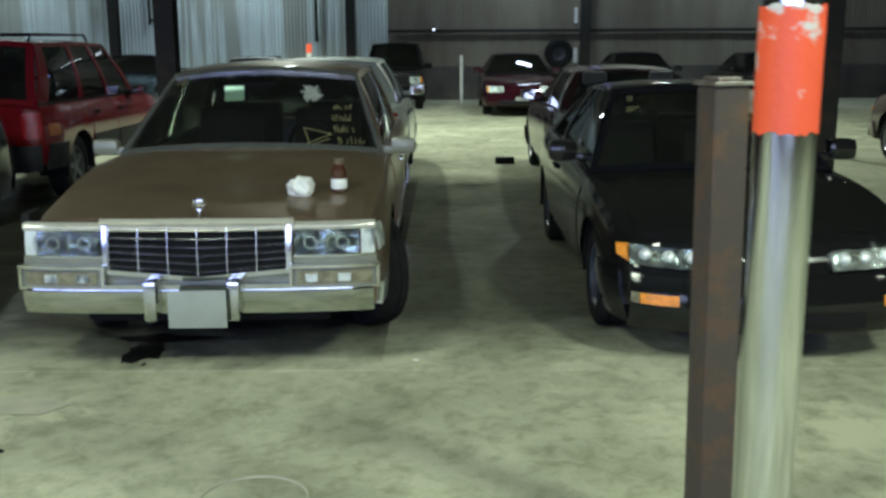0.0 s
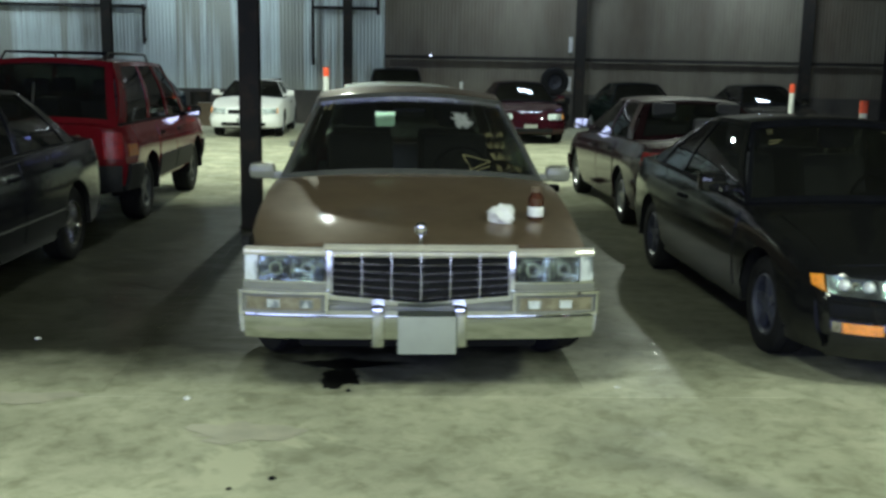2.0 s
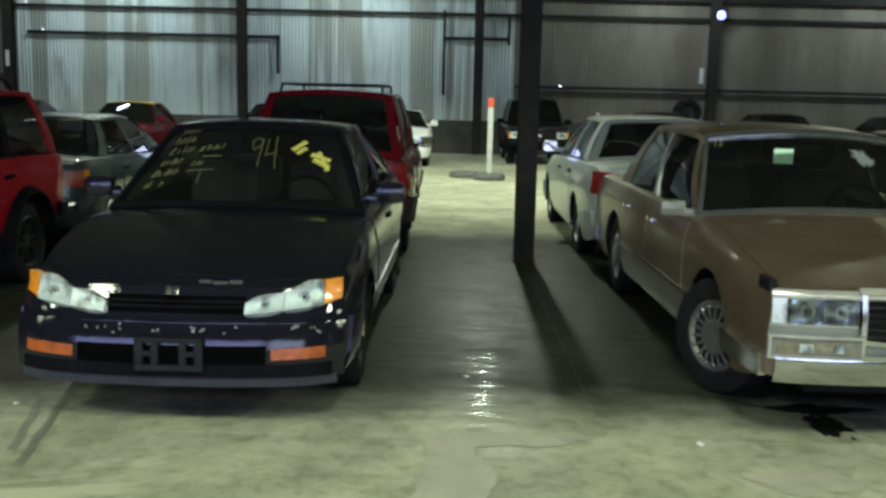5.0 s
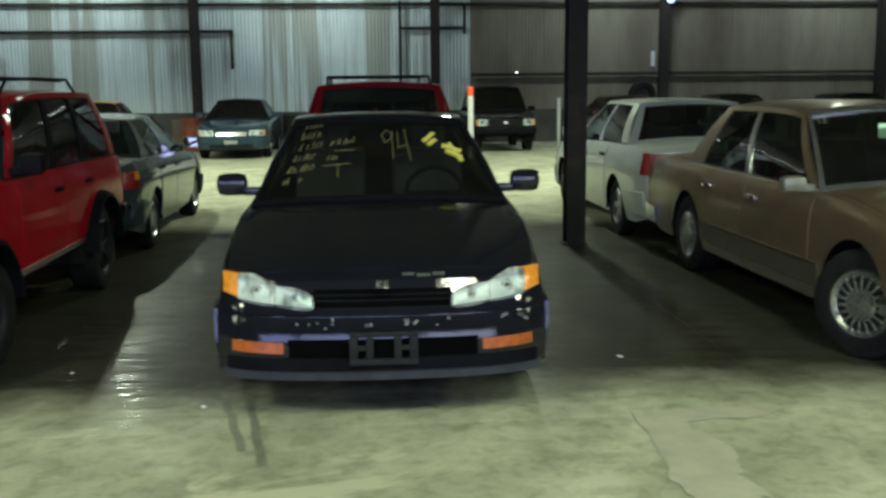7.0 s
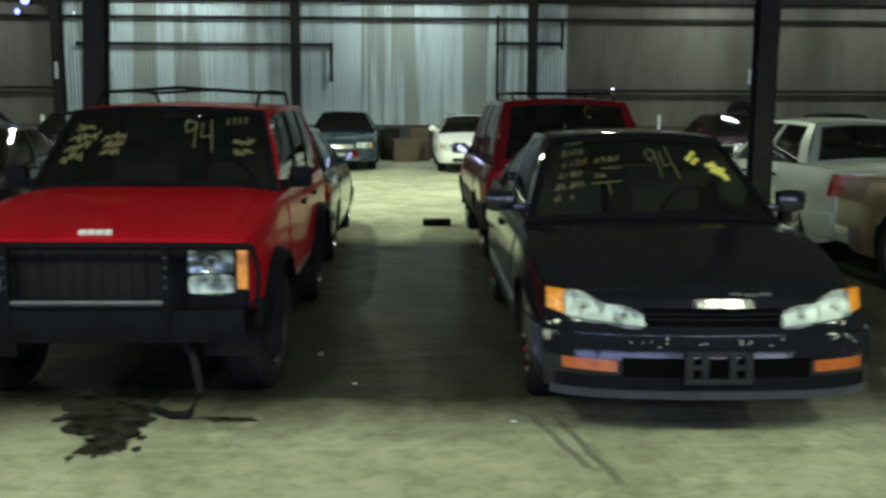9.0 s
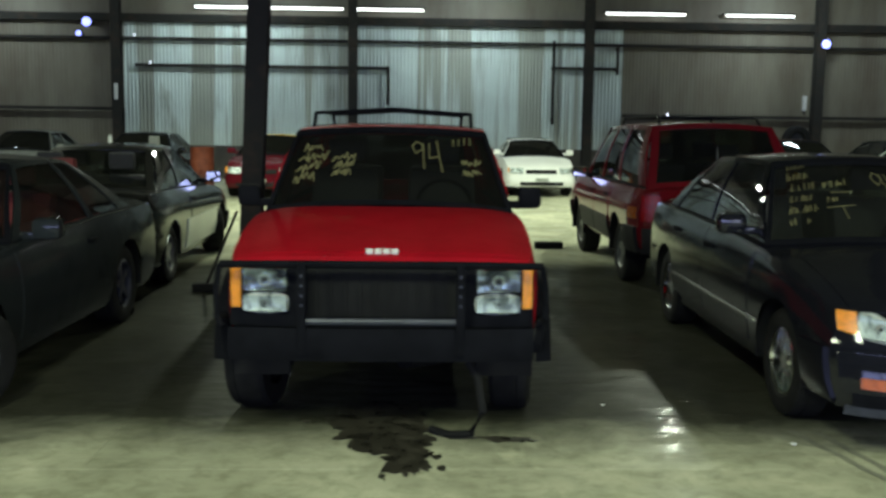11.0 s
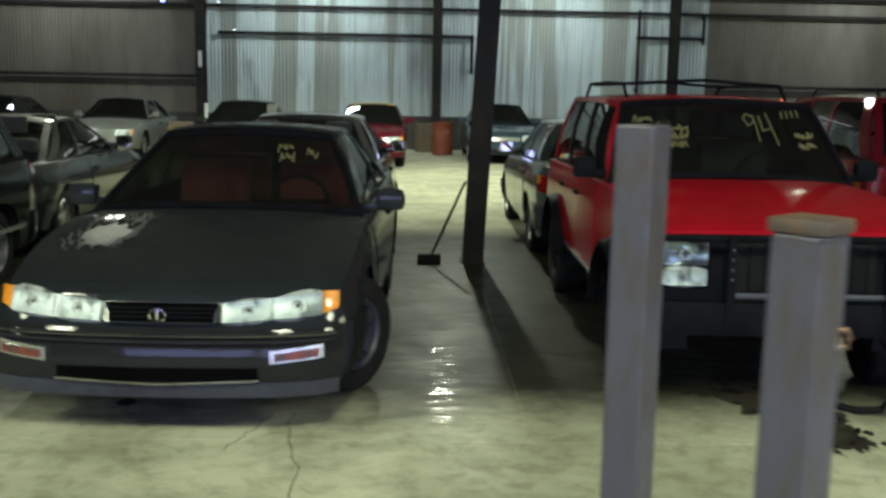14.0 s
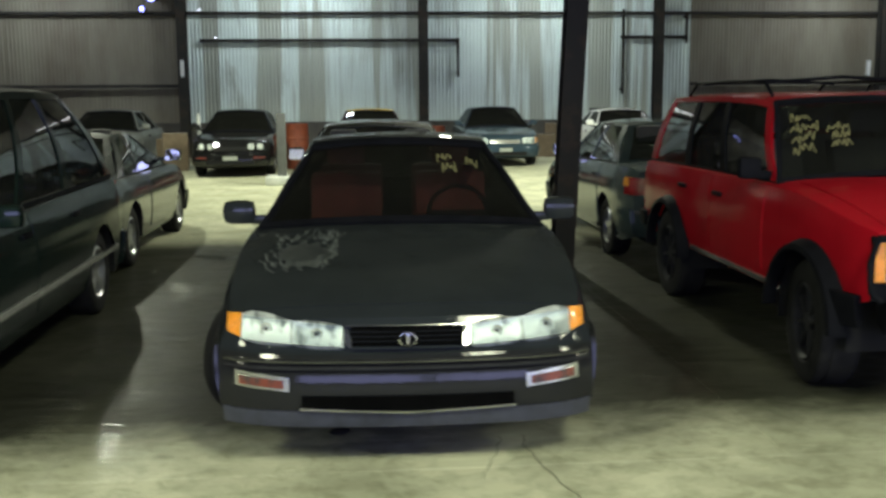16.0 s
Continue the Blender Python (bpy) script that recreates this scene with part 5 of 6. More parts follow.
def jeep():
    c = Car("off_roader", "red boxy off-roader with black grille guard and flared arches", M_RED, 4.15, 1.70,
            top=[(0, 0.965), (0.08, 0.995), (1.18, 1.13), (4.1, 1.10), (4.15, 1.09)],
            shoulder=[(0, 0.945), (0.1, 0.965), (1.18, 1.08), (4.1, 1.06), (4.15, 1.05)],
            width=[(0, 0.79), (0.2, 0.83), (0.9, 0.845), (3.9, 0.845), (4.15, 0.82)], wheels=(0.66, 3.24), r=0.355, rocker=0.46, bow=0.03, corner=0.03, tbow=0.03, tcorner=0.04,
            side=[(0, 0.97), (0.2, 0.99), (0.5, 1.0), (0.8, 0.99), (1, 0.965)], crown=5.0, lean=[(0, 0), (0.9, 0.0), (0.97, 0.02)], ends=(0.60, 0.55), arch=0.075, group=FRONT, category="off-roader")
    c.shell(1.35, 3.95)
    c.cabin(1.20, 1.68, 3.90, 4.12, 1.645, 0.665, M_DARKGLASS, (0.035, 0.33, 0.62, 0.93), wbow=0.07, rbow=0.03, crown=0.03, bmat=M_PLASTIC)
    c.add_wheels("alloy", tw=0.225, inset=-0.03, steer=-8, mat=M_BRACKET, spokes=8)
    c.top_panel("hood", -0.70, 0.70, 0.04, 1.14)
    c.doors(((1.32, 2.28), (2.30, 3.05)), 0.54, 0.02)
    c.mirror(1.40, 1.11, M_PLASTIC, size=(0.15, 0.09, 0.14))
    c.interior(1.36, 1.10, rows=(0.55, 1.35))
    part("badge", join(*[slab([[c.top_pt(x + dx, y, 0.014) for y in (0.022, 0.058)] for dx in (0.0, 0.016, 0.034)], 0.012) for x in (-0.086, -0.042, 0.002, 0.046)]), M_PAPER, c.root, "row of plain silver bars on the hood edge")
    s_ = c.nose_panel("front_surround", -0.79, 0.79, 0.60, 0.93, off=0.012, depth=0.04, mat=M_PLASTIC, n=16, label="black plastic front panel")
    g = c.nose_panel("grille", -0.38, 0.38, 0.655, 0.905, off=0.018, depth=0.03, mat=M_DARK)
    for x in lin(-0.34, 0.34, 9):
        c.nose_panel("grille_bar", x - 0.008, x + 0.008, 0.66, 0.90, off=0.028, depth=0.014, mat=M_DARK, n=1, parent=g)
    c.nose_panel("grille_edge", -0.36, 0.30, 0.632, 0.645, off=0.03, depth=0.02, mat=M_BLUECAST, nz=1)
    for sg in (1, -1):
        c.nose_panel("headlight", sg * 0.49, sg * 0.715, 0.79, 0.905, off=0.022, depth=0.03 * sg, mat=M_LENSDIM, n=6)
        c.nose_panel("parking_lamp", sg * 0.49, sg * 0.715, 0.685, 0.765, off=0.022, depth=0.03 * sg, mat=M_LENS, n=6)
        c.nose_panel("turn_lamp", sg * 0.73, sg * 0.782, 0.70, 0.905, off=0.022, depth=0.03 * sg, mat=M_AMBER, n=4, label="tall amber turn lamp")
        for yw in c.wheels:
            pts = [[(sg * (c.side_x(yw, 0.6) + dx), yw + q * math.cos(a), c.r + q * math.sin(a)) for a in lin(0.05, math.pi - 0.05, 16)] for dx, q in ((-0.01, c.arch + 0.055), (0.075, c.arch + 0.02), (0.08, c.arch - 0.012), (0.0, c.arch - 0.012))]
            part("arch_flare", grid(pts), M_PLASTIC, c.root)
        c.side_panel("side_moulding", 1.15, 2.72, 0.47, 0.50, 0.014, 0.02, M_STEELTRIM, sg, nz=1)
        c.nose_panel("tail_lamp", sg * 0.62, sg * 0.79, 0.70, 1.0, off=0.02, depth=0.03 * sg, mat=M_TAIL, tail=True)
    bumper(c, 0.45, 0.62, M_PLASTIC, 0.14, wrap=0.30, label="black front bumper", depth=0.16, bulge=0.015)
    bumper(c, 0.50, 0.63, M_PLASTIC, 0.10, tail=True, wrap=0.25)
    part("axle", join(tube([(-0.66, 0.66, 0.36), (0.66, 0.66, 0.36)], 0.05, 10), tube([(0.10, 0.56, 0.36), (0.30, 0.70, 0.36)], 0.12, 10)), M_DARK, c.root)
    part("dangling_hose", tube([(0.40, 0.02, 0.50), (0.50, -0.02, 0.34), (0.53, -0.03, 0.16), (0.47, -0.02, 0.04), (0.36, 0.02, 0.02), (0.26, 0.10, 0.025)], 0.022, 8), M_DARK, c.root, "dark hose hanging under the bumper")
    # grille guard: two plates, rails and lamp hoops
    gd = part("grille_guard", tube([(-0.82, -0.07, 0.935), (-0.4, -0.12, 0.945), (0.4, -0.12, 0.945), (0.82, -0.07, 0.935)], 0.019, 8), M_PLASTIC, c.root, "black steel grille guard")
    part("guard_rail", tube([(-0.38, -0.13, 0.655), (0.38, -0.13, 0.655)], 0.017, 8), M_BLUECAST, gd)
    for sg in (1, -1):
        part("guard_plate", box(sg * 0.40 - 0.022, sg * 0.40 + 0.022, -0.155, -0.10, 0.48, 0.955, 0.008), M_PLASTIC, gd)
        for z in (0.74, 0.79, 0.84, 0.89):
            part("guard_hole", lathe([(0.0, -0.1575), (0.007, -0.1575), (0.007, -0.1545)], "y", 10, (sg * 0.40, 0, z)), M_BLUECAST, gd)
        part("lamp_hoop", tube([(sg * 0.82, -0.07, 0.935), (sg * 0.845, -0.04, 0.80), (sg * 0.84, -0.06, 0.66), (sg * 0.80, -0.1, 0.62)], 0.015, 8), M_PLASTIC, gd)
    # roof rack
    rk = []
    for x in (-0.55, 0.55):
        rk.append(tube([(x, 1.95, 1.63), (x, 2.08, 1.72), (x, 2.7, 1.735), (x, 3.5, 1.73), (x, 3.7, 1.63)], 0.013, 6))
    for y in (2.08, 3.35):
        rk.append(tube([(-0.55, y, 1.72), (0, y, 1.755), (0.55, y, 1.72)], 0.013, 6))
    part("roof_rack", join(*rk), M_PLASTIC, c.root, "black roof rack")
    c.marks("crayon_note", scrawl(-0.88, -0.60, 0.32, 0.84, 21, 4) + scrawl(-0.54, -0.30, 0.38, 0.68, 22, 3) + scrawl(0.64, 0.88, 0.40, 0.64, 23, 2), M_DARKCRAYON, 0.010)
    c.marks("crayon_tally", [[(a, 0.80 + 0.2 * (a - 0.62)), (a + 0.02, 0.90 + 0.2 * (a - 0.62))] for a in (0.62, 0.68, 0.74, 0.80)], M_DARKCRAYON, 0.008)
    c.marks("crayon_year", [[(0.31, 0.80), (0.26, 0.84), (0.21, 0.78), (0.24, 0.68), (0.31, 0.74), (0.32, 0.82), (0.31, 0.48)], [(0.38, 0.82), (0.37, 0.62), (0.47, 0.66)], [(0.46, 0.86), (0.475, 0.44)]], M_DARKCRAYON, 0.008)
    c.place(-8.19, 5.46, -0.6)


def minivan():
    c = Car("minivan", "glossy dark green minivan with tinted windows", M_GREEN, 4.9, 1.90,
            top=[(0, 0.75), (0.15, 0.82), (0.9, 1.0), (4.8, 1.02), (4.9, 0.98)], shoulder=[(0, 0.73), (0.2, 0.80), (0.95, 0.95), (4.8, 0.99), (4.9, 0.95)],
            width=[(0, 0.80), (0.4, 0.92), (1.2, 0.95), (4.3, 0.95), (4.9, 0.88)], wheels=(0.95, 3.75), r=0.32, rocker=0.24, tbow=0.12, tcorner=0.2, tlean=[(0, 0), (1.0, 0.08)], group=FRONT, category="minivan")
    c.shell(1.1, 4.6)
    c.cabin(1.0, 2.0, 3.85, 4.82, 1.73, 0.68, M_DARKGLASS, (0.05, 0.30, 0.60, 0.93), bulge=0.05, rbow=0.25, crown=0.05)
    c.add_wheels("alloy")
    c.doors(((1.25, 2.15), (2.18, 3.2)), 0.34, 0.03)
    c.mirror(1.5, 0.95)
    c.interior(1.35, 0.95, rows=(0.6, 1.5))
    bumper(c, 0.24, 0.5, M_GREEN, 0.05)
    bumper(c, 0.28, 0.55, M_GREEN, 0.06, tail=True)
    for sg in (1, -1):
        c.nose_panel("headlight", sg * 0.42, sg * 0.78, 0.55, 0.68, off=0.012, depth=0.04 * sg, mat=M_LENS)
        c.nose_panel("tail_lamp", sg * 0.68, sg * 0.84, 0.66, 0.95, off=0.015, depth=0.03 * sg, mat=M_TAIL, tail=True)
        c.side_panel("side_moulding", 1.1, 4.2, 0.44, 0.48, 0.014, 0.02, M_STEELTRIM, sg, nz=1)
    c.place(-14.45, 4.8, 0)


brown_saloon()
accord()
legend()
integra()
jeep()
minivan()

# ---- middle row, tails to the camera's side ----


def wagon():
    c = Car("estate_car", "pinkish tan estate car with tall tail lamps", M_TAN, 4.8, 1.80,
            top=[(0, 0.75), (0.12, 0.82), (1.1, 0.98), (4.7, 1.02), (4.8, 0.98)], shoulder=[(0, 0.73), (0.15, 0.79), (1.1, 0.94), (4.7, 0.98), (4.8, 0.94)],
            width=[(0, 0.78), (0.35, 0.87), (1.0, 0.90), (4.3, 0.90), (4.8, 0.86)], wheels=(0.95, 3.75), r=0.31, rocker=0.25, tbow=0.05, tcorner=0.08, group=MIDDLE)
    c.shell(1.2, 4.5)
    c.cabin(1.1, 1.9, 4.3, 4.72, 1.52, 0.66, M_DARKGLASS, (0.04, 0.30, 0.60, 0.93), rbow=0.08, crown=0.04)
    c.add_wheels("alloy")
    c.doors(((1.25, 2.2), (2.22, 3.15)), 0.34, 0.03)
    c.mirror(1.45, 0.95)
    c.interior(1.35, 0.96, rows=(0.6, 1.45))
    for sg in (1, -1):
        t = part("tail_lamp", box(sg * 0.79 - 0.055, sg * 0.79 + 0.055, 4.60, 4.74, 1.04, 1.28, 0.02), M_PVC, c.root, "tall white and red tail lamp")
        part("red_lens", box(sg * 0.79 - 0.056, sg * 0.79 + 0.056, 4.598, 4.742, 1.285, 1.37, 0.02), M_TAIL, t)
    bumper(c, 0.32, 0.54, M_TAN, 0.07, tail=True)
    bumper(c, 0.26, 0.50, M_TAN, 0.06)
    head_lamps(c, 0.42, 0.70, 0.58, 0.70)
    c.place(6.95, 15.05, 180)


def tail_lamps(c, x0, x1, z0, z1, side_len=0.0):
    for sg in (1, -1):
        t = c.nose_panel("tail_lamp", sg * x0, sg * x1, z0, z1, off=0.016, depth=0.03 * sg, mat=M_TAIL, tail=True)
        if side_len:
            c.side_panel("tail_lamp_side", c.L - side_len, c.L - 0.03, z0, z1, 0.012, 0.02, M_TAIL, sg, parent=t, n=4)


def head_lamps(c, x0, x1, z0, z1, amber=True, mat=None):
    for sg in (1, -1):
        c.nose_panel("headlight", sg * x0, sg * x1, z0, z1, off=0.014, depth=0.04 * sg, mat=mat or M_LENS)
        if amber:
            c.nose_panel("turn_lamp", sg * (x1 + 0.005), sg * min(x1 + 0.07, c.width(0) * 0.98), z0, z1, off=0.014, depth=0.04 * sg, mat=M_AMBER, n=4)


def middle_row():
    c = sedan("saloon_car", "silver-white saloon car with red wrapped tail lamps", M_SILVER, L=4.9, W=1.84, H=1.49, nose=0.74, cowl=0.98, deck=1.05, tail=0.99, y0=1.3, y1=2.05, y2=3.55, y3=4.05, wr=0.60, wheels=(1.0, 3.75), r=0.315, group=MIDDLE)
    tail_lamps(c, 0.55, 0.86, 0.74, 0.96, 0.14)
    bumper(c, 0.32, 0.56, M_SILVER, 0.07, tail=True)
    bumper(c, 0.26, 0.52, M_SILVER, 0.06)
    head_lamps(c, 0.45, 0.78, 0.56, 0.68)
    c.place(-1.45, 14.8, 180)

    c = Car("sport_utility", "deep red sport utility car with dark lower cladding and roof rack", M_DRED, 4.3, 1.75,
            top=[(0, 0.88), (0.12, 0.94), (1.0, 1.05), (4.2, 1.08), (4.3, 1.05)], shoulder=[(0, 0.86), (0.15, 0.91), (1.0, 1.01), (4.2, 1.04), (4.3, 1.0)],
            width=[(0, 0.76), (0.3, 0.85), (0.9, 0.875), (3.9, 0.875), (4.3, 0.82)], wheels=(0.85, 3.33), r=0.345, rocker=0.38, tbow=0.05, tcorner=0.10, ends=(0.45, 0.45), group=MIDDLE, category="SUV")
    c.shell(1.1, 4.1)
    c.cabin(1.0, 1.75, 3.85, 4.24, 1.70, 0.655, M_DARKGLASS, (0.04, 0.32, 0.62, 0.93), rbow=0.06, wbow=0.12, crown=0.04, bulge=0.04)
    c.add_wheels("alloy", tw=0.22, mat=M_GREYPL)
    c.doors(((1.2, 2.12), (2.14, 2.95)), 0.62, 0.03)
    c.mirror(1.42, 1.02, M_PLASTIC)
    c.interior(1.25, 1.05, rows=(0.55, 1.4))
    for sg in (1, -1):
        for a, b in ((1.25, 2.10), (2.13, 2.95), (0.04, 0.36), (3.88, 4.2)):
            c.side_panel("cladding", a, b, 0.42, 0.66, 0.016, 0.03, M_BRACKET, sg)
        c.nose_panel("tail_lamp", sg * 0.62, sg * 0.80, 0.72, 0.98, off=0.016, depth=0.03 * sg, mat=M_TAIL, tail=True)
    for sg in (1, -1):
        c.side_panel("side_marker", 4.02, 4.24, 0.74, 0.86, 0.014, 0.02, M_ORANGELENS, sg, n=3)
    bumper(c, 0.40, 0.66, M_BRACKET, 0.09, tail=True, label="dark rear bumper")
    bumper(c, 0.40, 0.66, M_BRACKET, 0.07)
    head_lamps(c, 0.42, 0.68, 0.72, 0.84)
    c.nose_panel("tailgate", -0.62, 0.62, 0.67, 1.02, off=0.012, depth=0.03, tail=True)
    rk = []
    for x in (-0.52, 0.52):
        rk.append(tube([(x, 2.0, 1.68), (x, 2.1, 1.755), (x, 3.6, 1.755), (x, 3.72, 1.68)], 0.014, 6))
    for y in (2.1, 3.55):
        rk.append(tube([(-0.52, y, 1.755), (0.52, y, 1.755)], 0.013, 6))
    part("roof_rack", join(*rk), M_PLASTIC, c.root)
    part("wiper", tube([(0.05, 4.30, 1.06), (0.05, 4.16, 1.45)], 0.007, 5), M_STEELTRIM, c.root)
    c.place(-4.95, 14.32, 180)

    c = sedan("saloon_car", "dark wine red saloon car with bright roof drip", M_WINE, L=4.75, W=1.76, H=1.38, nose=0.68, deck=0.98, tail=0.93, y2=3.35, y3=3.95, group=MIDDLE)
    tail_lamps(c, 0.40, 0.82, 0.70, 0.86, 0.16)
    bumper(c, 0.30, 0.55, M_WINE, 0.07, tail=True)
    bumper(c, 0.26, 0.50, M_WINE, 0.06)
    c.place(1.87, 14.6, 180)

    c = sedan("saloon_car", "grey-green saloon car with chrome trimmed rear bumper", M_TEAL, L=4.65, W=1.74, H=1.38, nose=0.68, deck=1.0, tail=0.95, y2=3.35, y3=3.95, group=MIDDLE, wheels=(0.95, 3.62))
    tail_lamps(c, 0.42, 0.82, 0.70, 0.86, 0.22)
    for sg in (1, -1):
        c.side_panel("tail_amber", 4.40, 4.60, 0.78, 0.86, 0.018, 0.02, M_AMBER, sg, n=3)
    b = bumper(c, 0.32, 0.56, M_TEAL, 0.07, tail=True)
    c.nose_panel("bumper_trim", -0.8, 0.8, 0.53, 0.56, off=0.10, depth=0.02, mat=M_CHROME, tail=True, nz=1, parent=b)
    bumper(c, 0.26, 0.50, M_TEAL, 0.06)
    head_lamps(c, 0.40, 0.72, 0.54, 0.65)
    c.place(-8.15, 14.5, 180)

    c = sedan("coupe_car", "black and silver coupe with its front wheel turned out", M_BLACK, L=4.55, W=1.76, H=1.40, nose=0.66, deck=1.0, tail=0.92, y0=1.3, y1=2.1, y2=3.05, y3=3.95, wr=0.55, group=MIDDLE, doors=((1.45, 2.75),), pillar=(0.05, 0.6, 0.88), steer=24, wheels=(0.95, 3.55))
    tail_lamps(c, 0.30, 0.80, 0.66, 0.80, 0.12)
    bumper(c, 0.28, 0.55, M_BLACK, 0.06, tail=True)
    bumper(c, 0.24, 0.48, M_BLACK, 0.06)
    for sg in (1, -1):
        c.side_panel("cladding", 1.35, 2.95, 0.28, 0.60, 0.012, 0.02, M_SILVER, sg, label="pale lower door panel")
    c.place(-11.32, 14.15, 180)

    c = sedan("coupe_car", "dusty charcoal coupe beside the dark green minivan", M_CHARCOAL, L=4.5, W=1.74, H=1.32, nose=0.64, deck=0.93, tail=0.88, y0=1.3, y1=2.1, y2=2.95, y3=3.9, wr=0.53, group=MIDDLE, doors=((1.45, 2.75),), pillar=(0.05, 0.6, 0.88), wheels=(0.95, 3.52))
    tail_lamps(c, 0.35, 0.80, 0.62, 0.76, 0.10)
    bumper(c, 0.28, 0.52, M_CHARCOAL, 0.06, tail=True)
    bumper(c, 0.24, 0.48, M_CHARCOAL, 0.06)
    c.place(-14.6, 14.25, 180)


middle_row()
wagon()

# ---- far row across the aisle, noses to the camera's side ----


def far_car(kind, label, m, x, y, turn=0, lights=(0.42, 0.74, 0.56, 0.68), amber=True, grille=None, bm_=None, **kw):
    kw = dict(dict(glass=M_DUSTGLASS, step=0.14, fine=False, group=FAR, doors=((1.42, 2.45),)), **kw)
    c = sedan(kind, label, m, **kw)
    head_lamps(c, *lights, amber)
    b = bumper(c, 0.24, 0.48, bm_ or m, 0.06)
    # the intake's shade is a flat dark panel
    c.nose_panel("intake", -0.5, 0.5, 0.28, 0.36, off=0.085, depth=0.02, mat=M_DARK, parent=b)
    if grille:
        c.nose_panel("grille", -0.36, 0.36, 0.55, 0.64, off=0.014, mat=grille)
    c.nose_panel("registration_plate", -0.15, 0.15, 0.37, 0.45, off=0.09, depth=0.01, mat=M_PLATE, n=2, parent=b)
    c.place(x, y, turn)
    return c


far_car("coupe_car", "white compact coupe with dark headlamp recesses", M_WHITE, -4.95, 23.3, 0, L=4.3, W=1.70, H=1.32, grille=M_DARK)
far_car("saloon_car", "blue saloon car with bright grille and white lamps", M_BLUE, -8.1, 23.9, 0, grille=M_STEELTRIM, bm_=M_BLUE)
far_car("hatchback_car", "red hatchback car with a yellow roof", M_DIMRED, -11.25, 21.9, 0, L=4.0, W=1.66, H=1.38, y2=3.0, y3=3.6, wheels=(0.85, 3.2), grille=M_DARK, roofmat=M_YELLOW)
c = far_car("saloon_car", "black saloon car with four round headlamps", M_BLACK, -14.2, 21.8, 0, nose=0.72, grille=M_DARK, lights=(0.70, 0.71, 0.58, 0.60), amber=False)
for sg in (1, -1):
    for x in (0.42, 0.60):
        part("round_headlight", lathe([(0, -0.03), (0.05, -0.026), (0.066, -0.01), (0.075, 0.03)], "y", 16, c.nose_pt(sg * x, 0.635)), M_LENS, c.root)
    c.nose_panel("turn_lamp", sg * 0.48, sg * 0.72, 0.40, 0.44, off=0.09, depth=0.02 * sg, mat=M_BROWNLENS)
far_car("saloon_car", "dimmed silver saloon car near the dark wall", M_DIMSILVER, -17.5, 23.4, 0)
far_car("saloon_car", "maroon saloon car with amber lamps", M_MAROON, 1.6, 22.6, 0, amber=True)
far_car("saloon_car", "black saloon car far from the lamps", M_BLACK, 8.0, 23.5, 0)
far_car("saloon_car", "dark green saloon car far from the lamps", M_GREEN, 4.7, 23.4, 0)
far_car("saloon_car", "dark grey saloon car beside the silver one", M_GREY, -20.6, 23.2, 0)


def pickup():
    c = Car("off_roader", "black open-top off-roader with square lamps", M_BLACK, 3.8, 1.66,
            top=[(0, 0.90), (0.1, 0.95), (1.1, 1.02), (3.8, 1.0)], shoulder=[(0, 0.88), (0.1, 0.92), (1.1, 0.98), (3.8, 0.96)], width=[(0, 0.76), (0.3, 0.82), (3.6, 0.82), (3.8, 0.80)],
            wheels=(0.65, 3.0), r=0.34, rocker=0.42, bow=0.04, corner=0.05, crown=5, ends=(0.5, 0.5), step=0.14, group=FAR, category="off-roader")
    c.shell(1.25, 3.5)
    c.cabin(1.1, 1.5, 3.4, 3.7, 1.66, 0.60, M_DARKGLASS, (0.05, 0.45, 0.92), wbow=0.06, rbow=0.03)
    c.add_wheels("alloy")
    head_lamps(c, 0.45, 0.70, 0.68, 0.82, True)
    c.nose_panel("grille", -0.40, 0.40, 0.66, 0.84, off=0.014, mat=M_DARK)
    c.nose_panel("badge", -0.06, 0.06, 0.72, 0.78, off=0.03, depth=0.015, mat=M_STEELTRIM, n=2)
    bumper(c, 0.46, 0.60, M_PLASTIC, 0.10)
    c.mirror(1.35, 1.0, M_PLASTIC)
    c.place(-1.45, 25.0, 0)


pickup()

# ---- columns, posts, wall fittings ----


def column(x, y, h=6.6, lean=0.0, w=0.20, turn=0):
    """A rolled steel column: two flanges and a web, on a base plate."""
    o = tagged(new("steel_column"), "dark rusty steel column standing on the concrete", "column", "steel columns")
    g = [boxg(-w / 2, w / 2, -w / 2, -w / 2 + 0.014, 0.0, h, 0.002), boxg(-w / 2, w / 2, w / 2 - 0.014, w / 2, 0.0, h, 0.002), boxg(-0.006, 0.006, -w / 2 + 0.014, w / 2 - 0.014, 0.0, h)]
    part("shaft", join(*g), M_STEEL, o, smooth=False)
    part("base_plate", box(-w / 2 - 0.02, w / 2 + 0.02, -w / 2 - 0.02, w / 2 + 0.02, 0.0, 0.02, 0.004), M_STEEL, o, smooth=False)
    o.matrix_world = pose(x, y, 0, 0, lean, turn)
    return o


column(-2.94, 10.43)
column(-9.61, 10.1, lean=2.6)
column(-16.4, 10.5)
column(3.85, 10.6)
for x in (-23.0, -16.35, -9.65, -2.85, 3.9, 10.6):
    w = tagged(new("wall_column"), "dark steel wall column against the sheeting", "column", "wall columns")
    part("shaft", join(boxg(-0.13, 0.13, -0.16, -0.14, 0, ZC, 0.002), boxg(-0.13, 0.13, 0.12, 0.14, 0, ZC, 0.002), boxg(-0.01, 0.01, -0.14, 0.12, 0, ZC)), M_STEEL, w, smooth=False)
    w.location = (x, YB - 0.32, 0)


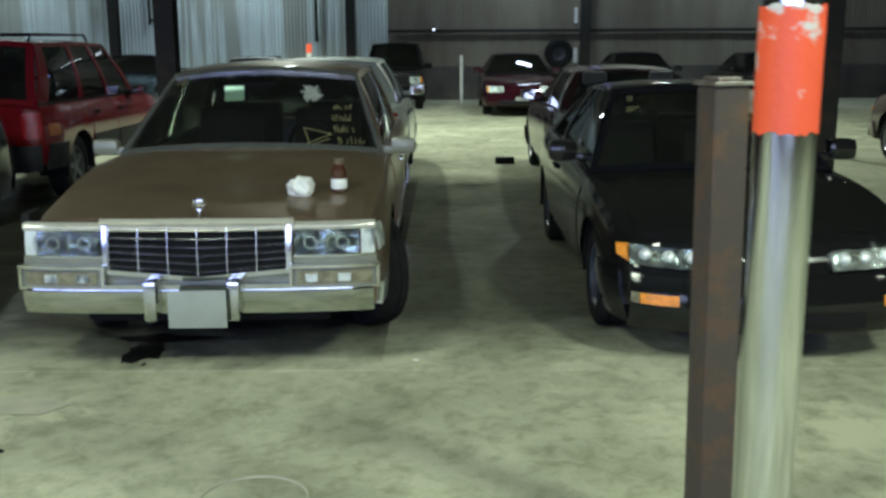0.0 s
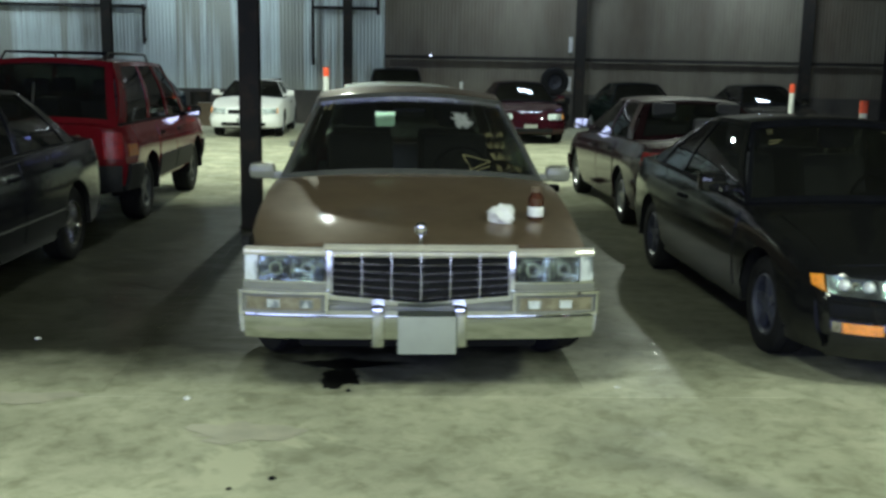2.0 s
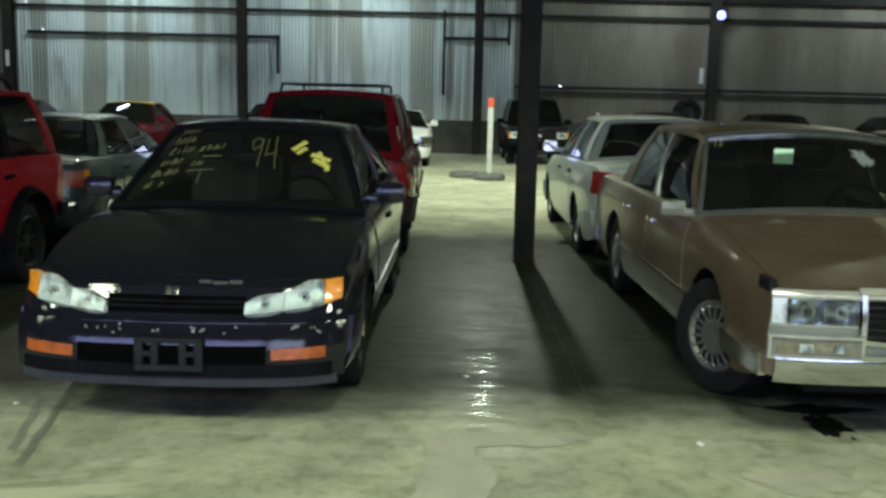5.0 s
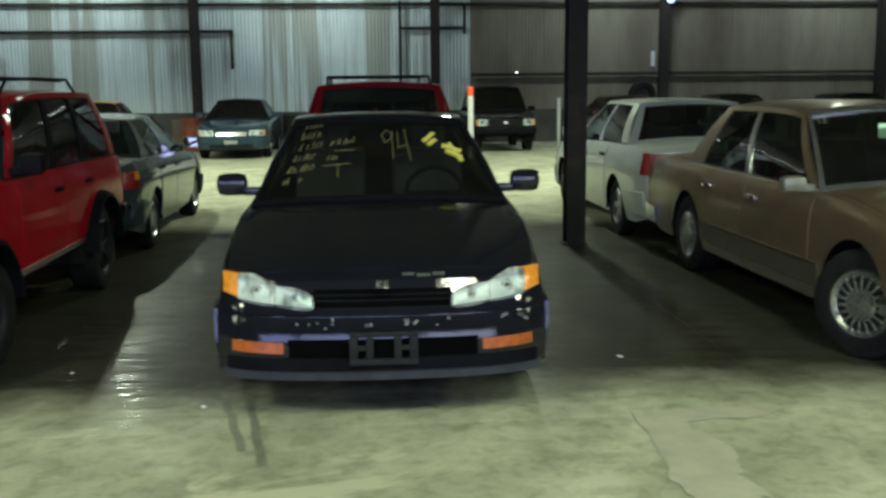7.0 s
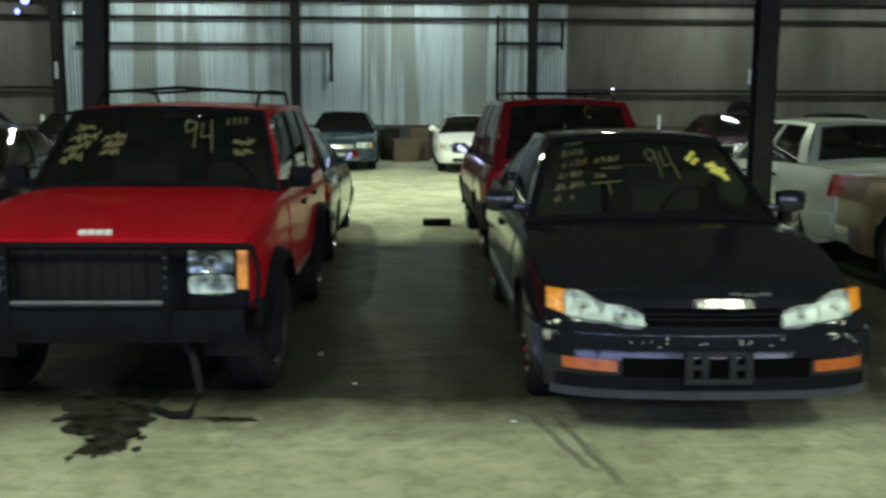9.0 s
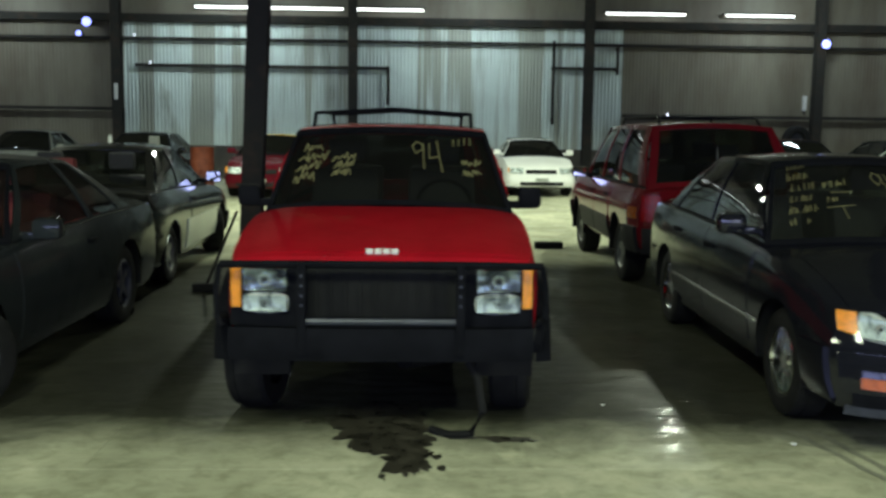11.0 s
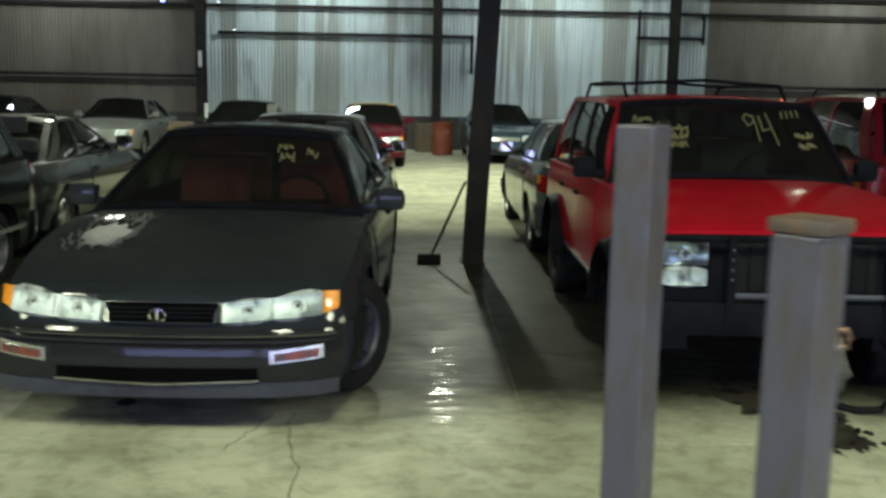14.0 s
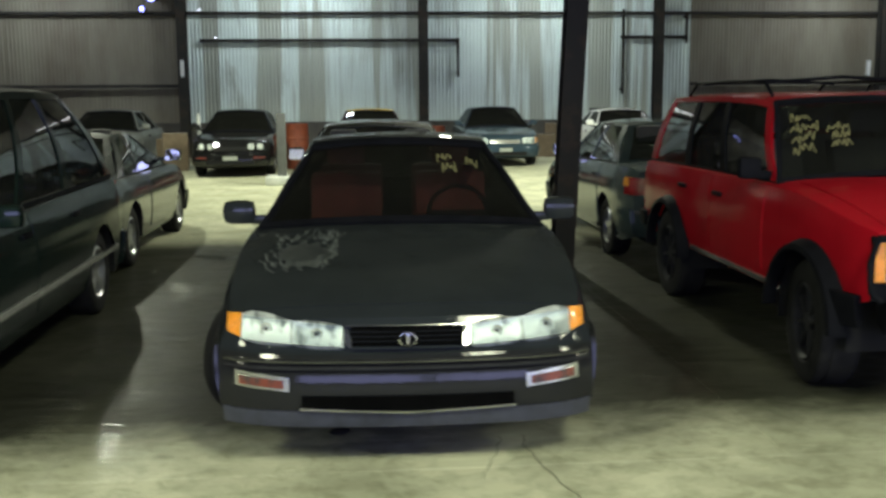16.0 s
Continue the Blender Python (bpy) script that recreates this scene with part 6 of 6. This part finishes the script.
def sheet(x0, x1, z0, z1, mat, name, d=0.018):
    """One corrugated sheet of the wall."""
    n = max(6, int((x1 - x0) / 0.026))
    prof = [0.0, d, d, 0.0]
    pts = [[(x, YB + 0.05 - prof[i % 4], z) for z in (z0, (z0 + z1) / 2, z1)] for i, x in enumerate(lin(x0, x1, n))]
    return part(name, grid(pts), mat, north, smooth=False)


rnd = random.Random(4)
x = -16.27
while x < -1.80:
    x1 = min(x + rnd.uniform(0.80, 0.92), -1.79)
    sheet(x, x1 - 0.004, 0.96, 4.46, M_SHEET, "bright_sheet")
    x = x1
for a, b in ((-30.0, -16.27), (-1.79, 3.9), (3.9, 10.6), (10.6, 17.0)):
    x = a
    while x < b - 0.01:
        x1 = min(x + 1.1, b)
        sheet(x, x1 - 0.004, 0.96, 4.5, M_DSHEET, "dull_sheet", 0.006)
        x = x1


def girt(x0, x1, z, s=0.045, y=None):
    """A rail across the wall: a box section in lengths, held by clips."""
    y = YB - 0.10 if y is None else y
    o = tagged(new("wall_rail"), "dark steel rail across the wall sheets", "rail", "wall rails")
    n = max(1, int(round((x1 - x0) / 6.6)))
    for k in range(n):
        a, b = lerp(x0, x1, k / n), lerp(x0, x1, (k + 1) / n)
        bar = part("bar", box(a, b - 0.006, y - s, y + s, z - s, z + s, 0.006), M_STEEL, o, smooth=False)
        for q in (0.25, 0.75):
            x = lerp(a, b, q)
            part("clip", box(x - 0.035, x + 0.035, y + s, YB + 0.06, z - 0.03, z + 0.03, 0.003), M_STEEL, bar, smooth=False)


girt(-23, 17, 4.0)
girt(-23, 17, 4.58, 0.11)
girt(-15.9, -8.6, 3.25)
girt(-3.9, -1.95, 3.32)
girt(-1.79, 17, 1.98)
girt(-23, -16.4, 2.0)
for x, z0, z1 in ((-8.65, 2.2, 3.3), (-3.85, 1.7, 4.1), (-1.98, 3.15, 4.0)):
    g = [tube([(x, YB - 0.2, z0), (x, YB - 0.2, z1)], 0.045, 8), boxg(x - 0.03, x + 0.03, YB - 0.2, YB + 0.05, z1 - 0.14, z1 - 0.06, 0.004), boxg(x - 0.03, x + 0.03, YB - 0.2, YB + 0.05, z0 + 0.1, z0 + 0.18, 0.004)]
    tagged(part("wall_pipe", join(*g), M_STEEL), "dark pipe clipped against the wall", "pipe", "wall pipes")


M_BULB = glow("lit_bulb", (0.24, 0.28, 1.0), 2.7)
M_STRIP = glow("lit_tube", (0.93, 1.0, 0.86), 4.5)


def wall_lamp(x, z, size=1.0):
    o = tagged(new("wall_lamp"), "small bluish lit flood lamp high on the wall", "lamp", "wall lamps")
    part("housing", box(-0.16, 0.16, 0.0, 0.20, -0.10, 0.14, 0.02), M_STEEL, o)
    part("bracket", box(-0.03, 0.03, 0.20, 0.62, -0.03, 0.03, 0.005), M_STEEL, o)
    part("lit_glass", lathe([(0.0, -0.05), (0.08, -0.035), (0.13, 0.0)], "y", 16), M_BULB, o)
    o.matrix_world = pose(x, YB - 0.55 * size, z) @ Matrix.Scale(size, 4)


wall_lamp(4.0, 4.10)
wall_lamp(-17.1, 4.40)
wall_lamp(-17.4, 4.10, 0.6)
# glowing discs added for bright points on wall and rails, with no known source
M_POINT = glow("point_glow", (0.85, 0.92, 1.0), 6.0)
for x, z, r_ in ((-0.45, 2.03, 0.022), (9.6, 4.385, 0.06), (-16.27, 4.08, 0.02), (-15.88, 4.09, 0.02), (-15.45, 3.32, 0.022), (-16.5, 2.04, 0.018)):
    tagged(part("bright_point", lathe([(0.0, -0.006), (r_ * 0.7, -0.005), (r_, 0.0), (0.0, 0.0)], "y", 10), M_POINT), "small glowing disc added for a bright point on the wall", "hole", "holes in the wall").location = (x, YB - 0.152 if z < 4.3 else YB + 0.02, z)
# strip lights on the beam along the wall's top
for x0, x1 in ((-14.2, -9.9), (-9.6, -7.6), (-2.4, 0.0), (1.1, 3.2)):
    o = tagged(new("strip_light"), "lit strip light along the top of the wall", "lamp", "strip lights")
    part("tray", box(x0, x1, YB - 0.24, YB + 0.05, 4.93, 4.97, 0.005), M_STEEL, o)
    part("lit_tube", tube([(x0 + 0.05, YB - 0.2, 4.90), (x1 - 0.05, YB - 0.2, 4.90)], 0.03, 8), M_STRIP, o)
M_ORANGE = material("orange_band", (0.80, 0.10, 0.03), 0.55, vary=0.2, scale=12)


def delineator(x, y, h, base=True):
    o = tagged(new("marker_post"), "white marker post with orange top on a rubber base", "post", "marker posts")
    part("pole", lathe([(0, 0.1), (0.055, 0.1), (0.055, h - 0.18), (0, h - 0.18)], "z", 16), M_PVC, o)
    part("band", lathe([(0, h - 0.18), (0.058, h - 0.18), (0.058, h), (0, h)], "z", 16), M_ORANGE, o, "orange top band")
    part("base", lathe([(0.0, 0.0), (0.32, 0.0), (0.33, 0.06), (0.30, 0.13), (0.06, 0.14), (0.0, 0.14)], "z", 24), M_GREYPL, o)
    o.location = (x, y, 0)


delineator(-2.86, 20.45, 1.64)
delineator(6.97, 21.1, 1.46)
delineator(5.4, 14.5, 1.30)
tagged(part("rubber_base", lathe([(0.0, 0.0), (0.31, 0.0), (0.32, 0.05), (0.29, 0.12), (0.10, 0.13), (0.08, 0.09), (0.0, 0.09)], "z", 24), M_GREYPL), "grey rubber post base lying on the floor", "post base").location = (-3.35, 21.0, 0)

# near posts beside the camera's way
M_PALE = material("pale_spill", (0.46, 0.44, 0.335), 0.6, second=(0.36, 0.35, 0.27), scale=5, fac=(0.4, 0.7))
# the lilac cast of cool light is mixed into the posts' grey
M_LILAC = material("lilac_cast_post", (0.062, 0.060, 0.084), 0.38, second=(0.052, 0.040, 0.034), scale=8, fac=(0.47, 0.68), bump=0.4, bump_scale=45, stretch=(1.2, 1.2, 0.5), rough_vary=0.12)
M_WORNCAP = material("worn_steel", (0.34, 0.32, 0.29), 0.38, 0.6, second=(0.15, 0.09, 0.055), scale=14, fac=(0.45, 0.62), bump=0.3, bump_scale=60)
M_RUST = material("brown_steel", (0.075, 0.058, 0.05), 0.6, 0.3, second=(0.14, 0.075, 0.04), scale=6, fac=(0.5, 0.7), bump=0.2, bump_scale=50)
M_WORNORANGE = material("worn_orange_paint", (0.80, 0.10, 0.03), 0.5, second=(0.60, 0.58, 0.54), scale=9, fac=(0.56, 0.62), detail=8, bump=0.2, bump_scale=60)
M_GALV = material("galvanised_tube", (0.72, 0.74, 0.75), 0.13, 1.0, vary=0.15, scale=5, stretch=(3, 3, 0.4), rough_vary=0.06)


def square_post(x, y, h, w, m, label, turn=0):
    o = tagged(new("square_post"), label, "post", "bollards")
    part("tube", box(-w / 2, w / 2, -w / 2, w / 2, 0, h, 0.008), m, o, smooth=False)
    o.matrix_world = pose(x, y, 0, 0, 0, turn)
    return o


square_post(-9.601, 2.973, 1.561, 0.103, M_LILAC, "tall grey painted square steel post", 51)
p = square_post(-9.467, 2.225, 1.398, 0.099, M_LILAC, "short grey painted square post with a rusty cap", 40)
part("cap", box(-0.056, 0.056, -0.056, 0.056, 1.398, 1.426, 0.008), M_RUST, p, "worn rusty cap plate")
part("shackle", join(tube([(0.034, -0.048, 1.226), (0.044, -0.058, 1.227), (0.050, -0.061, 1.212), (0.046, -0.060, 1.197), (0.034, -0.048, 1.196)], 0.006, 8), boxg(0.026, 0.040, -0.052, -0.048, 1.19, 1.234, 0.002)), M_WORNCAP, p, "worn steel shackle")
p = square_post(0.733, 3.126, 1.515, 0.112, M_RUST, "brown rusty square steel post with a bent cap plate", 14)
p.matrix_world = pose(0.733, 3.126, 0, 0, -0.8, 14)
part("cap", join(boxg(-0.067, 0.067, -0.067, 0.067, 1.515, 1.528, 0.004), boxg(-0.045, 0.03, -0.05, 0.045, 1.528, 1.540, 0.004)), M_WORNCAP, p, "pale worn cap plate")
part("hinge_tab", box(0.059, 0.088, -0.04, 0.02, 1.43, 1.50, 0.006), M_WORNCAP, p, "torn steel tab")
part("foot", lathe([(0.0, 0.012), (0.20, 0.012), (0.27, 0.016), (0.30, 0.022), (0.33, 0.018), (0.35, 0.0), (0, 0.0)], "z", 36), M_PALE, p, "round pale cement footing")
o = tagged(new("round_post"), "galvanised round pipe post with orange painted band", "post", "bollards")
part("pipe", lathe([(0, 0), (0.073, 0), (0.073, 2.3), (0, 2.3)], "z", 28), M_GALV, o)
rnd = random.Random(31)
edge = [(2 * math.pi * i / 40, 1.425 + 0.012 * rnd.random(), 1.715 + 0.010 * rnd.random()) for i in range(40)]
edge.append(edge[0])
part("band", grid([[(0.0745 * math.cos(a), 0.0745 * math.sin(a), lerp(z0, z1, q)) for q in (0, 0.5, 1)] for a, z0, z1 in edge]), M_WORNORANGE, o, "worn orange painted band")
o.matrix_world = pose(0.69, 2.5, 0, 0, 0, 0)

# concrete-footed bollard by the far row
o = tagged(new("bollard"), "grey bollard in a concrete block by the far row", "post", "bollards")
part("pole", box(-0.085, 0.085, -0.085, 0.085, 0.16, 1.36, 0.01), M_GREYPL, o)
part("block", box(-0.30, 0.30, -0.30, 0.30, 0.0, 0.17, 0.02), M_PVC, o, "pale concrete block")
o.location = (-13.0, 20.0, 0)

# loose things on the floor
for x, y, w in ((-6.14, 13.7, 0.19), (0.70, 13.85, 0.13)):
    tagged(part("wheel_chock", box(x - w, x + w, y - 0.07, y + 0.07, 0, 0.09, 0.015), M_DARK), "dark timber wheel chock on the floor", "chock", "wheel chocks")
o = tagged(new("broom"), "push broom leaning against the steel column", "broom")
part("handle", tube([(-10.02, 10.02, 0.06), (-9.70, 9.97, 0.80)], 0.014, 8), M_STEEL, o)
part("head", box(-10.15, -9.92, 9.97, 10.07, 0.0, 0.09, 0.02), M_DARK, o)

M_WET = material("wet_oil", (0.012, 0.012, 0.010), 0.38, vary=0.3, scale=8, spec=0.6)
M_DAMP = material("dark_stain", (0.018, 0.017, 0.013), 0.35, second=(0.062, 0.056, 0.042), scale=9, fac=(0.4, 0.7), rough_vary=0.2)


def splash(name, label, x, y, rx, ry, mat, seed, rough=0.45, n=120, z=0.0045, drops=0):
    """A thin uneven film on the floor, with stray drops about it."""
    r = random.Random(seed)
    geos = []
    spots = [(x, y, rx, ry)]
    for i in range(drops):
        a, d, q = r.uniform(0, 6.28), r.uniform(0.8, 1.5), r.uniform(0.03, 0.18)
        spots.append((x + rx * d * math.cos(a), y + ry * d * math.sin(a), rx * q, ry * q))
    for k, (sx, sy, a0, b0) in enumerate(spots):
        m = n if k == 0 else 18
        v = [(sx, sy, z + 0.001)]
        for i in range(m):
            a = 2 * math.pi * i / m
            p = Vector((math.cos(a), math.sin(a), seed * 3.7 + k))
            g = 1 + rough * (noise.noise(p * 1.1) + 0.6 * noise.noise(p * 2.7) + 0.4 * noise.noise(p * 6.0) + 0.25 * noise.noise(p * 13.0))
            v.append((sx + a0 * g * math.cos(a), sy + b0 * g * math.sin(a), z))
        geos.append((v, [(0, 1 + i, 1 + (i + 1) % m) for i in range(m)]))
    return tagged(part(name, join(*geos), mat, smooth=False), label, "stain", kind="stuff")


splash("oil_stain", "black oil leaked under the brown saloon", -1.75, 5.58, 0.25, 0.09, M_WET, 8, 0.6, drops=5)
splash("oil_stain", "black oil run in front of the brown saloon", -1.74, 5.30, 0.08, 0.20, M_WET, 3, 0.8, drops=6)
# this stain also carries some of the shade under the off-roader
splash("oil_stain", "dark fluid and painted shade under the red off-roader", -8.22, 5.66, 0.30, 0.40, M_DAMP, 6, 0.4, drops=4)
splash("oil_stain", "dark fluid run in front of the red off-roader", -8.05, 5.12, 0.13, 0.24, M_DAMP, 5, 0.45, drops=5)
splash("oil_stain", "small dark fluid stain beside the red off-roader", -7.53, 5.45, 0.15, 0.05, M_DAMP, 7, 0.5, drops=5)
splash("pale_patch", "pale dried spill on the concrete", -3.72, 4.35, 0.16, 0.60, M_PALE, 12, 0.6)
splash("pale_patch", "pale dried spill on the concrete", -3.42, 4.98, 0.30, 0.10, M_PALE, 13, 0.6)
splash("pale_patch", "pale dried spill on the concrete", -2.12, 4.50, 0.24, 0.12, M_PALE, 14, 0.5)


def crack(points, w, seed):
    """A fine open crack in the concrete."""
    r = random.Random(seed)
    P = []
    for (xa, ya), (xb, yb) in zip(points, points[1:]):
        P += [(lerp(xa, xb, t) + r.uniform(-0.012, 0.012), lerp(ya, yb, t)) for t in lin(0, 1, 5)[:-1]]
    P.append(points[-1])
    rows_ = [[(x - w * k, y, 0.0022) for x, y in P] for k, w in ((0.5, w), (-0.5, w * 0.9))]
    tagged(part("floor_crack", slab(rows_, 0.001), M_DARK, smooth=False), "thin dark crack in the concrete floor", "crack", kind="stuff")


crack([(-10.88, 5.40), (-10.92, 5.19), (-10.97, 5.05), (-11.03, 4.86)], 0.0035, 1)
crack([(-10.78, 5.40), (-10.765, 5.09), (-10.71, 4.82), (-10.67, 4.66), (-10.66, 4.3)], 0.004, 2)
M_SKID = material("tyre_mark", (0.17, 0.17, 0.13), 0.6, second=(0.22, 0.22, 0.16), scale=18, fac=(0.4, 0.62), detail=8)
for a, b in (((-5.95, 5.60), (-5.75, 4.70)), ((-5.81, 5.56), (-5.64, 4.50))):
    rows_ = [[(lerp(a[0], b[0], t) + k + 0.006 * math.sin(17 * t), lerp(a[1], b[1], t), 0.0024) for t in lin(0, 1, 10)] for k in (-0.022, 0.022)]
    tagged(part("tyre_mark", slab(rows_, 0.001), M_SKID, smooth=False), "faint dark tyre mark on the concrete", "tyre mark", kind="stuff")


def scrap(x, y, r_, m, label, seed):
    """A torn flake lying on the floor."""
    bm = bmesh.new()
    bmesh.ops.create_icosphere(bm, subdivisions=2, radius=r_)
    for v in bm.verts:
        v.co *= 1 + 0.5 * noise.noise(v.co * (0.8 / r_) + Vector((seed, 0, 0)))
        v.co.z = max(-0.2 * r_, v.co.z * 0.3)
    tagged(part("scrap", bm, m, smooth=False), label, "litter", "litter on the floor").location = (x, y, 0.2 * r_ + 0.001)


for k, (x, y, q) in enumerate(((-3.62, 6.07, 0.020), (-6.02, 5.38, 0.018), (-2.5, 4.97, 0.022), (-0.27, 5.16, 0.016), (-6.89, 6.11, 0.012))):
    scrap(x, y, q, M_PAPER, "small scrap of white paper on the floor", k)
for k, (x, y, q) in enumerate(((-1.95, 3.98, 0.016), (-2.11, 3.88, 0.012), (-11.66, 5.52, 0.05))):
    scrap(x, y, q, M_DARK, "small dark lump of dirt on the floor", 9 + k)
ring = [(-0.82 + 0.20 * math.cos(a), 3.53 + 0.20 * math.sin(a), 0.002) for a in lin(-0.3, 1.5 * math.pi, 40)]
tagged(part("chalk_ring", tube(ring, 0.006, 5), M_PALE), "ring drawn in pale chalk on the floor", "chalk mark", kind="stuff")

# small things by the far wall
M_BANDWHITE = material("white_mark", (0.62, 0.62, 0.58), 0.6, vary=0.15, scale=20)
for z0, z1 in ((2.19, 2.63), (1.06, 1.48)):
    tagged(part("painted_mark", box(3.62, 3.72, 29.60, 29.71, z0, z1, 0.004), M_BANDWHITE, smooth=False), "white painted strip on the wall", "mark", "strips on the wall columns")
tagged(part("painted_mark", box(-16.4, -16.3, 29.150, 29.172, 2.25, 2.7, 0.004), M_BANDWHITE, smooth=False), "white painted strip on the wall", "mark", "strips on the wall columns")


def loose_tyre(x, y, z, tilt, label):
    o = tagged(new("tyre"), label, "tyre", "stacked tyres")
    part("tread", lathe([(0.20, 0.08), (0.24, 0.11), (0.36, 0.115), (0.40, 0.08), (0.41, 0.0), (0.40, -0.08), (0.36, -0.115), (0.24, -0.11), (0.20, -0.08)], "y", 28), M_RUBBER, o)
    part("hub", lathe([(0.0, 0.03), (0.08, 0.03), (0.10, 0.0), (0.20, -0.02), (0.205, 0.06)], "y", 20), M_BLUECAST, o)
    o.matrix_world = pose(x, y, z, tilt, 0, 8)


for k in range(4):
    loose_tyre(3.08 + 0.03 * (k % 2), 28.6 - 0.02 * k, 0.115 + 0.232 * k, 90, "worn black tyre lying in a stack by the wall")
loose_tyre(3.07, 28.62, 1.345, 4, "worn black tyre standing on the stack by the wall")


def drum(x, y, h, m, label):
    o = tagged(new("drum"), label, "drum", "drums by the wall")
    part("barrel", lathe([(0, 0), (0.27, 0), (0.285, 0.015), (0.275, 0.03), (0.275, h * 0.34), (0.29, h * 0.36), (0.275, h * 0.38), (0.275, h * 0.66), (0.29, h * 0.68), (0.275, h * 0.70), (0.275, h - 0.02), (0.285, h), (0.25, h), (0.245, h - 0.02), (0, h - 0.02)], "z", 24), m, o)
    o.location = (x, y, 0)


M_DULLORANGE = material("dull_orange", (0.17, 0.038, 0.014), 0.6, vary=0.3, scale=7)
drum(-12.98, 24.4, 1.05, M_DULLORANGE, "dull orange drum beside the dark saloon")
M_CARD = material("brown_card", (0.115, 0.085, 0.052), 0.85, vary=0.25, scale=9)


def carton(x, y, w, d, h, turn):
    o = tagged(new("carton"), "brown cardboard carton among the far cars", "box", "cartons by the wall")
    part("body", box(-w / 2, w / 2, -d / 2, d / 2, 0, h, 0.006), M_CARD, o, smooth=False)
    part("flap", box(-w / 2, w / 2, -0.03, 0.03, h, h + 0.004), M_CREAM, o, "strip of pale tape", smooth=False)
    o.matrix_world = pose(x, y, 0, 0, 0, turn)


carton(-15.75, 24.2, 0.55, 0.5, 0.86, 12)
carton(-16.0, 25.3, 0.6, 0.5, 0.7, -20)
carton(-6.5, 27.9, 0.7, 0.5, 0.62, 6)
carton(-6.1, 28.3, 0.5, 0.45, 0.9, -9)
carton(-9.9, 28.4, 0.6, 0.5, 0.8, 15)
drum(-9.5, 27.3, 0.88, M_DULLORANGE, "dull orange drum near the wall")
drum(-6.95, 28.6, 0.9, M_STEEL, "dark steel drum by the wall")
tagged(part("white_post", tube([(-15.3, 24.9, 0.0), (-15.3, 24.9, 1.3)], 0.045, 10), M_PVC), "short white plastic post by the wall", "post", "white posts")
tagged(part("white_post", tube([(0.3, 27.0, 0.0), (0.3, 27.0, 1.32)], 0.045, 10), M_PVC), "short white plastic post by the wall", "post", "white posts")

# on the brown saloon's hood
M_BOTTLE = material("brown_glass", (0.06, 0.022, 0.012), 0.12, coat=0.4)
o = tagged(new("bottle"), "small brown bottle with white label standing on the hood", "bottle")
part("glass", lathe([(0, 0), (0.040, 0), (0.043, 0.01), (0.043, 0.115), (0.030, 0.135), (0.024, 0.15), (0, 0.15)], "z", 20), M_BOTTLE, o)
part("label", lathe([(0.0435, 0.015), (0.0445, 0.017), (0.0445, 0.068), (0.0435, 0.07)], "z", 20), M_PAPER, o, "white paper label")
part("cap", lathe([(0, 0.148), (0.028, 0.148), (0.028, 0.18), (0, 0.18)], "z", 18), M_CARD, o)
o.location = (-0.69, 5.50, 0.855)
bm = bmesh.new()
bmesh.ops.create_icosphere(bm, subdivisions=3, radius=0.075)
for v in bm.verts:
    v.co *= 1 + 0.35 * noise.noise(v.co * 22) + 0.15 * noise.noise(v.co * 55)
    v.co.z *= 0.8
tagged(part("crumpled_paper", bm, M_PAPER, smooth=False), "crumpled white paper lying on the hood", "paper").location = (-0.88, 5.42, 0.885)
